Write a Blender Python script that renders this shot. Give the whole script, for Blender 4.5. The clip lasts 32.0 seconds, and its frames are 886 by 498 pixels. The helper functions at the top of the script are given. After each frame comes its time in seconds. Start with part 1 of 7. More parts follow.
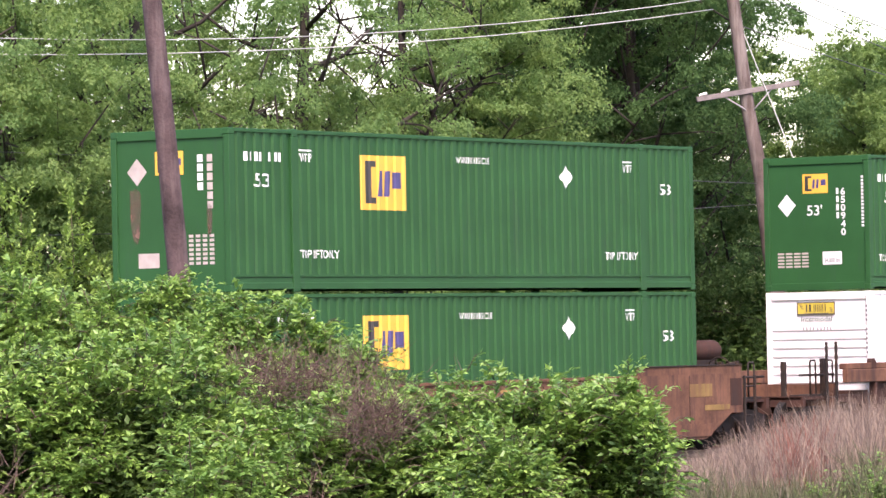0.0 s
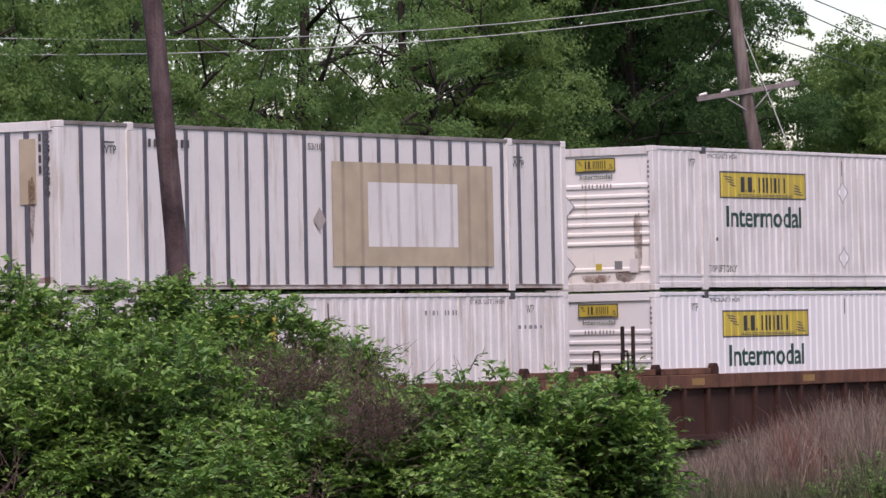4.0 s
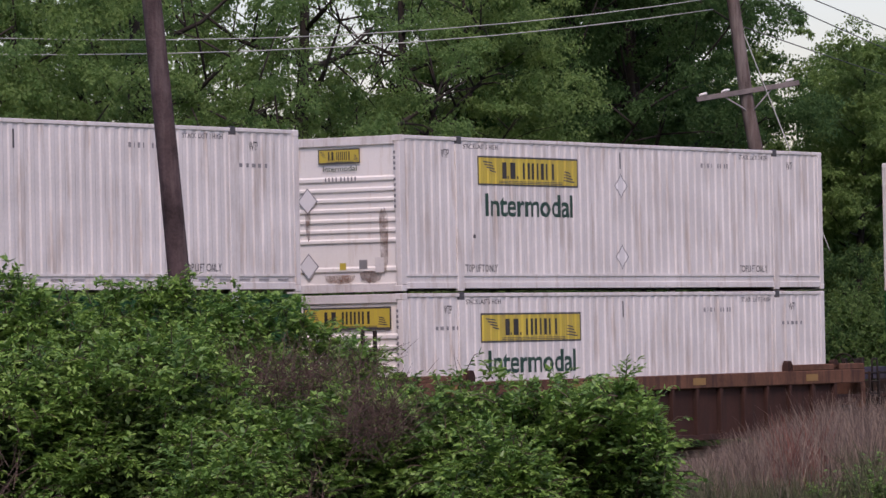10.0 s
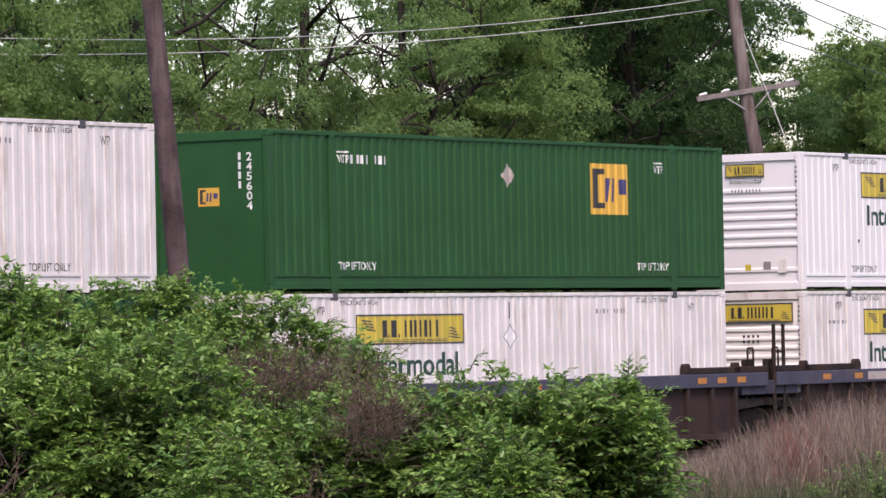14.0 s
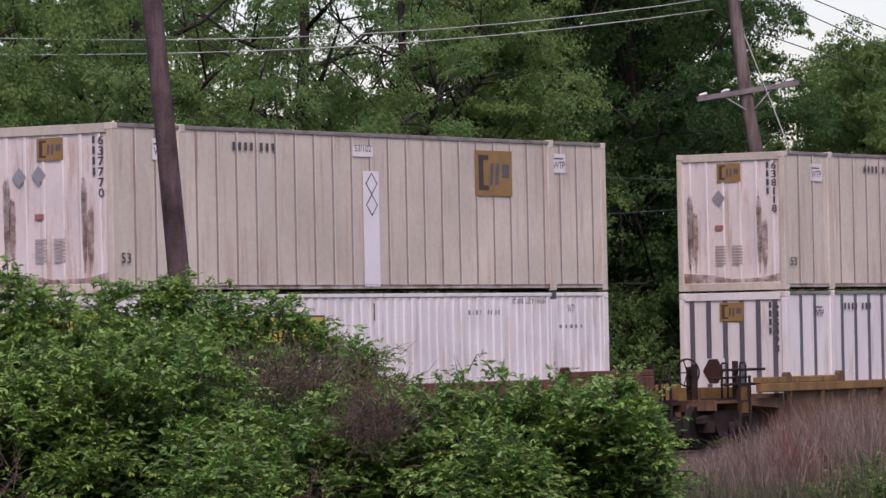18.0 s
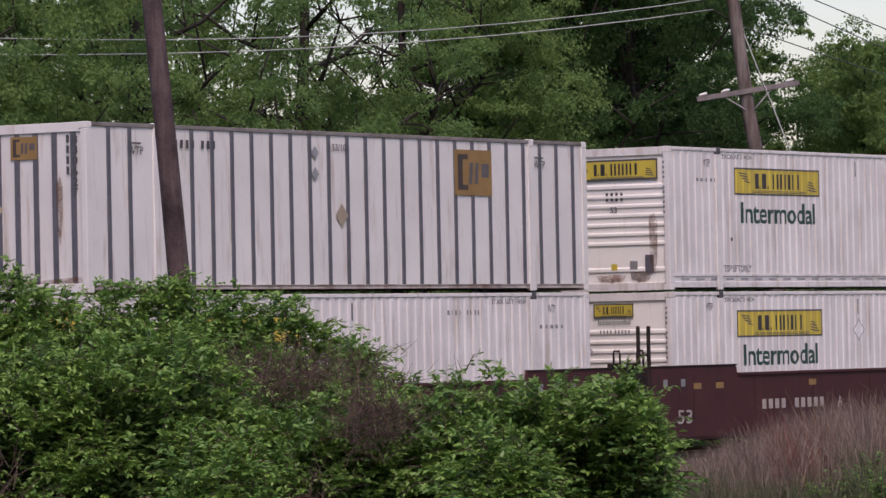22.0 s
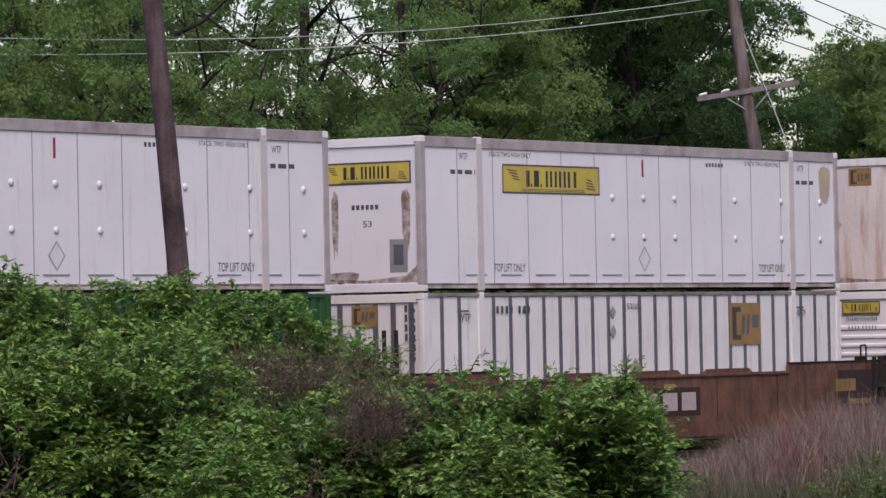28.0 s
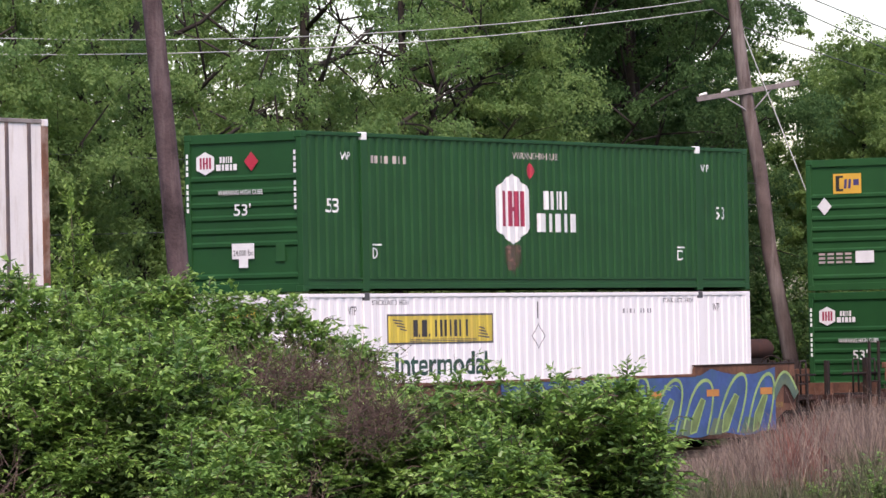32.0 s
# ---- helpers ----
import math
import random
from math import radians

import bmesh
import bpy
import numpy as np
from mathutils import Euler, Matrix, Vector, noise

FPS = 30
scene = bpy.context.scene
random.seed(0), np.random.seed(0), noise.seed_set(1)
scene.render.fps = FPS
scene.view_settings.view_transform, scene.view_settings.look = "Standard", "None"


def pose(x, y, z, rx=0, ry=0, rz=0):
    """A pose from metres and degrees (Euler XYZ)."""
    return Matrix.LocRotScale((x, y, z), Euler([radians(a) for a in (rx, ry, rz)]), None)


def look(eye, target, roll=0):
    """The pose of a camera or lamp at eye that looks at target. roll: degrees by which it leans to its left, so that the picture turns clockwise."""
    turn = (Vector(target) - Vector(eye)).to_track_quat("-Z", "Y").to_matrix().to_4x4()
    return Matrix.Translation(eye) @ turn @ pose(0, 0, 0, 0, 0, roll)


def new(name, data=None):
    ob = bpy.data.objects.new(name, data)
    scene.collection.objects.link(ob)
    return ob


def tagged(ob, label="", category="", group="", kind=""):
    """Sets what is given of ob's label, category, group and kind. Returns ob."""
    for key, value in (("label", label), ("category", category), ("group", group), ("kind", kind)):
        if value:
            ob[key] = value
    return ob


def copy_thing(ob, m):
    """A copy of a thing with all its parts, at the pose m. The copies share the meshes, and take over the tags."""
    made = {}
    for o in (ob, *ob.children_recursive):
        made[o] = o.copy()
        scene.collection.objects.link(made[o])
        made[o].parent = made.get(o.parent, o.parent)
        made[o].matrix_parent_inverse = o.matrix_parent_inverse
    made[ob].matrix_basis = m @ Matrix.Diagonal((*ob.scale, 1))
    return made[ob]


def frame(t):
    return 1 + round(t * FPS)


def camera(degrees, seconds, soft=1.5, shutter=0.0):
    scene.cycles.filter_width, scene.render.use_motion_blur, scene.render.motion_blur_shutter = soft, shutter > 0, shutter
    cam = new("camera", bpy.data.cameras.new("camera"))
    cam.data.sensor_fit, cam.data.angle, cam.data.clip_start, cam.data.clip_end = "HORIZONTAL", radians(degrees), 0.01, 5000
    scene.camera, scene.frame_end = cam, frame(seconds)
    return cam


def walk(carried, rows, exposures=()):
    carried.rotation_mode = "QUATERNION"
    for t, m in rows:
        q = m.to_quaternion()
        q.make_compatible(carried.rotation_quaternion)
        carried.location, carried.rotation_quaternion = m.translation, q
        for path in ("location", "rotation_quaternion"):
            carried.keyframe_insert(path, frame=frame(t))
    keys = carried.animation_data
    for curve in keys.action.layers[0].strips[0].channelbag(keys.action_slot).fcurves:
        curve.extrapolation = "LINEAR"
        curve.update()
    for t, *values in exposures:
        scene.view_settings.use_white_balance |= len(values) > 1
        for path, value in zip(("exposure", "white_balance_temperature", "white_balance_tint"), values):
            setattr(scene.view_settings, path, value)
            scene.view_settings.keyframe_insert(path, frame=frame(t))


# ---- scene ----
# One world, metres, z up. The eye stands at x = 0, y = 0; the track runs obliquely past it.
EYE = (0.0, 0.0, 2.77)
TILT = math.radians(1.038)
cam = camera(10.183, 32.0, soft=1.5)
STAND = look(EYE, (0.0, 100.0, 2.77 + 100.0 * math.tan(TILT)), roll=-1.143)
EXPOSURES = [(0.0, 1.95, 7500, 32), (1.0, 1.8, 7350, 32), (2.0, 1.12, 7300, 30), (3.0, 0.75, 7100, 30), (6.0, 0.3, 7000, 34), (7.0, 1.12, 7200, 31), (8.0, 1.16, 7200, 28), (9.0, 0.43, 7000, 32), (10.0, 0.2, 7000, 34),
             (11.0, 0.1, 7000, 34), (12.0, 0.54, 7300, 32), (13.0, 0.48, 7400, 33), (14.0, 0.9, 7200, 30), (17.0, 0.23, 6900, 35), (18.0, 0.35, 6900, 37), (19.0, 0.53, 6850, 35), (20.0, 0.45, 6900, 34), (21.0, 0.6, 7100, 31),
             (22.0, 0.2, 7100, 32), (23.0, 0.15, 7100, 32), (24.0, 0.05, 6900, 34), (25.0, 0.0, 6800, 34), (28.0, 0.29, 6900, 30), (29.0, 0.13, 7200, 30), (30.0, 0.1, 7050, 31), (31.0, 0.47, 6950, 31), (32.0, 1.06, 7200, 30)]
walk(cam, [(0.0, STAND), (32.0, STAND)], EXPOSURES)

# ---- light: a hazy sky and a soft, wide sun high behind the eye
SUN_AZ, SUN_EL = math.radians(172.0), math.radians(52.0)
world = bpy.data.worlds.new("sky")
scene.world = world
world.use_nodes = True
wn = world.node_tree.nodes
wl = world.node_tree.links
wn.clear()
sky = wn.new("ShaderNodeTexSky")
sky.sky_type = "NISHITA"
sky.sun_disc = False
sky.sun_elevation, sky.sun_rotation = SUN_EL, SUN_AZ
sky.air_density, sky.dust_density = 1.0, 1.5
pale = wn.new("ShaderNodeHueSaturation")
pale.inputs["Saturation"].default_value = 1.25
bg = wn.new("ShaderNodeBackground")
bg.inputs["Strength"].default_value = 0.14
out = wn.new("ShaderNodeOutputWorld")
wl.new(sky.outputs[0], pale.inputs["Color"])
wl.new(pale.outputs[0], bg.inputs["Color"])
wl.new(bg.outputs[0], out.inputs["Surface"])
sun_data = bpy.data.lights.new("sun", "SUN")
sun_data.energy, sun_data.angle, sun_data.color = 2.0, math.radians(24.0), (1.0, 0.985, 0.955)
sun = new("sun", sun_data)
away = Vector((math.sin(SUN_AZ) * math.cos(SUN_EL), math.cos(SUN_AZ) * math.cos(SUN_EL), math.sin(SUN_EL)))
sun.matrix_world = look(away * 60, (0, 0, 0))


# ---- materials
def material(name, colour, rough=0.6, metal=0.0, spread=0.12, scale=6.0, fine=60.0, bump=0.0, stain=None, stain_at=0.62, streak=False, island=None, coat=0.0, thin=0.0, gloss=0.5, patchy=0.0):
    """A surface with colour changes at two scales, an optional stain colour in patches or in running streaks, and bump."""
    m = bpy.data.materials.new(name)
    m.use_nodes = True
    n, l = m.node_tree.nodes, m.node_tree.links
    b = n["Principled BSDF"]
    b.inputs["Roughness"].default_value, b.inputs["Metallic"].default_value = rough, metal
    b.inputs["Coat Weight"].default_value, b.inputs["Specular IOR Level"].default_value = coat, gloss
    tc = n.new("ShaderNodeTexCoord")
    big, small = n.new("ShaderNodeTexNoise"), n.new("ShaderNodeTexNoise")
    big.inputs["Scale"].default_value, small.inputs["Scale"].default_value = scale, fine
    big.inputs["Detail"].default_value, small.inputs["Detail"].default_value = 5.0, 3.0
    l.new(tc.outputs["Object"], big.inputs["Vector"])
    l.new(tc.outputs["Object"], small.inputs["Vector"])
    both = n.new("ShaderNodeMath")
    both.operation = "MULTIPLY_ADD"
    both.inputs[1].default_value = 0.35
    l.new(small.outputs["Fac"], both.inputs[0])
    l.new(big.outputs["Fac"], both.inputs[2])
    ramp = n.new("ShaderNodeValToRGB")
    lo = [max(0.0, c * (1 - spread)) for c in colour]
    hi = [min(1.0, c * (1 + spread)) for c in colour]
    ramp.color_ramp.elements[0].position, ramp.color_ramp.elements[0].color = 0.45, (*lo, 1)
    ramp.color_ramp.elements[1].position, ramp.color_ramp.elements[1].color = 0.9, (*hi, 1)
    l.new(both.outputs[0], ramp.inputs["Fac"])
    last = ramp.outputs["Color"]
    if island:
        geo = n.new("ShaderNodeNewGeometry")
        r2 = n.new("ShaderNodeValToRGB")
        for i, c in enumerate(island):
            e = r2.color_ramp.elements[i] if i < 2 else r2.color_ramp.elements.new(0.5)
            e.position, e.color = i / (len(island) - 1), (*c, 1)
        l.new(geo.outputs["Random Per Island"], r2.inputs["Fac"])
        mx = n.new("ShaderNodeMix")
        mx.data_type = "RGBA"
        mx.inputs["Factor"].default_value = 0.8
        l.new(last, mx.inputs["A"])
        l.new(r2.outputs["Color"], mx.inputs["B"])
        last = mx.outputs["Result"]
    if stain:
        mp = n.new("ShaderNodeMapping")
        mp.inputs["Scale"].default_value = (3.0, 3.0, 0.35) if streak else (1.0, 1.0, 1.0)
        st = n.new("ShaderNodeTexNoise")
        st.inputs["Scale"].default_value, st.inputs["Detail"].default_value, st.inputs["Roughness"].default_value = 1.6, 8.0, 0.65
        # each piece takes its stains from another place
        oi = n.new("ShaderNodeObjectInfo")
        far = n.new("ShaderNodeMath")
        far.operation = "MULTIPLY"
        far.inputs[1].default_value = 90.0
        l.new(oi.outputs["Random"], far.inputs[0])
        l.new(far.outputs[0], mp.inputs["Location"])
        l.new(tc.outputs["Object"], mp.inputs["Vector"])
        l.new(mp.outputs["Vector"], st.inputs["Vector"])
        rr = n.new("ShaderNodeValToRGB")
        rr.color_ramp.elements[0].position, rr.color_ramp.elements[1].position = stain_at - 0.08, stain_at + 0.12
        l.new(st.outputs["Fac"], rr.inputs["Fac"])
        mx2 = n.new("ShaderNodeMix")
        mx2.data_type = "RGBA"
        l.new(rr.outputs["Color"], mx2.inputs["Factor"])
        l.new(last, mx2.inputs["A"])
        mx2.inputs["B"].default_value = (*stain, 1)
        last = mx2.outputs["Result"]
    l.new(last, b.inputs["Base Color"])
    if bump:
        bp = n.new("ShaderNodeBump")
        bp.inputs["Strength"].default_value, bp.inputs["Distance"].default_value = bump, 0.02
        l.new(small.outputs["Fac"], bp.inputs["Height"])
        l.new(bp.outputs["Normal"], b.inputs["Normal"])
    if patchy:
        pr = n.new("ShaderNodeValToRGB")
        pr.color_ramp.elements[0].position, pr.color_ramp.elements[1].position = 0.42, 0.85
        pr.color_ramp.elements[0].color, pr.color_ramp.elements[1].color = (0, 0, 0, 1), (patchy, patchy, patchy, 1)
        l.new(both.outputs[0], pr.inputs["Fac"])
        l.new(pr.outputs["Color"], b.inputs["Alpha"])
    if thin:
        tr = n.new("ShaderNodeBsdfTranslucent")
        l.new(last, tr.inputs["Color"])
        ms = n.new("ShaderNodeMixShader")
        ms.inputs["Fac"].default_value = thin
        l.new(b.outputs[0], ms.inputs[1])
        l.new(tr.outputs[0], ms.inputs[2])
        l.new(ms.outputs[0], n["Material Output"].inputs["Surface"])
    return m


M = {}
M["green_paint"] = material("green_paint", (0.0135, 0.07, 0.021), 0.5, spread=0.12, scale=1.2, fine=30, stain=(0.02, 0.06, 0.028), stain_at=0.66, streak=True, gloss=0.2)
M["hub_paint"] = material("hub_paint", (0.0095, 0.058, 0.017), 0.5, spread=0.12, scale=1.2, fine=30, stain=(0.014, 0.045, 0.02), stain_at=0.66, streak=True, gloss=0.18)
M["white_paint"] = material("white_paint", (0.64, 0.61, 0.58), 0.5, spread=0.13, scale=0.9, fine=18, stain=(0.44, 0.37, 0.315), stain_at=0.6, streak=True)
M["clean_white"] = material("clean_white", (0.7, 0.685, 0.675), 0.45, spread=0.04, scale=0.8, fine=25)
M["beige_paint"] = material("beige_paint", (0.51, 0.457, 0.366), 0.55, spread=0.2, scale=0.45, fine=9, stain=(0.39, 0.3, 0.215), stain_at=0.6, streak=True)
M["chalk_paint"] = material("chalk_paint", (0.64, 0.57, 0.52), 0.6, spread=0.12, scale=0.9, fine=14, stain=(0.38, 0.25, 0.17), stain_at=0.6, streak=True)
M["faded_red"] = material("faded_red", (0.3, 0.12, 0.105), 0.6, spread=0.3, scale=8)
M["panel_white"] = material("panel_white", (0.65, 0.625, 0.59), 0.45, spread=0.08, scale=0.8, fine=25, stain=(0.44, 0.37, 0.3), stain_at=0.62, streak=True)
M["smooth_paint"] = material("smooth_paint", (0.68, 0.66, 0.65), 0.45, spread=0.05, scale=0.8, fine=25, stain=(0.55, 0.51, 0.47), stain_at=0.66, streak=True)
M["taupe_rail"] = material("taupe_rail", (0.34, 0.3, 0.285), 0.6, spread=0.2, scale=2, fine=20, stain=(0.2, 0.15, 0.13), stain_at=0.6)
M["dirty_rail"] = material("dirty_rail", (0.42, 0.37, 0.33), 0.6, spread=0.2, scale=2, fine=25, stain=(0.17, 0.1, 0.07), stain_at=0.52)
M["tan_patch"] = material("tan_patch", (0.42, 0.34, 0.235), 0.6, spread=0.12, scale=2)
M["tan_post"] = material("tan_post", (0.33, 0.265, 0.19), 0.6, spread=0.15, scale=2)
M["faint_post"] = material("faint_post", (0.5, 0.455, 0.43), 0.5, spread=0.12, scale=2)
M["post_grey"] = material("post_grey", (0.09, 0.09, 0.105), 0.55, spread=0.25, scale=3)
M["post_brown"] = material("post_brown", (0.095, 0.072, 0.068), 0.6, spread=0.35, scale=3, stain=(0.16, 0.1, 0.07), stain_at=0.6)
M["seam_dark"] = material("seam_dark", (0.23, 0.19, 0.16), 0.6, spread=0.2, scale=3)
M["grey_metal"] = material("grey_metal", (0.3, 0.29, 0.29), 0.5, 0.3, spread=0.15, scale=3)
M["rust_edge"] = material("rust_edge", (0.14, 0.068, 0.042), 0.8, spread=0.35, scale=4, stain=(0.3, 0.23, 0.19), stain_at=0.56, gloss=0.2)
M["rust_wash"] = material("rust_wash", (0.17, 0.085, 0.05), 0.85, spread=0.35, scale=5, fine=40, patchy=0.75)
M["roof_grey"] = material("roof_grey", (0.2, 0.18, 0.165), 0.65, spread=0.25, scale=1.5, stain=(0.1, 0.07, 0.055), stain_at=0.58)
M["dark_gap"] = material("dark_gap", (0.02, 0.02, 0.02), 0.8, spread=0.2)
M["iron"] = material("iron", (0.024, 0.019, 0.017), 0.8, 0.0, spread=0.3, scale=5, stain=(0.05, 0.028, 0.018), stain_at=0.58, gloss=0.15)
M["rust_brown"] = material("rust_brown", (0.125, 0.06, 0.037), 0.8, spread=0.42, scale=1.6, fine=14, stain=(0.061, 0.0317, 0.0244), stain_at=0.56, streak=True, gloss=0.2)
M["rust_dark"] = material("rust_dark", (0.052, 0.025, 0.019), 0.8, spread=0.25, scale=1.2, fine=20, stain=(0.035, 0.022, 0.018), stain_at=0.56, streak=True, gloss=0.15)
M["dark_sheet"] = material("dark_sheet", (0.034, 0.022, 0.021), 0.8, spread=0.3, scale=1.2, fine=20, stain=(0.05, 0.03, 0.024), stain_at=0.58, streak=True, gloss=0.15)
M["maroon"] = material("maroon", (0.06, 0.02, 0.02), 0.65, spread=0.18, scale=1.2, fine=20, stain=(0.036, 0.018, 0.017), stain_at=0.6, streak=True, gloss=0.22)
M["navy"] = material("navy", (0.05, 0.05, 0.075), 0.6, spread=0.2, scale=1.5, fine=20, stain=(0.1, 0.08, 0.08), stain_at=0.62, gloss=0.25)
M["ochre"] = material("ochre", (0.2, 0.125, 0.045), 0.7, spread=0.25, scale=1.5, fine=20, stain=(0.14, 0.07, 0.04), stain_at=0.55, streak=True, gloss=0.2)
M["ochre_rust"] = material("ochre_rust", (0.13, 0.078, 0.045), 0.8, spread=0.3, scale=1.2, fine=20, stain=(0.075, 0.035, 0.025), stain_at=0.56, streak=True, gloss=0.2)
M["wheel_steel"] = material("wheel_steel", (0.014, 0.012, 0.011), 0.85, 0.0, spread=0.2, gloss=0.04)
M["tread_steel"] = material("tread_steel", (0.02, 0.018, 0.017), 0.7, 0.0, spread=0.1, gloss=0.1)
M["yellow_film"] = material("yellow_film", (0.5, 0.385, 0.05), 0.5, spread=0.1, scale=1.2, stain=(0.42, 0.3, 0.07), stain_at=0.6, streak=True)
M["amber_film"] = material("amber_film", (0.6, 0.345, 0.045), 0.45, spread=0.08, scale=2)
M["faded_amber"] = material("faded_amber", (0.25, 0.145, 0.045), 0.6, spread=0.15, scale=3)
M["black_film"] = material("black_film", (0.025, 0.023, 0.022), 0.5, spread=0.15)
M["blue_film"] = material("blue_film", (0.045, 0.038, 0.125), 0.5, spread=0.15)
M["brown_film"] = material("brown_film", (0.05, 0.034, 0.026), 0.6, spread=0.2)
M["grey_film"] = material("grey_film", (0.095, 0.085, 0.085), 0.6, spread=0.2)
M["white_film"] = material("white_film", (0.62, 0.62, 0.6), 0.5, spread=0.06)
M["faded_white"] = material("faded_white", (0.36, 0.31, 0.28), 0.6, spread=0.15)
M["faded_pink"] = material("faded_pink", (0.17, 0.12, 0.115), 0.6, spread=0.2)
M["letter_green"] = material("letter_green", (0.012, 0.05, 0.034), 0.5, spread=0.1)
M["letter_grey"] = material("letter_grey", (0.2, 0.195, 0.2), 0.5, spread=0.15)
M["letter_dark"] = material("letter_dark", (0.06, 0.058, 0.06), 0.5, spread=0.15)
M["maroon_film"] = material("maroon_film", (0.28, 0.018, 0.05), 0.5, spread=0.1)
M["red_film"] = material("red_film", (0.36, 0.018, 0.035), 0.5, spread=0.1)
M["orange_reflector"] = material("orange_reflector", (0.42, 0.17, 0.035), 0.5, spread=0.1)
M["stain_film"] = material("stain_film", (0.12, 0.072, 0.055), 0.8, spread=0.35, scale=3, fine=18, patchy=0.85)
M["spray_blue"] = material("spray_blue", (0.03, 0.068, 0.19), 0.6, spread=0.35, scale=1.6, fine=12, stain=(0.028, 0.085, 0.14), stain_at=0.55)
M["spray_olive"] = material("spray_olive", (0.11, 0.16, 0.05), 0.6, spread=0.35, scale=3)
M["spray_lime"] = material("spray_lime", (0.22, 0.33, 0.11), 0.6, spread=0.3, scale=3)
M["pink_spray"] = material("pink_spray", (0.3, 0.16, 0.15), 0.7, spread=0.3, scale=3)
M["spray_teal"] = material("spray_teal", (0.06, 0.11, 0.085), 0.6, spread=0.45, scale=2, fine=12, stain=(0.1, 0.12, 0.06), stain_at=0.52)
M["pole_wood"] = material("pole_wood", (0.0638, 0.0435, 0.0435), 0.9, spread=0.55, scale=2, fine=22, bump=0.6, stain=(0.12, 0.0938, 0.09), stain_at=0.56, streak=True, gloss=0.2)
M["grey_pole"] = material("grey_pole", (0.1, 0.075, 0.066), 0.9, spread=0.35, scale=2, fine=40, bump=0.6, stain=(0.2, 0.17, 0.155), stain_at=0.55, streak=True, gloss=0.2)
M["arm_wood"] = material("arm_wood", (0.15, 0.13, 0.122), 0.85, spread=0.3, scale=4, fine=50, bump=0.4)
M["porcelain"] = material("porcelain", (0.7, 0.7, 0.68), 0.2, spread=0.05)
M["wire"] = material("wire", (0.4, 0.41, 0.37), 0.6, 0.0, spread=0.05)
M["dark_wire"] = material("dark_wire", (0.06, 0.065, 0.06), 0.6, spread=0.05)
M["bark"] = material("bark", (0.04, 0.034, 0.029), 0.9, spread=0.35, scale=3, fine=30, bump=0.6, gloss=0.15)
M["twig"] = material("twig", (0.075, 0.046, 0.036), 0.85, spread=0.25, island=[(0.04, 0.024, 0.019), (0.095, 0.058, 0.045), (0.055, 0.034, 0.027)])
M["leaf_tree"] = material("leaf_tree", (0.167, 0.288, 0.0939), 0.75, spread=0.3, scale=0.35, fine=3, island=[(0.132, 0.239, 0.0751), (0.167, 0.288, 0.0939), (0.212, 0.342, 0.121)], thin=0.6, gloss=0.15)
M["leaf_dark"] = material("leaf_dark", (0.0784, 0.159, 0.0526), 0.75, spread=0.3, scale=0.35, fine=3, island=[(0.0627, 0.134, 0.0426), (0.0784, 0.159, 0.0526), (0.103, 0.196, 0.0694)], thin=0.6, gloss=0.15)
M["leaf_light"] = material("leaf_light", (0.185, 0.299, 0.0938), 0.75, spread=0.3, scale=0.35, fine=3, island=[(0.148, 0.253, 0.0754), (0.185, 0.299, 0.0938), (0.235, 0.353, 0.123)], thin=0.6, gloss=0.15)
M["leaf_bush"] = material("leaf_bush", (0.118, 0.244, 0.0512), 0.45, spread=0.25, scale=1.0, fine=6, island=[(0.093, 0.2, 0.0409), (0.121, 0.246, 0.0512), (0.156, 0.288, 0.067)], thin=0.32, gloss=0.5)
M["leaf_young"] = material("leaf_young", (0.191, 0.337, 0.0683), 0.45, spread=0.2, scale=1.0, fine=6, island=[(0.155, 0.291, 0.0546), (0.196, 0.341, 0.0692), (0.255, 0.4, 0.0955)], thin=0.35, gloss=0.5)
M["leaf_sapling"] = material("leaf_sapling", (0.22, 0.37, 0.075), 0.5, spread=0.25, scale=1.0, fine=6, island=[(0.17, 0.3, 0.055), (0.22, 0.37, 0.075), (0.32, 0.46, 0.12)], thin=0.45, gloss=0.4)
# leaves inside the shrubs: leaf green darkened to imitate inner shade
M["leaf_inner_shade"] = material("leaf_inner_shade", (0.056, 0.112, 0.024), 0.6, spread=0.25, scale=1.0, fine=6, island=[(0.0384, 0.08, 0.016), (0.072, 0.136, 0.0288)], thin=0.1, gloss=0.3)
M["cream_paint"] = material("cream_paint", (0.77, 0.735, 0.68), 0.5, spread=0.06, scale=0.8, fine=25, stain=(0.56, 0.48, 0.38), stain_at=0.65, streak=True)
M["grass_dry"] = material("grass_dry", (0.16, 0.11, 0.092), 0.85, spread=0.2, island=[(0.08, 0.057, 0.046), (0.178, 0.13, 0.1), (0.38, 0.296, 0.225)], thin=0.15, gloss=0.2)
M["grass_red"] = material("grass_red", (0.2, 0.075, 0.055), 0.85, spread=0.2, island=[(0.13, 0.05, 0.04), (0.23, 0.1, 0.075)], thin=0.15, gloss=0.2)
M["grass_green"] = material("grass_green", (0.085, 0.1, 0.048), 0.75, spread=0.2, island=[(0.05, 0.066, 0.028), (0.1, 0.112, 0.056), (0.17, 0.14, 0.1)], thin=0.2, gloss=0.2)
M["earth"] = material("earth", (0.04, 0.038, 0.022), 0.95, spread=0.4, scale=0.6, fine=8, bump=0.4, stain=(0.03, 0.05, 0.016), stain_at=0.5, gloss=0.1)
M["ballast"] = material("ballast", (0.07, 0.06, 0.055), 0.95, spread=0.3, scale=2, fine=12, bump=0.8, gloss=0.2)
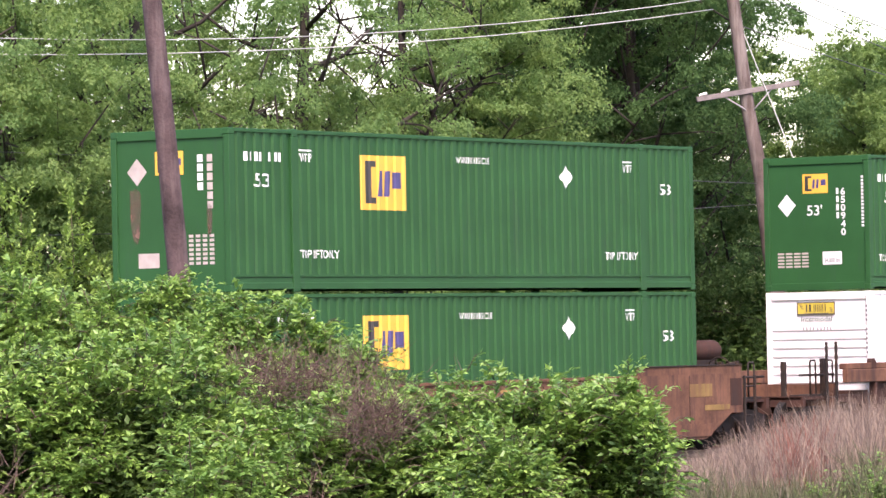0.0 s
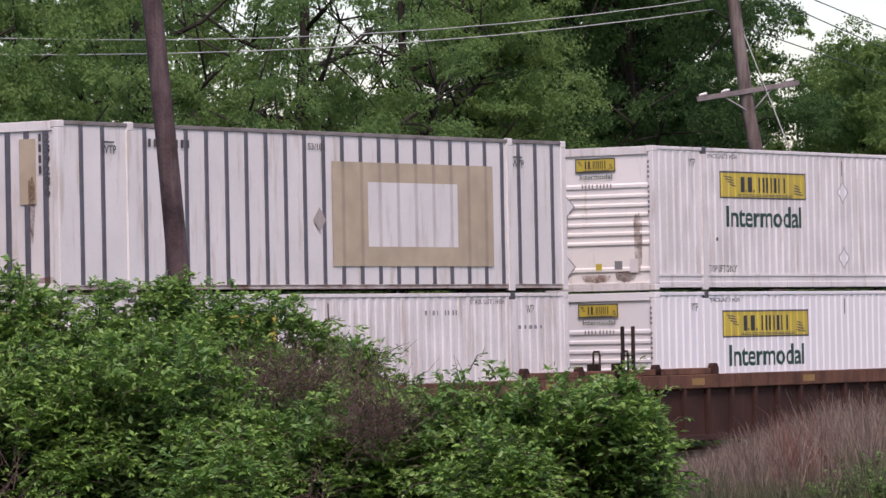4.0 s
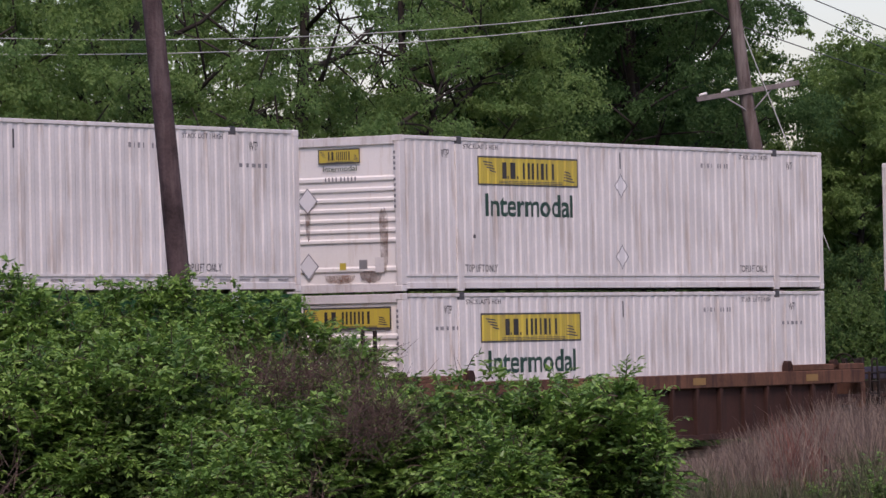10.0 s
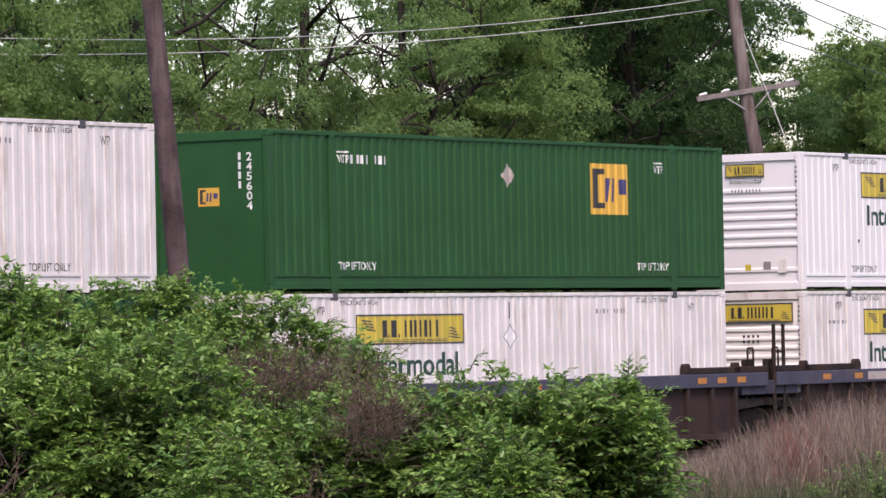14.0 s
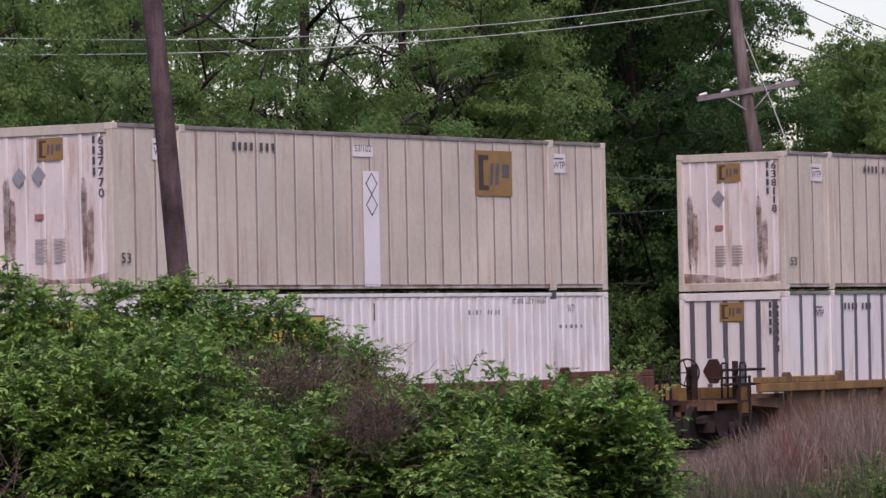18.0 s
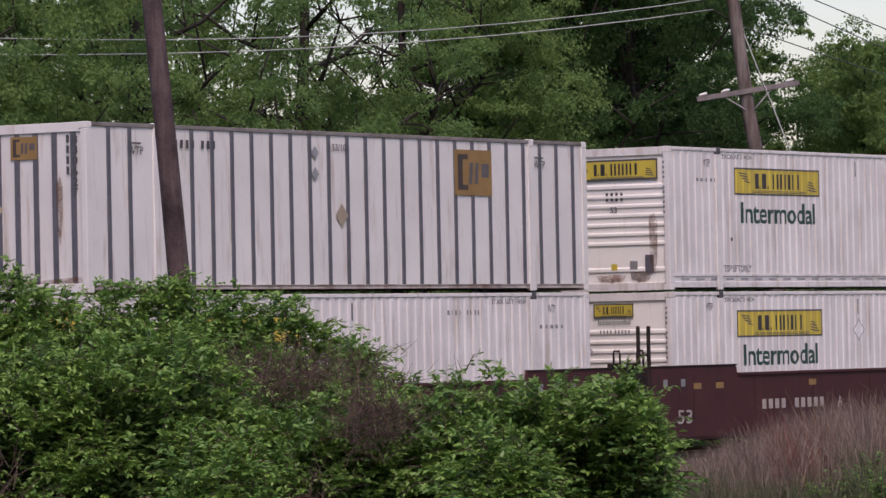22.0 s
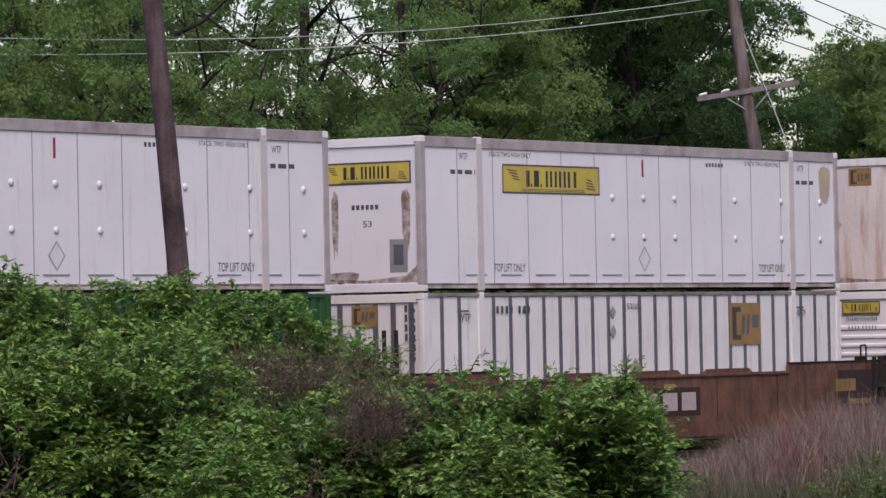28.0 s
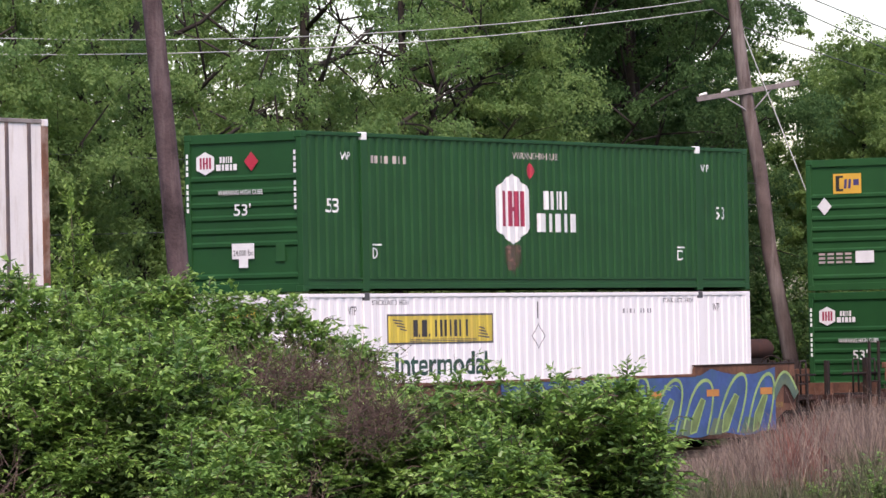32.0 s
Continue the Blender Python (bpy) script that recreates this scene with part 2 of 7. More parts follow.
M["stone"] = material("stone", (0.1, 0.09, 0.085), 0.95, spread=0.25, island=[(0.05, 0.045, 0.042), (0.1, 0.09, 0.085), (0.17, 0.155, 0.145)], gloss=0.2)
M["sleeper"] = material("sleeper", (0.07, 0.055, 0.045), 0.9, spread=0.3, scale=3)
M["rail_steel"] = material("rail_steel", (0.16, 0.1, 0.075), 0.6, 0.5, spread=0.2)


# ---- building helpers
def mesh_of(name, bm, mat):
    me = bpy.data.meshes.new(name)
    bm.to_mesh(me)
    bm.free()
    me.materials.append(mat)
    return me


def hang(name, me, parent, label="", at=None):
    """A part from mesh data that may be shared."""
    ob = new(name, me)
    ob.parent = parent
    if at is not None:
        ob.matrix_basis = at
    if label:
        tagged(ob, label=label)
    return ob


def part(name, bm, mat, parent, label=""):
    return hang(name, mesh_of(name, bm, mat), parent, label)


def box(bm, x0, x1, y0, y1, z0, z1):
    v = [bm.verts.new((x, y, z)) for z in (z0, z1) for y in (y0, y1) for x in (x0, x1)]
    for q in ((0, 2, 3, 1), (4, 5, 7, 6), (0, 1, 5, 4), (2, 6, 7, 3), (0, 4, 6, 2), (1, 3, 7, 5)):
        bm.faces.new([v[i] for i in q])
    return v


def soften(bm, r=0.012, n=1):
    bmesh.ops.bevel(bm, geom=[e for e in bm.edges if e.calc_length() > 3 * r], offset=r, segments=n, affect="EDGES", clamp_overlap=True)
    return bm


def prism(bm, pts, y0, y1):
    """A polygon of (x, z) points, thick from y0 to y1."""
    a = [bm.verts.new((x, y0, z)) for x, z in pts]
    b = [bm.verts.new((x, y1, z)) for x, z in pts]
    bm.faces.new(a)
    bm.faces.new(b[::-1])
    for i in range(len(pts)):
        j = (i + 1) % len(pts)
        bm.faces.new((a[j], a[i], b[i], b[j]))


def prism_x(pts, x0, x1):
    """A bmesh of a polygon of (y, z) points, thick from x0 to x1."""
    bm = bmesh.new()
    a = [bm.verts.new((x0, y, z)) for y, z in pts]
    b = [bm.verts.new((x1, y, z)) for y, z in pts]
    bm.faces.new(a[::-1])
    bm.faces.new(b)
    for i in range(len(pts)):
        j = (i + 1) % len(pts)
        bm.faces.new((a[i], a[j], b[j], b[i]))
    return bm


def tube(bm, path, radii, sides=8, cap=True):
    """A round tapered tube along a path of points."""
    rings = []
    for i, p in enumerate(path):
        p = Vector(p)
        d = (Vector(path[min(i + 1, len(path) - 1)]) - Vector(path[max(i - 1, 0)])).normalized()
        s = d.orthogonal().normalized()
        t = d.cross(s)
        r = radii[i] if hasattr(radii, "__len__") else radii
        rings.append([bm.verts.new(p + (s * math.cos(6.28319 * k / sides) + t * math.sin(6.28319 * k / sides)) * r) for k in range(sides)])
    for a, b in zip(rings, rings[1:]):
        for k in range(sides):
            f = bm.faces.new((a[k], a[(k + 1) % sides], b[(k + 1) % sides], b[k]))
            f.smooth = True
    if cap:
        bm.faces.new(rings[0][::-1])
        bm.faces.new(rings[-1])


def mesh_np(name, verts, quads, mat):
    """Mesh data from arrays: n x 3 points and m x 4 corners."""
    me = bpy.data.meshes.new(name)
    me.vertices.add(len(verts))
    me.vertices.foreach_set("co", np.asarray(verts, dtype=np.float32).ravel())
    m = len(quads)
    me.loops.add(4 * m)
    me.loops.foreach_set("vertex_index", np.asarray(quads, dtype=np.int32).ravel())
    me.polygons.add(m)
    me.polygons.foreach_set("loop_start", np.arange(0, 4 * m, 4, dtype=np.int32))
    me.update(calc_edges=True)
    me.materials.append(mat)
    return me


def leaves_mesh(name, centre, along, up, length, width, mat):
    """Folded leaves, two quads each: arrays of places, directions, upward sides, lengths and widths."""
    n = len(centre)
    along = along / np.linalg.norm(along, axis=1, keepdims=True)
    side = np.cross(along, up)
    side = side / (np.linalg.norm(side, axis=1, keepdims=True) + 1e-9)
    nor = np.cross(side, along)
    L, W = length[:, None], width[:, None]
    base = centre
    mid = centre + along * L * 0.5 - nor * W * 0.12
    tip = centre + along * L - nor * L * 0.12
    a = centre + along * L * 0.42 + side * W * 0.5 + nor * W * 0.1
    b = centre + along * L * 0.42 - side * W * 0.5 + nor * W * 0.1
    v = np.stack([base, a, tip, b, mid], 1).reshape(-1, 3)
    i = np.arange(n)[:, None] * 5
    q = np.concatenate([i + np.array([[0, 4, 2, 1]]), i + np.array([[0, 3, 2, 4]])], 0)
    return mesh_np(name, v, q, mat)


rng = np.random.default_rng(7)


def unit(n):
    v = rng.normal(size=(n, 3))
    return v / np.linalg.norm(v, axis=1, keepdims=True)


# ---- the track's own frame: x along it (to the far right), y across it (away), z up
HEADING = math.degrees(0.993179)
TRACK = pose(0.0 - 0.8375 * 1.2955, 92.889 + 0.5464 * 1.2955, 0.0, 0, 0, HEADING)
RAIL = 0.40          # top of rail above the ground beside the track
LONG, WIDE, TALL = 16.154, 2.591, 2.896
LOWER, UPPER = 0.735, 3.668    # undersides of the two layers of containers


# ---- ground: one sheet to the horizon, higher towards the eye, flat along the track
def ground_height(x, y):
    d = -0.8375 * x + 0.5464 * (y - 92.889)      # across the track, away positive
    near = 1.0 / (1.0 + math.exp(max(-30.0, min(30.0, (d + 14.0) / 3.5))))
    return 1.0 * near + 0.12 * noise.noise(Vector((x * 0.08, y * 0.08, 0.3))) * min(1.0, abs(d) / 8.0)


def build_ground():
    xs = sorted(set([-3000, -1200, -500, -250, -160, -120] + [i * 4 for i in range(-25, 26)] + [120, 160, 250, 500, 1200, 3000]))
    ys = sorted(set([-3000, -1000, -300, -100, -40] + [i * 4 for i in range(-5, 56)] + [240, 300, 400, 600, 1200, 3000]))
    bm = bmesh.new()
    g = [[bm.verts.new((x, y, ground_height(x, y))) for x in xs] for y in ys]
    for j in range(len(ys) - 1):
        for i in range(len(xs) - 1):
            bm.faces.new((g[j][i], g[j][i + 1], g[j + 1][i + 1], g[j + 1][i])).smooth = True
    ob = new("ground", mesh_of("ground", bm, M["earth"]))
    tagged(ob, "rough earth ground with patches of low green weeds", "ground", kind="structure")


build_ground()


def build_track():
    bm = bmesh.new()
    rows = [(-3.4, -0.05), (-1.75, 0.2), (1.75, 0.2), (3.4, -0.05)]
    n = 60
    g = [[bm.verts.new((-180 + 720 * i / n, y, z)) for y, z in rows] for i in range(n + 1)]
    for i in range(n):
        for j in range(3):
            bm.faces.new((g[i][j], g[i + 1][j], g[i + 1][j + 1], g[i][j + 1]))
    bed = new("track_bed", mesh_of("track_bed", bm, M["ballast"]))
    bed.matrix_basis = TRACK
    tagged(bed, "grey crushed stone ballast bed under the railway track", "track bed", kind="structure")
    # loose stones on the bed where it shows
    m = 9000
    c = np.stack([rng.uniform(-6, 26, m), rng.uniform(-3.2, 2.0, m), np.zeros(m)], 1)
    c[:, 2] = np.where(c[:, 1] < -1.75, 0.2 - (-1.75 - c[:, 1]) * 0.1515, 0.2) + 0.01
    r = rng.uniform(0.02, 0.045, m)
    off = np.array([[-1, -1, -.6], [1, -1, -.6], [1, 1, -.6], [-1, 1, -.6], [-.7, -.7, .6], [.7, -.7, .6], [.7, .7, .6], [-.7, .7, .6]])
    v = c[:, None] + off[None] * r[:, None, None] * rng.uniform(0.6, 1.3, (m, 8, 3))
    q = (np.arange(m)[:, None, None] * 8 + np.array([[4, 5, 6, 7], [0, 1, 5, 4], [1, 2, 6, 5], [2, 3, 7, 6], [3, 0, 4, 7]])[None]).reshape(-1, 4)
    st = new("ballast_stones", mesh_np("ballast_stones", v.reshape(-1, 3), q, M["stone"]))
    st.matrix_basis = TRACK
    tagged(st, "loose grey crushed stones beside the rails", "ballast", kind="stuff")
    for y in (-0.7475, 0.7475):
        bm = bmesh.new()
        prof = [(-0.07, 0.225), (0.07, 0.225), (0.07, 0.245), (0.012, 0.265), (0.012, 0.355), (0.036, 0.37), (0.036, 0.4), (-0.036, 0.4), (-0.036, 0.37), (-0.012, 0.355), (-0.012, 0.265), (-0.07, 0.245)]
        a = [bm.verts.new((-180, y + p, z)) for p, z in prof]
        b = [bm.verts.new((540, y + p, z)) for p, z in prof]
        for i in range(len(prof)):
            j = (i + 1) % len(prof)
            bm.faces.new((a[i], a[j], b[j], b[i]))
        ob = new("rail", mesh_of("rail", bm, M["rail_steel"]))
        ob.matrix_basis = TRACK
        tagged(ob, "brown rusted steel rail with a worn head", "rail", group="rails of the track", kind="structure")
    bm = bmesh.new()
    soften(bm) if box(bm, -0.115, 0.115, -1.3, 1.3, 0.06, 0.225) else None
    me = mesh_of("sleeper", bm, M["sleeper"])
    for i in range(120):
        ob = new("sleeper", me)
        ob.matrix_basis = TRACK @ pose(-20 + i * 0.5, 0, 0)
        tagged(ob, "dark creosoted wooden railway sleeper in the ballast", "sleeper", group="sleepers of the track", kind="structure")


build_track()


# ---- woods, shrubs and grass
def quad_leaves(name, c, along, up, length, width, mat):
    along = along / np.linalg.norm(along, axis=1, keepdims=True)
    side = np.cross(along, up)
    side = side / (np.linalg.norm(side, axis=1, keepdims=True) + 1e-9)
    L, W = length[:, None], width[:, None]
    drop = np.array([[0, 0, -1.0]]) * L * 0.15
    v = np.stack([c, c + along * L * 0.45 + side * W * 0.5, c + along * L + drop, c + along * L * 0.45 - side * W * 0.5], 1).reshape(-1, 3)
    return mesh_np(name, v, np.arange(len(c) * 4).reshape(-1, 4), mat)


def tree_data(height, spread, low, limbs, clumps, per, leaf, mat, lean=0.0, puff=(0.45, 0.85), stout=1.0, twigs=4):
    """Mesh data of a broadleaved tree: tapered trunk, limbs with side branches, and a crown of leaf clumps on them."""
    global rng
    rng = np.random.default_rng(int(height * 10) + limbs)
    bm = bmesh.new()
    top = height * 0.88
    path = [Vector((lean * t * t * height + 0.25 * math.sin(3 * t + height), 0.2 * math.sin(4 * t + 1 + height), top * t)) for t in [i / 7 for i in range(8)]]
    tube(bm, path, [(0.7 + 0.3 * stout) * height * 0.016 * (1.05 - 0.95 * i / 7) for i in range(8)], 8)
    trunk = mesh_of("trunk", bm, M["bark"])
    tips, made = [], []
    for i in range(limbs):
        bm = bmesh.new()
        t = 0.12 + 0.82 * (i + rng.uniform(0, 1)) / limbs
        k = min(int(t * 7), 6)
        p0 = path[k].lerp(path[k + 1], t * 7 - k)
        az = i * 2.399 + rng.uniform(-0.4, 0.4)
        reach = spread * (1.0 - 0.55 * abs(t - 0.45) * 2) * rng.uniform(0.75, 1.1)
        rise = reach * rng.uniform(0.35, 0.9)
        p2 = p0 + Vector((math.cos(az) * reach, math.sin(az) * reach, rise))
        p1 = p0.lerp(p2, 0.5) + Vector((0, 0, -0.1 * reach))
        r0 = stout * height * 0.0065 * (1.1 - t)
        tube(bm, [p0, p1, p2], [r0, r0 * 0.6, r0 * 0.15], 5)
        for j in range(twigs):
            q0 = p0.lerp(p1, rng.uniform(0.5, 1.0)) if j < 2 else p1.lerp(p2, rng.uniform(0.2, 0.9))
            q1 = q0 + Vector(rng.normal(size=3)) * spread * 0.22 + Vector((0, 0, 0.25))
            tube(bm, [q0, q0.lerp(q1, 0.5) + Vector((0, 0, 0.08)), q1], [r0 * 0.4, r0 * 0.25, r0 * 0.08], 4)
            tips.append(q1)
        tips.append(p2)
        made.append(mesh_of("limb", bm, M["bark"]))
    tips = np.array([tuple(v) for v in tips])
    pick = tips[rng.integers(0, len(tips), clumps)] + rng.normal(size=(clumps, 3)) * np.array([0.55, 0.55, 0.5])
    pick[:, 2] = np.maximum(pick[:, 2], low + rng.uniform(0, 0.8, clumps))
    size = rng.uniform(*puff, clumps)
    # each clump is made of small tufts, more of them on its upper side
    tufts = 9
    d = unit(clumps * tufts)
    d[:, 2] = np.abs(d[:, 2]) * 1.2 - 0.35
    wob = np.repeat(rng.uniform(0.7, 1.3, (clumps, 3)), tufts, 0)
    spot = np.repeat(pick, tufts, 0) + d * (np.repeat(size, tufts) * rng.uniform(0.45, 1.05, clumps * tufts))[:, None] * wob * np.array([1, 1, 0.8])
    each_ = per // tufts
    n = clumps * tufts * each_
    g = rng.normal(size=(n, 3)) * np.array([1, 1, 0.7])
    c = np.repeat(spot, each_, 0) + g * (np.repeat(np.repeat(size, tufts), each_) * 0.17)[:, None]
    out_ = np.repeat(d, each_, 0)
    along = out_ * 0.5 + unit(n) * 0.8 + np.array([0, 0, -0.35])
    up = out_ * 0.4 + np.array([[0, 0, 0.6]]) + rng.normal(size=(n, 3)) * 0.4
    crown = quad_leaves("crown", c, along, up, rng.uniform(0.7, 1.3, n) * leaf, rng.uniform(0.5, 0.75, n) * leaf, mat)
    return trunk, made, crown


def in_track(s, n, z=0.0, turn=0.0):
    """A pose in the world at s along the track and n across it from the near sides of the wagons."""
    p = TRACK @ Vector((s, n - 1.2955, 0))
    return pose(p.x, p.y, ground_height(p.x, p.y) + z, 0, 0, turn)


def plant(name, data, label, category, group, at):
    root = tagged(new(name), label, category, group)
    hang("trunk", data[0], root)
    for me in data[1]:
        hang("limb", me, root)
    hang("crown", data[2], root)
    root.matrix_basis = at
    return root


def build_woods():
    b = tree_data(17.0, 4.3, 2.0, 24, 420, 252, 0.092, M["leaf_dark"], 0.0, (0.4, 0.75))
    c = tree_data(13.0, 3.2, 1.0, 18, 260, 270, 0.088, M["leaf_light"], 0.01, (0.4, 0.75))
    d = tree_data(15.0, 3.8, 3.0, 20, 170, 225, 0.084, M["leaf_tree"], -0.012, (0.35, 0.65), 1.8)
    e = tree_data(11.3, 2.2, 1.0, 16, 330, 252, 0.092, M["leaf_light"], 0.0, (0.3, 0.55))
    f = tree_data(9.2, 2.1, 0.8, 14, 130, 297, 0.09, M["leaf_light"], 0.0, (0.4, 0.75))
    g = tree_data(14.0, 2.9, 4.0, 22, 46, 180, 0.08, M["leaf_tree"], 0.01, (0.3, 0.5), 1.5, 14)
    names = {"f": (f, "young pale green tree with rounded leafy clumps"), "b": (b, "tall dark green dense broadleaved tree"),
             "c": (c, "light green young broadleaved tree in full leaf"), "d": (d, "thin-crowned tree with bare dark limbs showing"),
             "e": (e, "small light green tree with a pointed crown"), "g": (g, "half-dead tree with a mesh of bare grey twigs")}
    plan = [("f", -0.8, 9.6, 0), ("f", 3.8, 9.8, 80), ("f", 8.6, 9.8, 160), ("f", 11.6, 10, 240), ("f", 16.6, 10, 300), ("d", -5, 10, 40), ("c", -1, 9.5, 100), ("d", 4.5, 10, 10), ("d", 9.5, 10, 200), ("g", 13.9, 10.2, 130), ("c", 16.1, 10, 20), ("b", 20.9, 10.5, 70), ("b", 22.9, 9.8, 250), ("b", 23.7, 10, 190),
            ("e", 35.8, 10.5, 0), ("e", 39.5, 12, 140), ("c", 8.8, 13.5, 140), ("b", 26, 13.5, 33), ("e", 36.6, 15.3, 60),
            ("d", 10, 17, 300), ("d", 16, 17, 50), ("b", 30, 16.5, 10), ("b", 34, 18.5, 120), ("b", 35.2, 17, 300), ("e", 47.8, 16.5, 280), ("e", 52, 19, 30)]
    made = {}
    for k, s, n, turn in plan:
        data, label = names[k]
        if k in made:
            copy_thing(made[k], in_track(s, n, 0, turn))
        else:
            made[k] = plant("tree", data, label, "tree", "trees of the wood", in_track(s, n, 0, turn))


def shrub_data(radii, shoots, leaf, mat, inner=0.35, upward=0.5, per=12, reach=0.42, core=3.6):
    """Mesh data of a shrub as a mound with its foot at the origin: stems from the root, and leafy shoots all over the mound."""
    rx, ry, rz = radii
    n = shoots
    d = unit(n)
    d[:, 2] = np.abs(d[:, 2]) * 1.1 - 0.15
    d /= np.linalg.norm(d, axis=1, keepdims=True)
    lump = np.array([1 + 0.13 * noise.noise(Vector((x * 9 + rz, y * 9, z * 9))) + 0.22 * noise.noise(Vector((x * 1.9, y * 1.9, z * 1.9 + rx))) + 0.3 * noise.noise(Vector((x * 4.6 + 9, y * 4.6, z * 4.6 + rx))) for x, y, z in d])
    lump = np.minimum(lump, 1.05)
    depth = 1 - inner * rng.uniform(0, 1, n) ** 2
    base = d * np.array([rx, ry, rz]) * (lump * depth)[:, None] + np.array([0, 0, rz * 0.12])
    # hollows low down, where no shoots grow and the darkened inner leaves show
    hollow = np.array([noise.noise(Vector((x * 2.6 + 3 * rx, y * 2.6, z * 2.6 + 5 * rz))) for x, y, z in d])
    keep = (hollow < 0.12 + 0.55 * d[:, 2]) | (rng.uniform(0, 1, n) < 0.12)
    d, base = d[keep], base[keep]
    n = len(d)
    way = d + np.array([0, 0, upward]) + rng.normal(size=(n, 3)) * 0.45
    way /= np.linalg.norm(way, axis=1, keepdims=True)
    ln = rng.uniform(0.5, 1.2, n) * reach
    # leaves, alternate along each shoot
    k = np.tile(np.arange(per), n)
    i = np.repeat(np.arange(n), per)
    t = (k + rng.uniform(0, 1, len(k))) / per
    pos = base[i] + way[i] * (ln[i] * t)[:, None] + np.array([0, 0, -0.16]) * ((ln[i] * t * t)[:, None])
    side = np.cross(way, unit(n))
    side /= np.linalg.norm(side, axis=1, keepdims=True)
    other = np.cross(way, side)
    ang = k * 2.4 + rng.uniform(-0.5, 0.5, len(k))
    along = side[i] * np.cos(ang)[:, None] + other[i] * np.sin(ang)[:, None] + way[i] * 0.8 + np.array([0, 0, 0.15])
    up = np.array([[0, 0, 1.5]]) + way[i] * 0.4 + rng.normal(size=(len(k), 3)) * 0.4
    size = leaf * rng.uniform(0.65, 1.3, len(k)) * (1.15 - 0.5 * t)
    wide = size * rng.uniform(0.4, 0.58, len(k))
    # larger leaves fill the inside, their dark colour standing in for shade
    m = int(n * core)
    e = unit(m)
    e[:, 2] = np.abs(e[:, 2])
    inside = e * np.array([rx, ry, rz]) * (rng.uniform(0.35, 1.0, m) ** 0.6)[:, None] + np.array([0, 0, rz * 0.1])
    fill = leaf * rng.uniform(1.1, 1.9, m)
    old = leaves_mesh("inner_foliage", inside, unit(m) * np.array([1, 1, 0.4]), e + np.array([0, 0, 0.6]) + rng.normal(size=(m, 3)) * 0.4, fill, fill * 0.6, M["leaf_inner_shade"])
    foliage = leaves_mesh("foliage", pos, along, up, size, wide, mat)
    stems = []
    for j in range(7):
        q = base[rng.integers(0, n)]
        stems.append(mesh_of("stem", tube_of([(q[0] * 0.08, q[1] * 0.08, -0.15), (q[0] * 0.45, q[1] * 0.45, q[2] * 0.6), tuple(q)], [0.016, 0.011, 0.005], 5), M["twig"]))
    bm = bmesh.new()
    for j in range(0, n, 3):
        q, w = Vector(base[j]), Vector(way[j])
        tube(bm, [q, q + w * ln[j] * 0.55, q + w * ln[j] + Vector((0, 0, -0.16 * ln[j]))], [0.005, 0.004, 0.002], 3, False)
    return stems, mesh_of("brushwood", bm, M["twig"]), foliage, old


def tube_of(path, radii, sides):
    bm = bmesh.new()
    tube(bm, path, radii, sides)
    return bm


def shrub(data, label, group, at):
    root = tagged(new("shrub"), label, "shrub", group)
    for me in data[0]:
        hang("stem", me, root)
    tagged(hang("brushwood", data[1], root), kind="stuff")
    hang("foliage", data[2], root)
    hang("inner_foliage", data[3], root, "inner leaves, coloured darker as if in shade")
    if len(data) > 4:
        hang("young_foliage", data[4], root, "pale yellow-green young leaves")
    root.matrix_basis = at
    return root


FRONT = []


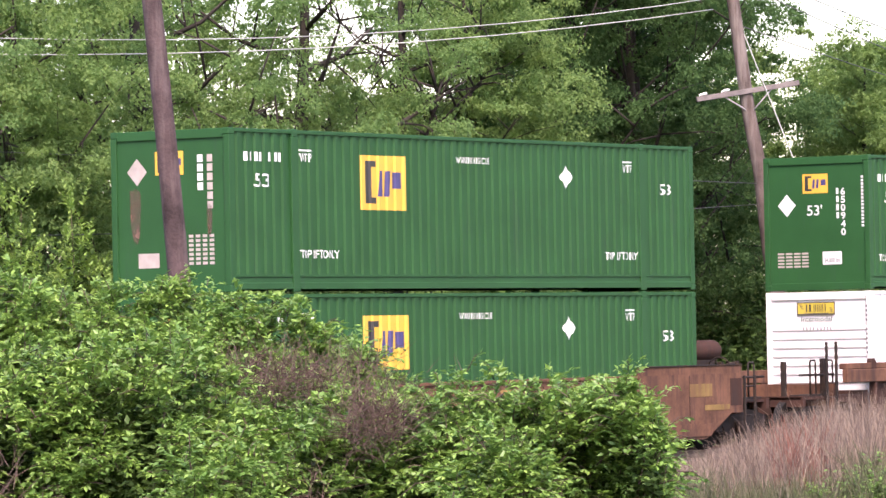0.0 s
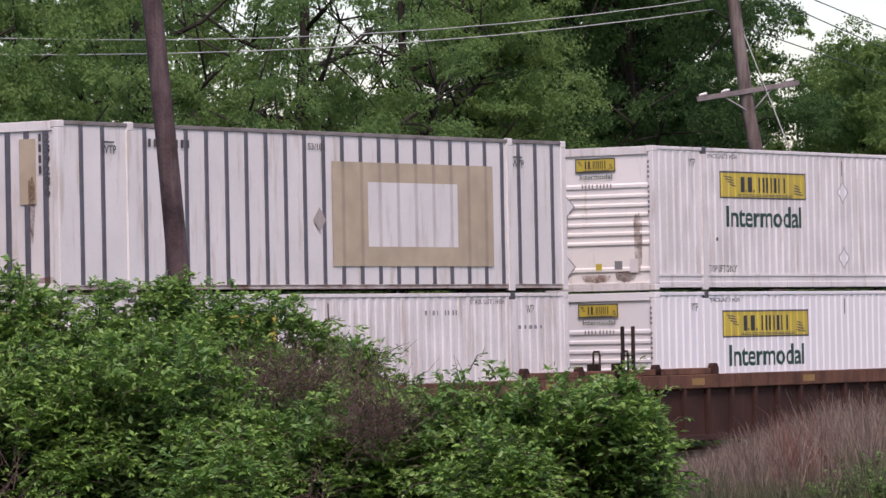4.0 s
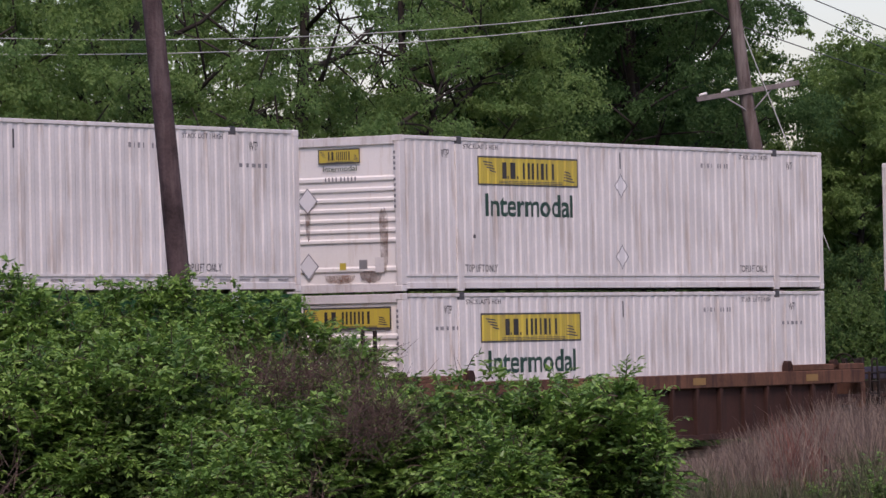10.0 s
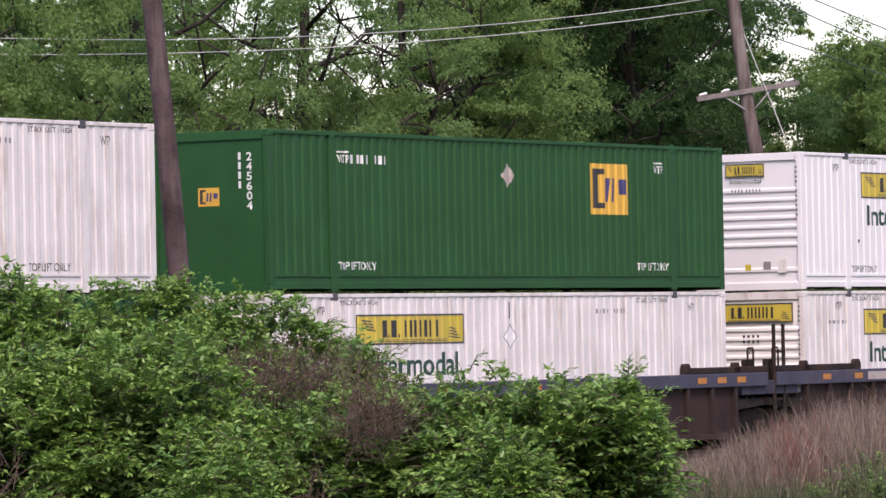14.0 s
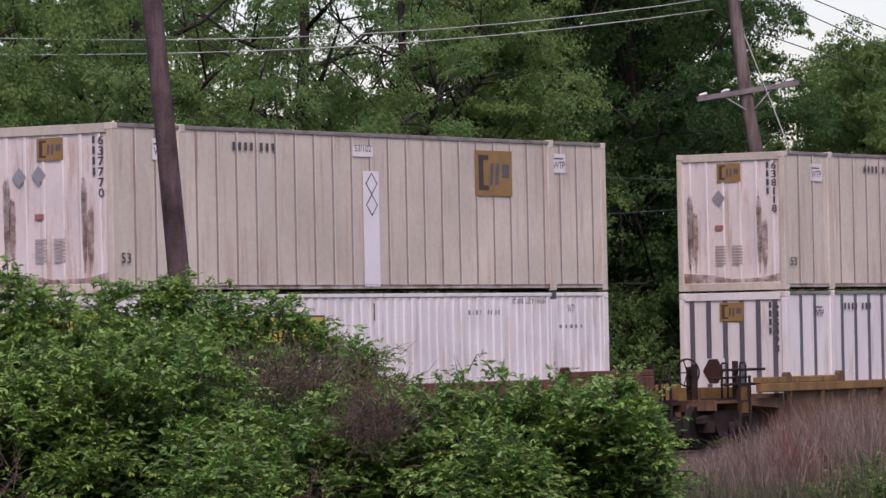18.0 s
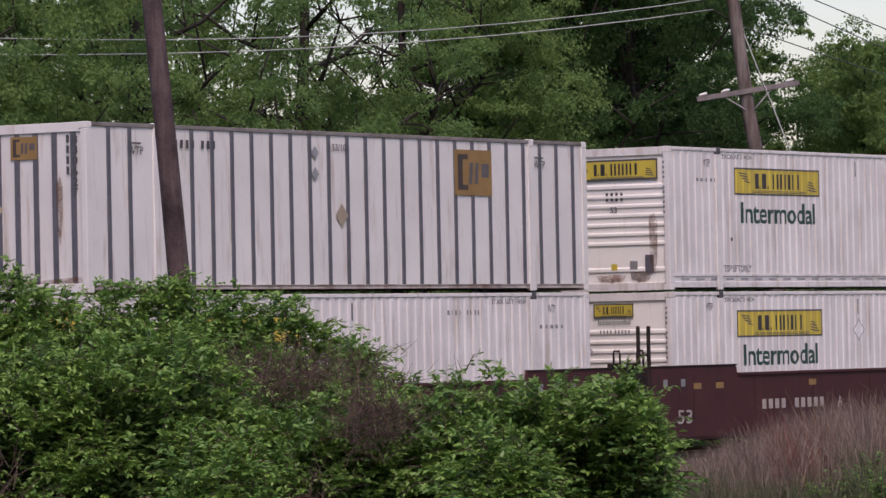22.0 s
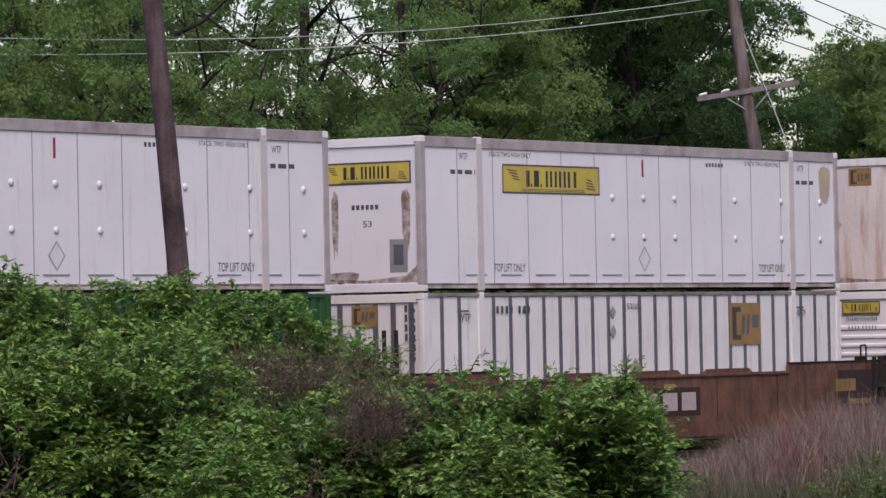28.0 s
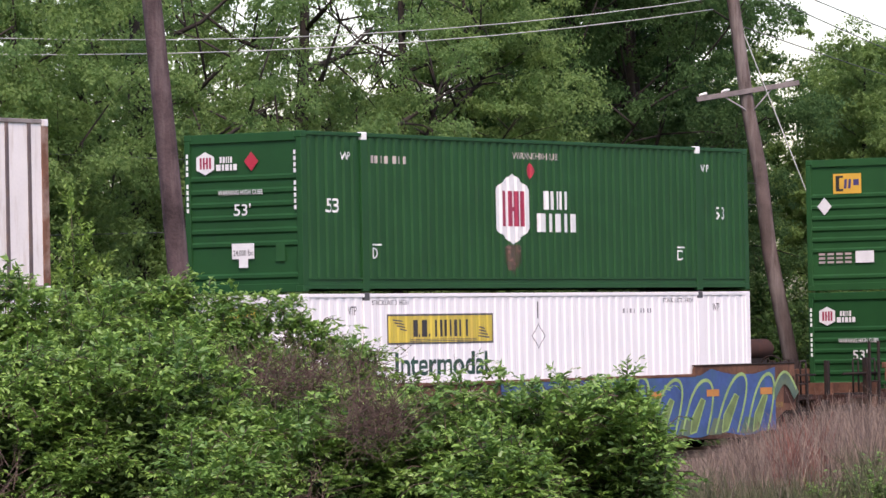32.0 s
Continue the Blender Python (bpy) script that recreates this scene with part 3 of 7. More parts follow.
def hedge_data(radii, clumps, clear=(), sprays=17, per=10, leaf=0.07):
    """Mesh data of a hedge shrub: bunches of arching sprays all over a lumpy mound, each spray with leaves in two ranks; the outer leaves of some bunches are young and paler."""
    rx, ry, rz = radii
    d = unit(clumps)
    d[:, 2] = np.abs(d[:, 2]) * 1.1 - 0.15
    d /= np.linalg.norm(d, axis=1, keepdims=True)
    lump = np.array([1 + 0.12 * noise.noise(Vector((x * 2.1, y * 2.1, z * 2.1 + rx))) + 0.22 * noise.noise(Vector((x * 4.6 + 9, y * 4.6, z * 5.6 + rx))) for x, y, z in d])
    deep = 1 - 0.3 * rng.uniform(0, 1, clumps) ** 2
    base = d * np.array([rx, ry, rz]) * (np.minimum(lump, 1.08) * deep)[:, None] + np.array([0, 0, rz * 0.1])
    keep = np.ones(clumps, bool)
    for cx, cy, cz, r in clear:
        keep &= ((base - np.array([cx, cy, cz])) ** 2 * np.array([1, 0.2, 1])).sum(1) > r * r * rng.uniform(0.8, 1.2, clumps)
    d, base = d[keep], base[keep]
    n = len(d)
    fresh = rng.uniform(0, 1, n) < 0.4 + 0.45 * d[:, 2]
    m = n * sprays
    i = np.repeat(np.arange(n), sprays)
    way = d[i] * 0.75 + np.array([0, 0, 0.28]) + rng.normal(size=(m, 3)) * np.array([0.62, 0.62, 0.4])
    way /= np.linalg.norm(way, axis=1, keepdims=True)
    start = base[i] + rng.normal(size=(m, 3)) * 0.06
    ln = rng.uniform(0.55, 1.25, m) * 0.21 * np.repeat(rng.uniform(0.75, 1.3, n), sprays) * np.where(rng.uniform(0, 1, m) < 0.015, 1.9, 1.0)
    j = np.repeat(np.arange(m), per)
    k = np.tile(np.arange(per), m)
    t = 0.12 + 0.88 * (k + rng.uniform(0, 1, len(k))) / per
    droop = np.array([0, 0, -1.0])
    pos = start[j] + way[j] * (ln[j] * t)[:, None] + droop * (0.32 * ln[j] * t * t)[:, None]
    run = way[j] + droop * (0.62 * t)[:, None]
    side = np.cross(run, np.array([[0, 0, 1.0]]))
    side /= np.linalg.norm(side, axis=1, keepdims=True) + 1e-6
    sgn = np.where(k % 2 == 0, 1.0, -1.0)
    along = run * 0.75 + side * (sgn * (1.0 - 0.65 * t))[:, None] + droop * 0.1 + rng.normal(size=(len(k), 3)) * 0.26
    up = np.array([[0, 0, 1.0]]) + side * (sgn * 0.25)[:, None] + rng.normal(size=(len(k), 3)) * 0.4
    size = leaf * rng.uniform(0.65, 1.2, len(k)) * (1.1 - 0.35 * t)
    wide = size * rng.uniform(0.4, 0.54, len(k))
    young = (t > 0.5) & fresh[i[j]]
    grown = ~young
    foliage = leaves_mesh("foliage", pos[grown], along[grown], up[grown], size[grown], wide[grown], M["leaf_bush"])
    tips = leaves_mesh("young_foliage", pos[young], along[young], up[young], size[young], wide[young], M["leaf_young"])
    # inner leaves, given a darker colour to deepen the shade inside
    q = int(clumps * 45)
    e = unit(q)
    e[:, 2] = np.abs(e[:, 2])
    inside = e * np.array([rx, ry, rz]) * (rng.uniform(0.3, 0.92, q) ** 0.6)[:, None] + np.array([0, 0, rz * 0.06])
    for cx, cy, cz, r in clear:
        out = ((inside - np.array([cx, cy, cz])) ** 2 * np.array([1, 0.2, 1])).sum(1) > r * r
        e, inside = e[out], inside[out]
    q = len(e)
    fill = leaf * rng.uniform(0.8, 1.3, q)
    old = leaves_mesh("inner_foliage", inside, unit(q) * np.array([1, 1, 0.4]), e + np.array([0, 0, 0.6]) + rng.normal(size=(q, 3)) * 0.4, fill, fill * 0.5, M["leaf_inner_shade"])
    stems = []
    for _ in range(7):
        p = base[rng.integers(0, n)]
        stems.append(mesh_of("stem", tube_of([(p[0] * 0.08, p[1] * 0.08, -0.15), (p[0] * 0.45, p[1] * 0.45, p[2] * 0.6), tuple(p)], [0.016, 0.011, 0.005], 5), M["twig"]))
    bm = bmesh.new()
    for c in range(0, m, 3):
        p, w = Vector(start[c]), Vector(way[c])
        tube(bm, [p, p + w * ln[c] * 0.55, p + w * ln[c] + Vector((0, 0, -0.3 * ln[c]))], [0.005, 0.004, 0.002], 3, False)
    return stems, mesh_of("brushwood", bm, M["twig"]), foliage, old, tips


def build_shrubs():
    global rng
    rng = np.random.default_rng(21)
    lush = "dense bright green leafy shrub in a hedge before the track"
    # dark hollows between the shrubs
    hollows = [(0.98, 37.15, 1.95, 0.22), (1.2, 37.15, 1.86, 0.29), (1.08, 37.1, 1.68, 0.4), (1.45, 37.1, 1.48, 0.24), (0.9, 37.1, 1.52, 0.2), (-2.95, 37.2, 1.56, 0.28), (-2.5, 37.2, 1.62, 0.24), (-1.0, 37.2, 1.75, 0.2), (-1.02, 37.2, 1.55, 0.22), (-2.95, 37.5, 2.1, 0.2), (-2.6, 37.5, 2.12, 0.22), (-2.2, 37.5, 2.12, 0.2), (-3.3, 37.3, 1.8, 0.3)]
    for x, y, z, rx, ry, rz in [(-2.95, 42.0, 1.25, 1.55, 0.9, 1.68), (-1.7, 42.6, 1.25, 1.15, 0.9, 1.62), (-0.9, 41.2, 1.15, 1.0, 0.8, 1.3), (-2.3, 42.4, 1.25, 0.9, 0.8, 1.75), (-3.75, 41.8, 1.25, 0.9, 0.8, 1.76),
                                (-2.35, 38.4, 0.9, 1.15, 0.9, 1.66), (-3.45, 38.2, 0.95, 1.0, 0.8, 1.6), (-1.05, 38.0, 0.8, 0.85, 0.7, 1.25),
                                (0.1, 38.4, 0.9, 0.9, 0.8, 1.37), (0.78, 38.0, 0.9, 0.72, 0.7, 1.32), (1.36, 37.8, 0.95, 0.37, 0.6, 1.22), (1.02, 38.7, 0.9, 0.66, 0.6, 1.26),
                                (-1.7, 36.75, 0.9, 0.5, 0.4, 0.95), (0.38, 36.75, 0.9, 0.5, 0.4, 0.98)]:
        area = 2.1 * (rx * ry + rx * rz + ry * rz)
        FRONT.append(shrub(hedge_data((rx, ry, rz), int(28 * area), [(hx - x, hy - y, hz - z, hr) for hx, hy, hz, hr in hollows]), lush, "shrubs of the hedge", pose(x, y, z)))
    # dead twiggy brush among the shrubs
    n = 1400
    spots = np.array([(-1.3, 39.9, 2.45, 0.4, 0.3, 0.09), (-0.55, 37.5, 2.13, 0.15, 0.15, 0.12), (-1.0, 37.2, 1.5, 0.05, 0.12, 0.16), (-3.35, 37.0, 1.6, 0.15, 0.2, 0.16)])
    w = rng.choice(4, n, p=[0.55, 0.36, 0.05, 0.04])
    c = spots[w, :3] + rng.normal(size=(n, 3)) * spots[w, 3:]
    way = rng.normal(size=(n, 3)) * np.array([0.8, 0.8, 0.5]) + np.array([0, 0, 0.6])
    way /= np.linalg.norm(way, axis=1, keepdims=True)
    ln = rng.uniform(0.12, 0.4, n)[:, None]
    sd = np.cross(way, np.array([[0, 1.0, 0.2]]))
    sd = sd / np.linalg.norm(sd, axis=1, keepdims=True) * 0.0028
    v = np.stack([c - sd, c + sd, c + way * ln + sd * 0.4, c + way * ln - sd * 0.4], 1).reshape(-1, 3)
    ob = new("dead_brush", mesh_np("dead_brush", v, np.arange(4 * n).reshape(-1, 4), M["twig"]))
    tagged(ob, "purplish brown dead twigs tangled among the green shrubs", "dead brush", kind="stuff")
    # leafy weeds at the foot of the bank
    weed = hedge_data((0.1, 0.1, 0.22), 14, (), 6, 6, 0.06)
    first = None
    for x, y, k in ((4.5, 54.4, 1.0), (4.82, 55.0, 1.25), (4.0, 54.0, 0.7), (4.66, 53.6, 0.9), (5.15, 55.6, 1.2)):
        at = pose(x, y, ground_height(x, y) - 0.03, 0, 0, 140 * x) @ Matrix.Scale(k, 4)
        if first is None:
            first = shrub(weed, "fresh green leafy weed in the dry grass", "weeds on the bank", at)
        else:
            copy_thing(first, at)
    # undergrowth between the track and the wood
    u1 = shrub_data((2.0, 1.7, 3.1), 560, 0.14, M["leaf_tree"], per=13, reach=0.7)
    u2 = shrub_data((2.3, 1.9, 3.9), 640, 0.15, M["leaf_dark"], per=13, reach=0.8)
    u3 = shrub_data((0.6, 0.6, 4.7), 300, 0.13, M["leaf_sapling"], per=14, reach=0.6, upward=0.7)
    u5 = shrub_data((1.6, 1.0, 3.7), 700, 0.12, M["leaf_sapling"], per=13, reach=0.5)
    u4 = shrub_data((2.7, 2.2, 6.6), 1000, 0.12, M["leaf_tree"], per=14, reach=0.9)
    made = {}
    for k, s, n_, turn in [("1", -6, 6.0, 0), ("3", -5.2, 4.6, 30), ("2", -2, 7.5, 60), ("3", -7.0, 4.6, 120), ("5", -7.0, 5.0, 10), ("5", -4.4, 5.2, 0), ("5", -10.0, 5.0, 5), ("1", 2.5, 6.8, 150), ("2", 6.5, 8, 200), ("2", 11, 12, 20), ("2", 15.5, 8, 90), ("1", 20, 8.5, 260), ("2", 25, 7.5, 10), ("1", 29, 7, 80), ("2", 33, 8, 300), ("1", 37.5, 7, 45), ("2", 42, 8, 170), ("2", -10, 7, 33), ("2", 12, 21, 5), ("1", 17, 22, 70), ("2", 22, 21, 160), ("1", 28, 22, 10), ("2", 33, 21, 250), ("1", 39, 22, 130), ("2", 45, 21, 40), ("1", 51, 22, 90), ("4", 14.5, 20, 0), ("4", 19, 20.5, 50), ("4", 24, 21, 170), ("4", 28.5, 21, 100), ("4", 33, 22, 220), ("4", 37.5, 22, 300), ("4", 42.5, 21, 60), ("4", 47, 20.5, 200), ("4", 51.5, 21, 120)]:
        if k in made:
            copy_thing(made[k], in_track(s, n_, -0.1, turn))
        else:
            data, label = {"1": (u1, "green rounded shrub at the wood's edge"), "2": (u2, "broad dark green shrub under the trees"), "5": (u5, "bright yellow-green leafy bush close behind the track"), "4": (u4, "tall green bush in the wood behind the trees"), "3": (u3, "slender pale green sapling beside the track")}[k]
            made[k] = shrub(data, label, "undergrowth along the wood", in_track(s, n_, -0.1, turn))


def blades(name, n, xr, yr, height, width, mat, label, lean=0.22, cluster=None):
    x, y = rng.uniform(*xr, n), rng.uniform(*yr, n)
    if cluster:
        x, y = rng.normal(cluster[0], cluster[2], n), rng.normal(cluster[1], cluster[3], n)
    z = np.array([ground_height(a, b) for a, b in zip(x, y)]) - 0.02
    h = np.array([height(a, b) for a, b in zip(x, y)]) * rng.uniform(0.45, 1.25, n)
    c = np.stack([x, y, z], 1)
    l1 = rng.normal(size=(n, 2)) * lean * h[:, None]
    mid = c + np.stack([l1[:, 0] * 0.35, l1[:, 1] * 0.35, h * 0.55], 1)
    tip = c + np.stack([l1[:, 0], l1[:, 1], h * (1 - 0.3 * (l1 ** 2).sum(1) / (h ** 2 + 1e-6))], 1)
    a = rng.uniform(0, 3.14, n)
    sd = np.stack([np.cos(a), np.sin(a), a * 0], 1) * width * rng.uniform(0.6, 1.3, n)[:, None]
    v = np.stack([c - sd, c + sd, mid + sd * 0.8, mid - sd * 0.8, tip + sd * 0.35, tip - sd * 0.35], 1).reshape(-1, 3)
    i = np.arange(n)[:, None] * 6
    q = np.concatenate([i + np.array([[0, 1, 2, 3]]), i + np.array([[3, 2, 4, 5]])], 0)
    ob = new(name, mesh_np(name, v, q, mat))
    tagged(ob, label, "grass", kind="stuff")
    return ob


def build_grass():
    tall = lambda x, y: (1.0 + 0.35 * noise.noise(Vector((x * 1.6, y * 0.7, 4.0)))) * (0.13 + 0.8 / (1 + math.exp(-(x * 65 / y - 3.75) * 1.6)))
    blades("dry_grass", 22000, (1.9, 7.0), (55, 71), tall, 0.0034, M["grass_dry"], "tall dry pinkish brown grass stalks on the bank", lean=0.3)
    blades("red_grass", 260, (3, 5), (58, 60), lambda x, y: 0.8, 0.0045, M["grass_red"], "reddish dry grass tuft in the bank", cluster=(4.02, 56.8, 0.16, 0.4))
    blades("green_grass", 6500, (2.0, 5.8), (53.2, 57.5), lambda x, y: max(0.08, 0.24 + 0.35 * noise.noise(Vector((x * 1.2, y * 0.8, 0))) + 0.2 * (x > 4.4)), 0.0036, M["grass_green"], "low green grass at the foot of the bank", lean=0.35)
    blades("track_weeds", 9000, (-9, 9), (74, 92), lambda x, y: 0.5 if (-0.8375 * x + 0.5464 * (y - 92.889)) < -2.6 else 0.02, 0.006, M["grass_green"], "rough green weeds beside the track", lean=0.3)


build_woods()
build_shrubs()
build_grass()


# ---- poles and wires
def wire(name, a, b, sag, r, mat, label):
    a, b = Vector(a), Vector(b)
    bm = bmesh.new()
    n = 24
    tube(bm, [a.lerp(b, i / n) - Vector((0, 0, 4 * sag * (i / n) * (1 - i / n))) for i in range(n + 1)], r, 5)
    ob = new(name, mesh_of(name, bm, mat))
    tagged(ob, label, "wire", "overhead wires")
    return ob


def build_poles():
    bm = bmesh.new()
    tube(bm, [(-3.82, 76.0, 0.4), (-4.02, 76.0, 3.5), (-4.19, 75.98, 5.78), (-4.38, 75.96, 8.04), (-4.58, 75.95, 10.4)], [0.185, 0.172, 0.162, 0.152, 0.14], 14)
    pole = new("utility_pole", mesh_of("utility_pole", bm, M["pole_wood"]))
    tagged(pole, "weathered brown wooden utility pole leaning slightly beside the track", "pole", "utility poles")
    root = tagged(new("utility_pole"), "bent grey-brown wooden utility pole with a tilted crossarm", "pole", "utility poles")
    root.matrix_basis = pose(8.02, 113.0, 0.0)
    bm = bmesh.new()
    tube(bm, [(0.2, 0, -0.1), (-0.16, 0, 2.1), (-0.6, 0, 4.6), (-0.78, 0, 6.48), (-1.01, -0.05, 7.77), (-1.32, -0.1, 10.35), (-1.4, -0.1, 11.0)], [0.185, 0.18, 0.175, 0.168, 0.16, 0.145, 0.14], 12)
    part("post", bm, M["grey_pole"], root)
    bm = bmesh.new()
    box(bm, -1.22, 1.22, -0.05, 0.05, -0.06, 0.06)
    soften(bm, 0.01)
    arm = part("crossarm", bm, M["arm_wood"], root, "grey weathered wooden crossarm")
    arm.matrix_basis = pose(-1.03, -0.2, 8.26, 0, -8.5, 12)
    for k, x in enumerate((-1.08, -0.55, 0.98)):
        bm = bmesh.new()
        tube(bm, [(x - 0.06, 0, 0.05), (x - 0.06, 0, 0.09), (x, 0, 0.095), (x + 0.1, 0, 0.1), (x + 0.13, 0, 0.1)], [0.015, 0.02, 0.03, 0.032, 0.018], 8)
        part("insulator", bm, M["porcelain"], arm, "white porcelain insulator")
    for sx in (-0.55, 0.55):
        bm = bmesh.new()
        tube(bm, [(sx, 0.0, -0.05), (0.0, 0.03, -0.5)], 0.018, 5)
        part("brace", bm, M["grey_metal"], arm)
    w = "thin grey overhead wire between utility poles"
    wire("overhead_wire", (-34.0, 62.0, 12.1), (6.64, 112.9, 10.45), 2.6, 0.011, M["wire"], w)
    wire("overhead_wire", (-34.0, 62.0, 10.8), (6.25, 112.9, 10.14), 2.2, 0.012, M["wire"], w)
    for z0, x1, z1 in ((9.78, 19.1, 8.67), (10.75, 19.11, 8.86), (11.1, 19.12, 9.63)):
        wire("overhead_wire", (6.8, 112.9, z0), (x1, 150.0, z1), 0.1, 0.014, M["dark_wire"], "thin dark overhead wire running on past the pole")
    wire("guy_wire", (6.85, 112.9, 9.8), (8.75, 112.5, 4.6), 0.0, 0.014, M["wire"], "taut pale guy wire slanting from the pole")
    wire("overhead_wire", (-30, 70, 7.0), (7.24, 113.0, 6.16), 0.0, 0.01, M["dark_wire"], "thin dark low wire behind the wagons")
    wire("overhead_wire", (-30, 70, 5.2), (7.3, 113.1, 5.7), 0.6, 0.01, M["dark_wire"], "thin dark low wire behind the wagons")


build_poles()


# ---- containers. In a container's space: x along it, the end that leads is at -LONG / 2; the near side is at -WIDE / 2; z from its underside
HALF, SIDE = LONG / 2, WIDE / 2
KEEP = {}


def kept(key, make):
    """Mesh data made once and shared by alike parts."""
    if key not in KEEP:
        KEEP[key] = make()
    return KEEP[key]


PITCH = 0.2785
FOLD = [(0.0, 0.0), (0.1, 0.0), (0.135, 1.0), (0.2435, 1.0), (0.2785, 0.0)]
DEEP, SHALLOW = 0.034, 0.017     # depth of the folds of green and of white walls


def fold_depth(x, deep):
    u = (x + HALF) % PITCH
    for (a, d), (b, e) in zip(FOLD, FOLD[1:]):
        if u <= b:
            return (d + (e - d) * (u - a) / (b - a)) * deep
    return 0.0


def corrugated(mat, x0, x1, z0, z1, deep, far=False):
    """A wall of upright folds along x, 3 mm sheet, outer crests at y = 0; the near one faces -y."""
    bm = bmesh.new()
    xs = {x0, x1}
    i = math.floor((x0 + HALF) / PITCH)
    while i * PITCH - HALF < x1:
        for a, _ in FOLD[:-1]:
            if x0 < i * PITCH - HALF + a < x1:
                xs.add(i * PITCH - HALF + a)
        i += 1
    sg = -1 if far else 1
    prev = None
    for x in sorted(xs):
        y = sg * fold_depth(x, deep)
        cur = [bm.verts.new((x, y, z0)), bm.verts.new((x, y, z1))]
        if prev:
            f = (prev[0], cur[0], cur[1], prev[1])
            bm.faces.new(f if not far else f[::-1])
        prev = cur
    return mesh_of("side_wall", bm, mat)


def slab(name, mat, *dims, r=0.008):
    bm = bmesh.new()
    box(bm, *dims)
    if r:
        soften(bm, r)
    return mesh_of(name, bm, mat)


def ribbed_end(mat, ribs, y1, z0, z1):
    """An end sheet with pressed horizontal ribs at given heights (z centre, half height), facing -x."""
    bm = bmesh.new()
    zs = [z0]
    pts = [(0.03, z0)]
    for c, hh in ribs:
        pts += [(0.03, c - hh), (0.0, c - hh * 0.45), (0.0, c + hh * 0.45), (0.03, c + hh)]
    pts.append((0.03, z1))
    prev = None
    for x, z in pts:
        cur = [bm.verts.new((x, -y1, z)), bm.verts.new((x, y1, z))]
        if prev:
            bm.faces.new((prev[0], cur[0], cur[1], prev[1]))
        prev = cur
    return mesh_of("end_wall", bm, mat)


STYLE = {
    "emp_green": dict(mat="green_paint", wall="corr", end="plain", rail=0.26, top=0.07, group="green corrugated containers"),
    "hub_green": dict(mat="hub_paint", wall="corr", end="ribs", rail=0.2, top=0.07, group="green corrugated containers"),
    "green_doors": dict(mat="green_paint", wall="corr", end="doors", rail=0.2, top=0.07, group="green corrugated containers"),
    "green_ribs": dict(mat="green_paint", wall="corr", end="ribs", rail=0.2, top=0.07, group="green corrugated containers"),
    "white_corr": dict(mat="white_paint", wall="corr", end="ribs", rail=0.27, top=0.07, group="white corrugated containers"),
    "new_corr": dict(mat="clean_white", wall="corr", end="ribs", rail=0.27, top=0.07, group="white corrugated containers"),
    "white_posts": dict(mat="panel_white", wall="posts", end="posts", rail=0.08, top=0.07, group="white panelled containers"),
    "white_posts_plain": dict(mat="panel_white", wall="posts", end="smooth", rail=0.08, top=0.07, group="white panelled containers"),
    "white_posts_rusty": dict(mat="panel_white", wall="posts", end="smooth", rail=0.08, top=0.07, group="white panelled containers", corner="rust_edge"),
    "beige_posts": dict(mat="beige_paint", wall="seams", end="seams", rail=0.08, top=0.07, group="beige panelled containers"),
    "smooth_white": dict(mat="smooth_paint", wall="plates", end="smooth", rail=0.1, top=0.2, group="smooth white containers"),
}
RIBS_END = [(0.42, 0.06), (0.95, 0.05), (1.14, 0.05), (1.33, 0.05), (1.52, 0.05), (1.71, 0.05), (1.9, 0.05), (2.1, 0.06)]
RIBS_GREEN = [(0.3, 0.06), (0.88, 0.06), (1.12, 0.06), (1.36, 0.06), (1.6, 0.06), (1.84, 0.06), (2.08, 0.06)]


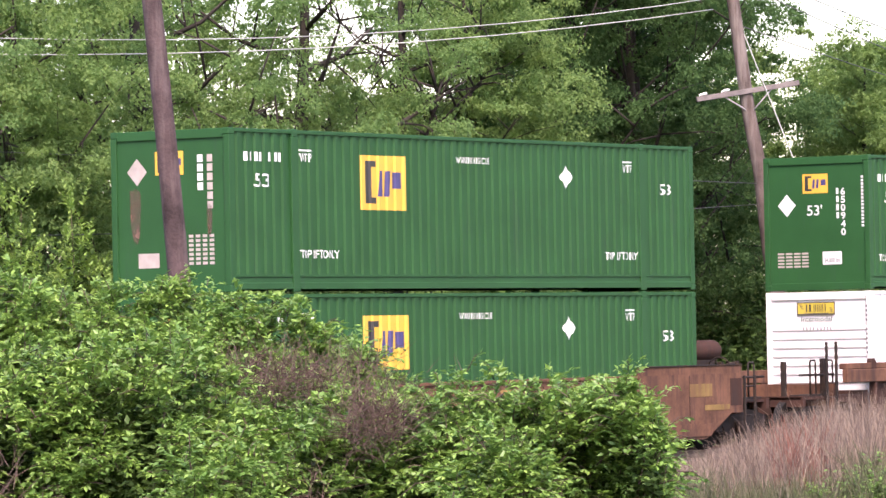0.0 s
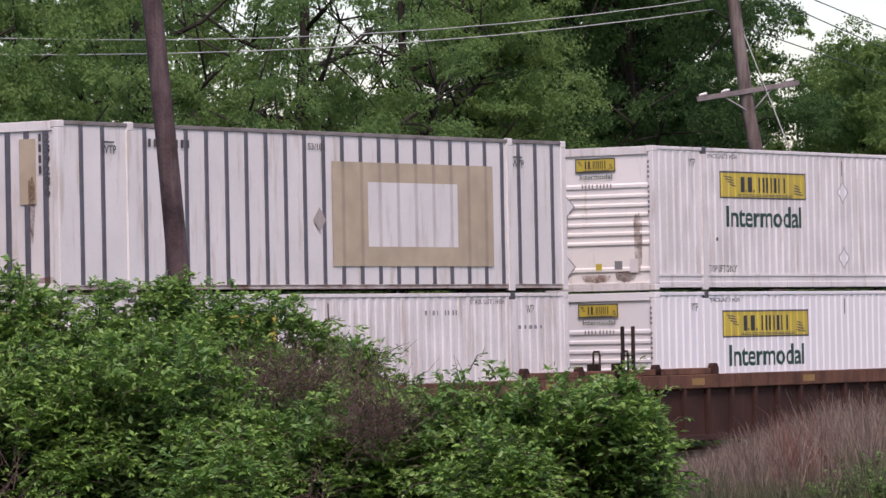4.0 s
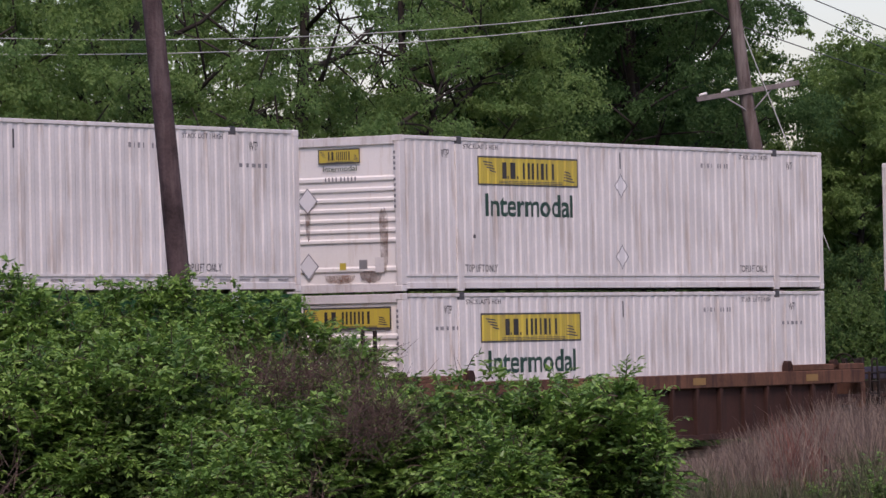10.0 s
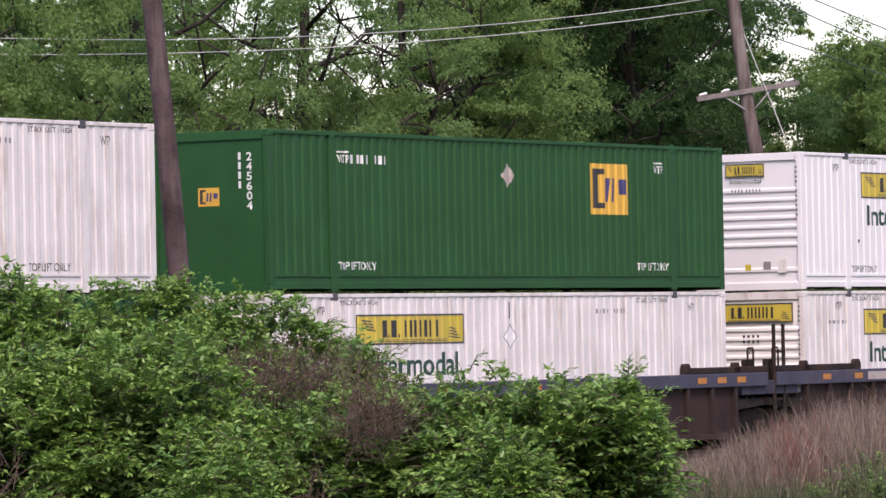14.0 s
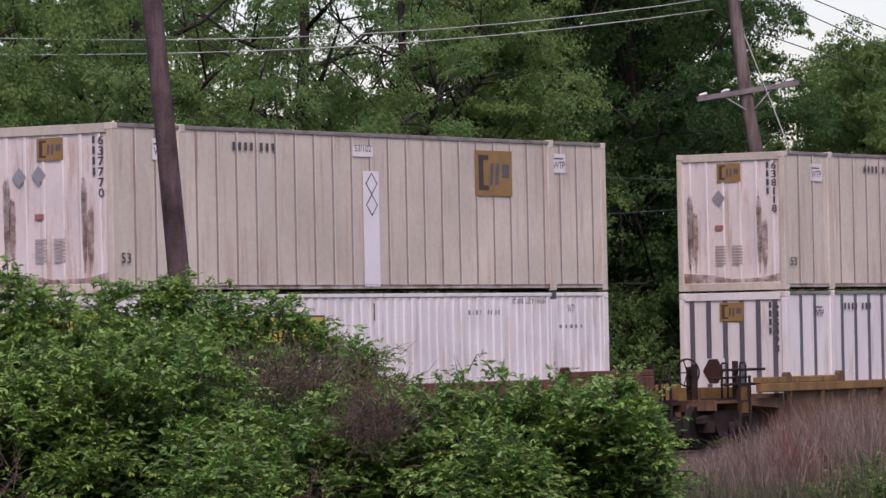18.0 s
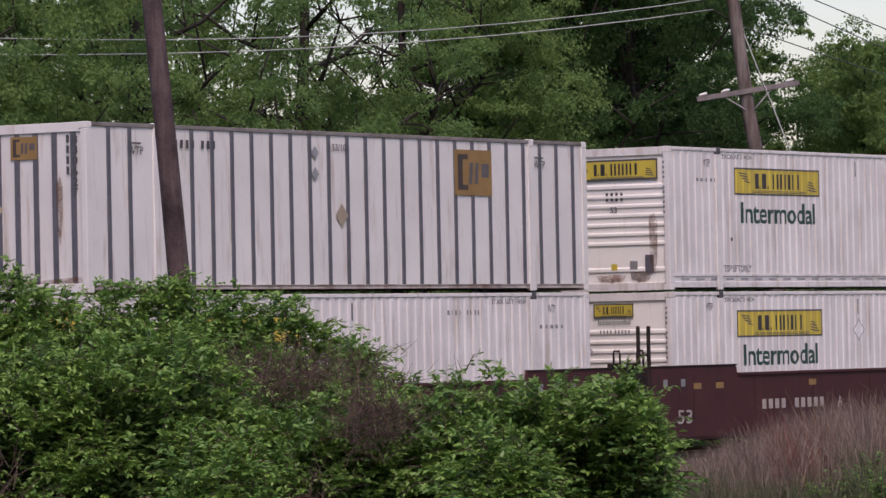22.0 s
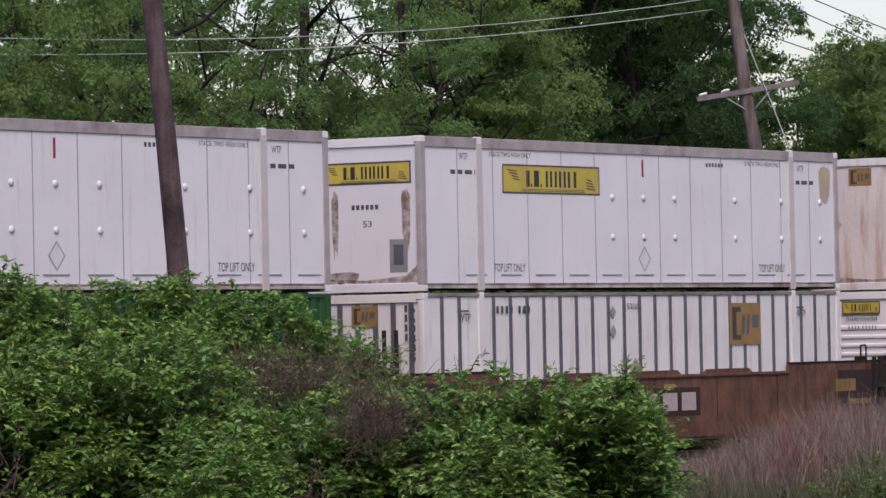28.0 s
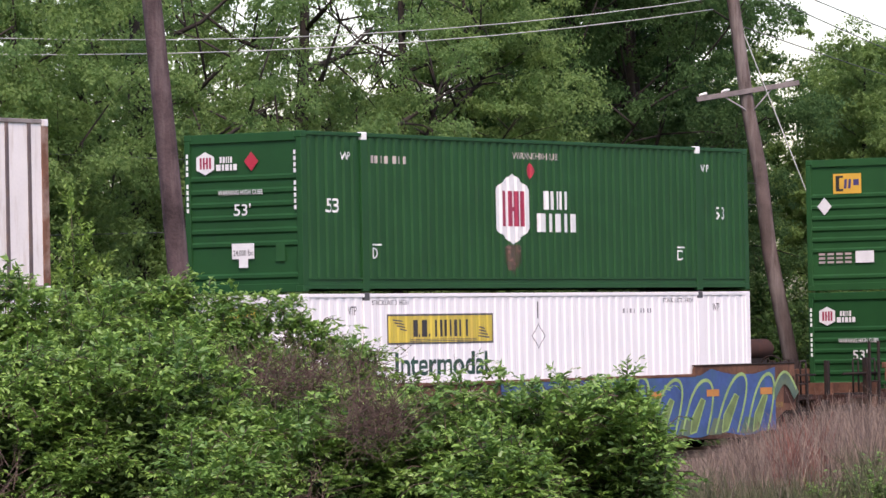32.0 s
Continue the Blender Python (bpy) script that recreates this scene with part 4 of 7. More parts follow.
def container(style, label):
    st = STYLE[style]
    mat, mk = M[st["mat"]], st["mat"]
    root = tagged(new("shipping_container"), label, "container", st["group"])
    rail, top = st["rail"], st["top"]
    post = 0.17
    metal = M["taupe_rail"] if st["wall"] == "plates" else mat
    # frame
    for sx in (-1, 1):
        for sy in (-1, 1):
            me = kept(("corner_post", mk, style if style in ("smooth_white", "white_posts_rusty") else ""), lambda: slab("corner_post", M[st.get("corner", "")] if "corner" in st else metal, -post / 2, post / 2, -0.06, 0.06, 0.12, TALL - 0.12))
            hang("corner_post", me, root, at=pose(sx * (HALF - post / 2), sy * (SIDE - 0.06), 0))
    for sx in (-1, 1):
        for sy in (-1, 1):
            for z in (0.06, TALL - 0.06):
                me = kept(("casting", mk), lambda: slab("corner_casting", mat, -0.09, 0.09, -0.08, 0.08, -0.06, 0.06, r=0.012))
                hang("corner_casting", me, root, at=pose(sx * (HALF - 0.085), sy * (SIDE - 0.078), z))
    for sx in (-1, 1):
        for sy in (-1, 1):
            me = kept(("lift_post", mk, "corner" in st, style == "white_posts_plain"), lambda: slab("lift_post", M["dirty_rail"] if "corner" in st else M["faint_post"] if st["wall"] == "plates" else M["tan_patch"] if style == "white_posts_plain" else mat, -0.11, 0.11, -0.035, 0.035, 0.0, TALL - 0.13))
            hang("lift_post", me, root, at=pose(sx * 6.05, sy * (SIDE - 0.033), 0))
            me = kept(("lift_casting", style), lambda: slab("lift_casting", M["porcelain"] if style == "hub_green" else M["letter_dark"] if "corr" in style else mat, -0.09, 0.09, -0.05, 0.05, -0.075, 0.075, r=0.012))
            hang("lift_casting", me, root, at=pose(sx * 6.05, sy * (SIDE - 0.046), TALL - 0.06))
    # rails run between the posts
    spans = [(-HALF + post, -6.165), (-5.935, 5.935), (6.165, HALF - post)]
    for sy in (-1, 1):
        me = kept(("top_rail", mk, top), lambda: slab("top_rail", M["roof_grey"] if st["wall"] in ("posts", "seams") else M["taupe_rail"] if st["wall"] == "plates" else mat, -HALF + post, HALF - post, -0.03, 0.03, -top, 0.0))
        hang("top_rail", me, root, at=pose(0, sy * (SIDE - 0.03), TALL - 0.004))
        for i, (a, b) in enumerate(spans):
            def rail_mesh():
                bm = bmesh.new()
                zb, zr = 0.05, 0.05 + rail
                pr = [(0.03, zb), (-0.028, zb), (-0.028, zb + rail * 0.4), (-0.012, zb + rail * 0.45), (-0.012, zb + rail * 0.8), (-0.03, zb + rail * 0.84), (-0.03, zr), (0.03, zr)]
                va = [bm.verts.new((a, y, z)) for y, z in pr]
                vb = [bm.verts.new((b, y, z)) for y, z in pr]
                for q in range(len(pr)):
                    bm.faces.new((va[q], vb[q], vb[(q + 1) % len(pr)], va[(q + 1) % len(pr)]))
                bm.faces.new(va)
                bm.faces.new(vb[::-1])
                return mesh_of("bottom_rail", bm, mat if st["wall"] == "corr" else M["dirty_rail"])
            me = kept(("bottom_rail", mk, rail, i), rail_mesh)
            hang("bottom_rail", me, root, at=pose(0, sy * (SIDE - 0.032), 0, 0, 0, 0 if sy < 0 else 180) if i == 1 else pose(0, sy * (SIDE - 0.032), 0))
    # walls
    zb, zt = 0.05 + rail, TALL - top
    deep = DEEP if "green" in style else SHALLOW
    if st["wall"] == "corr":
        for i, (a, b) in enumerate(spans):
            hang("side_wall", kept(("corr", mk, rail, i), lambda: corrugated(mat, a, b, zb, zt, deep)), root, at=pose(0, -SIDE + 0.012, 0))
        hang("side_wall", kept(("corr", mk, rail, "far"), lambda: corrugated(mat, -HALF + post, HALF - post, zb, zt, deep, True)), root, at=pose(0, SIDE - 0.012, 0))
    else:
        for sy in (-1, 1):
            me = kept(("flat_wall", mk), lambda: slab("side_wall", mat, -HALF + post, HALF - post, -0.015, 0.015, zb, zt, r=0))
            hang("side_wall", me, root, at=pose(0, sy * (SIDE - 0.04), 0))
        if st["wall"] != "plates":
            wide = 0.085 if "corner" in st else 0.1 if st["wall"] == "posts" else 0.035
            dark = M["post_brown"] if "corner" in st else M["post_grey"] if st["wall"] == "posts" else M["seam_dark"]
            me = kept(("wall_post", style), lambda: slab("wall_post", dark, -wide / 2, wide / 2, -0.012, 0.012, zb, zt, r=0.004))
            for i in range(1, 27):
                x = -HALF + 0.05 + i * 0.6
                if min(abs(x - 6.05), abs(x + 6.05)) > 0.2 and abs(x) < HALF - 0.25:
                    hang("wall_post", me, root, at=pose(x, -SIDE + 0.016, 0))
                    if st["wall"] == "seams":
                        lip = kept(("seam_lip", style), lambda: slab("seam_lip", M["chalk_paint"], -0.018, 0.018, -0.008, 0.008, zb, zt, r=0.004))
                        hang("seam_lip", lip, root, at=pose(x + 0.038, -SIDE + 0.018, 0))
        else:
            me = kept(("seam", style), lambda: slab("seam", M["grey_metal"], -0.009, 0.009, -0.004, 0.004, zb, zt, r=0))
            slot = kept(("slot", style), lambda: slab("vent_slot", M["letter_grey"], -0.36, 0.36, -0.006, 0.006, -0.012, 0.012, r=0))
            for i in range(1, 13):
                x = -HALF + 0.04 + i * 1.24
                if min(abs(x - 6.05), abs(x + 6.05)) > 0.2:
                    hang("seam", me, root, at=pose(x, -SIDE + 0.023, 0))
                hang("vent_slot", slot, root, at=pose(x + 0.6, -SIDE + 0.021, 0.3))
    # ends
    for sx in (-1, 1):
        for z0, z1, nm in ((0.0, 0.16, "end_sill"), (TALL - 0.17, TALL - 0.006, "end_header")):
            me = kept((nm, mk), lambda: slab(nm, mat, -0.04, 0.04, -SIDE + 0.13, SIDE - 0.13, z0, z1))
            hang(nm, me, root, at=pose(sx * (HALF - 0.05), 0, 0))
    y1 = SIDE - 0.12
    if st["end"] == "ribs":
        ribs = RIBS_END if "corr" in style else RIBS_GREEN
        em = M["cream_paint"] if style == "white_corr" else mat
        hang("end_wall", kept(("rib_end", mk), lambda: ribbed_end(em, ribs, y1, 0.16, TALL - 0.17)), root, at=pose(-HALF + 0.02, 0, 0))
    else:
        hang("end_wall", kept(("flat_end", mk, style in ("beige_posts", "white_posts_rusty")), lambda: slab("end_wall", M["chalk_paint"] if style in ("beige_posts", "white_posts_rusty") else mat, 0, 0.03, -y1, y1, 0.16, TALL - 0.17, r=0)), root, at=pose(-HALF + 0.045, 0, 0))
        if st["end"] in ("posts", "seams"):
            wide = 0.11 if st["end"] == "posts" else 0.05
            me = kept(("end_post", style), lambda: slab("end_post", M["post_grey"] if st["end"] == "posts" else M["panel_white"], -0.012, 0.012, -wide / 2, wide / 2, 0.16, TALL - 0.17, r=0.004))
            for i in range(6):
                hang("end_post", me, root, at=pose(-HALF + 0.034, -1.0 + i * 0.4, 0))
        if st["end"] == "doors":
            me = kept(("door", mk), lambda: slab("door", mat, -0.02, 0.02, -0.58, 0.58, 0.2, TALL - 0.2, r=0.01))
            rod = kept("rod", lambda: mesh_of("lock_rod", tube_bm([(0, 0, 0.22), (0, 0, TALL - 0.22)], 0.02), M["post_grey"]))
            for sy in (-1, 1):
                d = hang("door", me, root, at=pose(-HALF + 0.04, sy * 0.59, 0))
                for k in (-0.35, 0.3):
                    hang("lock_rod", rod, d, at=pose(-0.04, k, 0))
    hang("end_wall", kept(("back_end", mk), lambda: slab("end_wall", mat, -0.03, 0.0, -y1, y1, 0.16, TALL - 0.17, r=0)), root, at=pose(HALF - 0.045, 0, 0))
    hang("roof", kept(("roof", mk), lambda: slab("roof", M["roof_grey"] if st["wall"] != "corr" else mat, -HALF + 0.09, HALF - 0.09, -SIDE + 0.06, SIDE - 0.06, TALL - 0.05, TALL - 0.02, r=0)), root)
    hang("floor", kept("cfloor", lambda: slab("floor", M["dark_gap"], -HALF + 0.09, HALF - 0.09, -SIDE + 0.08, SIDE - 0.08, 0.1, 0.2, r=0)), root)
    return root


def tube_bm(path, r, sides=8):
    bm = bmesh.new()
    tube(bm, path, r, sides)
    return bm


# ---- well wagons. Same axes, z from the ground; the container's middle is at x = 0
def wheel_mesh():
    bm = bmesh.new()
    for sy in (-1, 1):
        y = sy * 0.7475
        tube(bm, [(0, y - sy * 0.04, 0), (0, y - sy * 0.03, 0), (0, y - sy * 0.03, 0), (0, y + sy * 0.1, 0)], [0.30, 0.485, 0.457, 0.452], 28)
        tube(bm, [(0, y + sy * 0.1, 0), (0, y + sy * 0.135, 0)], [0.12, 0.1], 14)
    tube(bm, [(0, -0.98, 0), (0, 0.98, 0)], 0.085, 12)
    for f in bm.faces:
        far = [math.hypot(v.co.x, v.co.z) for v in f.verts]
        f.material_index = 1 if len(far) == 4 and min(far) > 0.44 else 0
    me = mesh_of("wheelset", bm, M["wheel_steel"])
    me.materials.append(M["tread_steel"])
    return me


def frame_mesh():
    """A cast truck side frame, seen from the side."""
    bm = bmesh.new()
    prism(bm, [(-1.15, 0.08), (-0.75, 0.12), (-0.5, -0.18), (0.5, -0.18), (0.75, 0.12), (1.15, 0.08), (1.15, 0.2), (0.72, 0.3), (0.42, 0.34), (-0.42, 0.34), (-0.72, 0.3), (-1.15, 0.2)], -0.09, 0.09)
    for x in (-0.89, 0.89):
        box(bm, x - 0.13, x + 0.13, -0.13, 0.11, -0.1, 0.14)
    for x in (-0.12, 0.0, 0.12):
        tube(bm, [(x, -0.13, -0.16), (x, -0.13, 0.1)], 0.055, 8)
    return mesh_of("side_frame", bm, M["iron"])


WHEELS = []


def bogie(car, x):
    """A two-axle truck under a wagon."""
    bg_ = hang("bogie", kept("bolster", lambda: slab("bolster", M["iron"], -0.2, 0.2, -1.0, 1.0, 0.02, 0.3)), car, at=pose(x, 0, RAIL + 0.457))
    for y in (-0.99, 0.99):
        hang("side_frame", kept("side_frame", frame_mesh), bg_, at=pose(0, y, 0))
    for dx in (-0.89, 0.89):
        WHEELS.append((hang("wheelset", kept("wheelset", wheel_mesh), bg_, "steel wheels with bright worn treads on one axle", at=pose(dx, 0, 0)), dx))
    return bg_


CARS = {
    "ribbed": dict(chord="rust_brown", sheet="rust_dark", label="rusty brown well wagon with ribbed sides carrying two containers"),
    "solid": dict(chord="rust_brown", sheet="rust_brown", label="rust brown well wagon with smooth plate sides carrying two containers"),
    "navy": dict(chord="navy", sheet="dark_sheet", label="dark blue well wagon with orange reflectors carrying two containers"),
    "ochre": dict(chord="ochre", sheet="ochre_rust", sill=1.72, low=1.54, label="rusty ochre yellow well wagon carrying two containers"),
    "maroon": dict(chord="maroon", sheet="maroon", label="dark maroon well wagon with plate sides carrying two containers"),
}
SILL = 1.955


def well_car(kind, left, right):
    """left, right: 'end' for a coupled end, 'joint' for a joint that shares its truck with the next unit."""
    st = CARS[kind]
    chord, sheet = M[st["chord"]], M[st["sheet"]]
    root = tagged(new("well_wagon"), st["label"], "rail wagon", "well wagons of the train")
    solid = kind in ("solid", "maroon")
    sill, low = st.get("sill", SILL), st.get("low", 1.67)
    Y = SIDE + 0.03
    for sy in (-1, 1):
        if solid:
            def side_mesh():
                bm = bmesh.new()
                prism(bm, [(-8.25, 0.64), (8.25, 0.64), (9.3, 1.15), (9.75, 1.15), (9.75, SILL), (-9.75, SILL), (-9.75, 1.15), (-9.3, 1.15)], -0.06, 0.0)
                prism(bm, [(-8.4, 0.7), (8.4, 0.7), (8.7, 0.95), (-8.7, 0.95)], -0.085, -0.06)
                return mesh_of("side_sheet", bm, sheet)
            hang("side_sheet", kept(("solid_side", kind), side_mesh), root, at=pose(0, -Y, 0) if sy < 0 else pose(0, Y, 0, 0, 0, 180))
            if sy < 0:
                weld = kept(("weld", kind), lambda: slab("weld_seam", M["rust_dark"], -0.012, 0.012, -0.006, 0.0, 0.97, SILL - 0.03, r=0))
                for x in (-7.4, -4.9, -2.4, 0.1, 2.6, 5.1, 7.6):
                    hang("weld_seam", weld, root, at=pose(x, -Y - 0.06, 0))
                hang("top_lip", kept(("top_lip", kind), lambda: slab("top_lip", sheet, -5.6, 5.6, -0.035, 0.03, -0.05, 0.012, r=0.008)), root, at=pose(0, -Y - 0.06, SILL))
                cap = kept("flange_cap", lambda: slab("flange_cap", M["iron"], -2.05, 2.05, -0.07, 0.02, 0.16, 0.19, r=0.006))
                for x in (-7.68, 7.68):
                    hang("flange_cap", cap, root, at=pose(x, -Y, SILL))
                if kind == "solid" and left == "joint":
                    tab = kept("loading_tab", tab_mesh)
                    for x in (-2.75, 0.2, 3.1):
                        hang("loading_tab", tab, root, at=pose(x, -Y - 0.03, SILL))
                if kind == "solid":
                    dark = kept("joint_panel", lambda: slab("joint_panel", M["dark_sheet"], -1.0, 1.0, -0.006, 0.0, 1.17, SILL - 0.01, r=0))
                    for x, sort in ((-8.72, left), (8.72, right)):
                        if sort == "joint":
                            hang("joint_panel", dark, root, at=pose(x, -Y - 0.061, 0))
            for sx in (-1, 1):
                me = kept(("raised_flange", kind, sx), lambda: raised(sheet, sx))
                hang("raised_flange", me, root, at=pose(0, -Y, 0) if sy < 0 else pose(0, Y + 0.0, 0, 0, 0, 180))
        else:
            hang("top_chord", kept(("chord", kind), lambda: slab("top_chord", chord, -9.5, 9.5, -0.14, 0.0, low, sill, r=0.015)), root, at=pose(0, -Y, 0) if sy < 0 else pose(0, Y, 0, 0, 0, 180))
            hang("side_sheet", kept(("sheet", kind), lambda: slab("side_sheet", sheet, -8.3, 8.3, -0.03, 0.0, 0.72, low + 0.01, r=0)), root, at=pose(0, -Y, 0) if sy < 0 else pose(0, Y, 0, 0, 0, 180))
            hang("bottom_sill", kept(("sill", kind), lambda: slab("bottom_sill", sheet, -8.3, 8.3, -0.12, 0.0, 0.62, 0.74, r=0.01)), root, at=pose(0, -Y, 0) if sy < 0 else pose(0, Y, 0, 0, 0, 180))
    if not solid:
        me = kept(("rib", kind), lambda: slab("rib", sheet, -0.05, 0.05, -0.1, 0.0, 0.74, low, r=0.008))
        ribs = 13 if kind == "ochre" else 18
        for i in range(ribs):
            hang("rib", me, root, at=pose(-8.2 + i * 16.4 / (ribs - 1), -Y - 0.03, 0))
    hang("well_floor", kept("wfloor", lambda: slab("well_floor", M["iron"], -8.3, 8.3, -SIDE, SIDE, 0.62, 0.725, r=0)), root)
    # ends
    for sx, sort in ((-1, left), (1, right)):
        reach = 11.1 if sort == "end" else 9.55
        def plat():
            bm = bmesh.new()
            box(bm, 8.3, 8.5, -SIDE, SIDE, 0.72, 1.5)
            box(bm, 8.5, reach, -0.45, 0.45, 1.05, 1.38)
            prism(bm, [(8.5, 1.42), (9.6, 1.42), (9.6, 1.28), (8.5, 1.2)], -SIDE, SIDE)
            if sort == "end":
                box(bm, 9.6, reach, -SIDE + 0.1, SIDE - 0.1, 1.34, 1.4)
                box(bm, reach - 0.12, reach, -SIDE + 0.05, SIDE - 0.05, 1.2, 1.42)
            # solid wagons: darker than their sides, shade at the end put into the colour
            return mesh_of("end_platform", bm, M["rust_dark"] if kind == "solid" else M["iron"] if kind == "navy" else sheet)
        hang("end_platform", kept(("plat", kind, sort), plat), root, at=pose(0, 0, 0, 0, 0, 0 if sx > 0 else 180))
        if sort == "end":
            def coup():
                bm = bmesh.new()
                box(bm, 11.1, 11.55, -0.08, 0.08, 1.0, 1.18)
                prism(bm, [(11.5, 0.94), (11.78, 0.94), (11.78, 1.22), (11.5, 1.22)], -0.15, 0.1)
                return mesh_of("coupler", bm, M["iron"])
            hang("coupler", kept("coupler", coup), root, at=pose(0, 0, 0, 0, 0, 0 if sx > 0 else 180))
            bogie(root, sx * 10.1)
        elif sx > 0:
            bogie(root, 9.7)
    return root


def tab_mesh():
    """A bent plate on the sill that guides a container into the well."""
    bm = bmesh.new()
    prism(bm, [(-1.0, 0.0), (-0.84, 0.1), (0.84, 0.1), (1.0, 0.0)], -0.03, 0.03)
    return mesh_of("loading_tab", bm, M["rust_brown"])


def raised(mat, sx):
    bm = bmesh.new()
    pts = [(5.6, SILL), (5.62, SILL + 0.13), (5.67, SILL + 0.16), (9.75, SILL + 0.16), (9.75, SILL)]
    prism(bm, pts if sx > 0 else [(-x, z) for x, z in pts][::-1], -0.05, 0.0)
    return mesh_of("raised_flange", bm, mat)


# the train, unit by unit: place along the track of the leading end of its containers at the start, wagon, ends, upper and lower container
TRAIN = [
    (-6.82, "solid", "end", "end", "emp_green", "emp_green"),
    (16.82, "ribbed", "end", "joint", "emp_green", "new_corr"),
    (36.24, "ribbed", "joint", "joint", "white_posts", "white_corr"),
    (55.71, "ribbed", "joint", "end", "white_corr", "new_corr"),
    (79.31, "ribbed", "end", "joint", "hub_green", "white_posts_plain"),
    (98.79, "ribbed", "joint", "joint", "white_corr", "hub_green"),
    (118.2, "ribbed", "joint", "end", "white_corr", "white_corr"),
    (141.92, "navy", "end", "joint", "white_corr", "green_doors"),
    (161.46, "navy", "joint", "joint", "emp_green", "white_corr"),
    (180.9, "navy", "joint", "end", "new_corr", "white_corr"),
    (204.48, "ribbed", "end", "end", "beige_posts", "white_corr"),
    (227.8, "ochre", "end", "end", "beige_posts", "white_posts"),
    (251.43, "maroon", "end", "joint", "white_posts", "white_corr"),
    (270.73, "maroon", "joint", "joint", "white_corr", "white_corr"),
    (290.04, "maroon", "joint", "end", "new_corr", "white_posts"),
    (313.67, "solid", "end", "joint", "smooth_white", "emp_green"),
    (332.84, "solid", "joint", "joint", "smooth_white", "white_posts"),
    (352.43, "solid", "joint", "end", "white_posts_rusty", "new_corr"),
    (375.97, "solid", "end", "end", "hub_green", "new_corr"),
    (399.29, "ribbed", "end", "end", "green_ribs", "hub_green"),
]
# how far the train has gone: 11.94 m a second, with the small unevenness of its run
UNEVEN = {1: -0.05, 2: 0.03, 6: 0.06, 7: -0.04, 8: -0.16, 9: 0.33, 10: -0.14, 11: -0.24, 12: 0.12, 22: -0.04, 23: -0.04, 24: -0.04}
RUN = [(t, 12.04316 * t - 0.015965 * t ** 2 + 0.000765526 * t ** 3 - 0.00001292484 * t ** 4 - UNEVEN.get(t, 0.0)) for t in range(0, 33)]
MOVING = []


# ---- writing, badges and signs on the containers
def breaks(x0, x1):
    out_ = []
    i = math.floor((x0 + HALF) / PITCH)
    while i * PITCH - HALF < x1:
        out_ += [i * PITCH - HALF + a for a, _ in FOLD[:-1] if x0 < i * PITCH - HALF + a < x1]
        i += 1
    return out_


def letters(text, x0, x1, z0, z1, bold=0.008):
    """A flat bmesh of lettering in the x-z plane that fills the box."""
    cu = bpy.data.curves.new("lettering", "FONT")
    cu.body, cu.offset, cu.resolution_u = text, bold, 3
    ob = bpy.data.objects.new("lettering", cu)
    me = bpy.data.meshes.new_from_object(ob)
    bm = bmesh.new()
    bm.from_mesh(me)
    bpy.data.objects.remove(ob)
    bpy.data.curves.remove(cu)
    bpy.data.meshes.remove(me)
    xs, ys = [v.co.x for v in bm.verts], [v.co.y for v in bm.verts]
    ax, bx, ay, by = min(xs), max(xs), min(ys), max(ys)
    for v in bm.verts:
        v.co = Vector((x0 + (v.co.x - ax) / (bx - ax) * (x1 - x0), 0, z0 + (v.co.y - ay) / (by - ay) * (z1 - z0)))
    return bm


def column(text, x0, x1, z0, z1):
    """Characters one under the other."""
    bm = bmesh.new()
    h = (z1 - z0) / len(text)
    for i, ch in enumerate(text):
        top = z1 - i * h
        one = letters(ch, x0 + (0.3 * (x1 - x0) if ch == "1" else 0), x1 - (0.3 * (x1 - x0) if ch == "1" else 0), top - h * 0.86, top, 0.02)
        tmp = bpy.data.meshes.new("tmp")
        one.to_mesh(tmp)
        one.free()
        bm.from_mesh(tmp)
        bpy.data.meshes.remove(tmp)
    return bm


def shapes(*polys):
    bm = bmesh.new()
    for k, p in enumerate(polys):
        bm.faces.new([bm.verts.new((x, -0.0015 * 0, z)) for x, z in p])
    return bm


def rect(x0, x1, z0, z1):
    return [(x0, z0), (x1, z0), (x1, z1), (x0, z1)]


def diamond(x, z, w, h):
    return [(x - w, z), (x, z - h), (x + w, z), (x, z + h)]


def hexagon(x, z, w, h):
    return [(x - w, z - h * 0.55), (x, z - h), (x + w, z - h * 0.55), (x + w, z + h * 0.55), (x, z + h), (x - w, z + h * 0.55)]


def bar_row(x0, x1, z0, z1, widths):
    """A row of upright blocks and gaps in place of a word."""
    total = sum(widths)
    x, polys = x0, []
    for i, w in enumerate(widths):
        d = w / total * (x1 - x0)
        if i % 2 == 0:
            polys.append(rect(x, x + d, z0, z1))
        x += d
    return polys


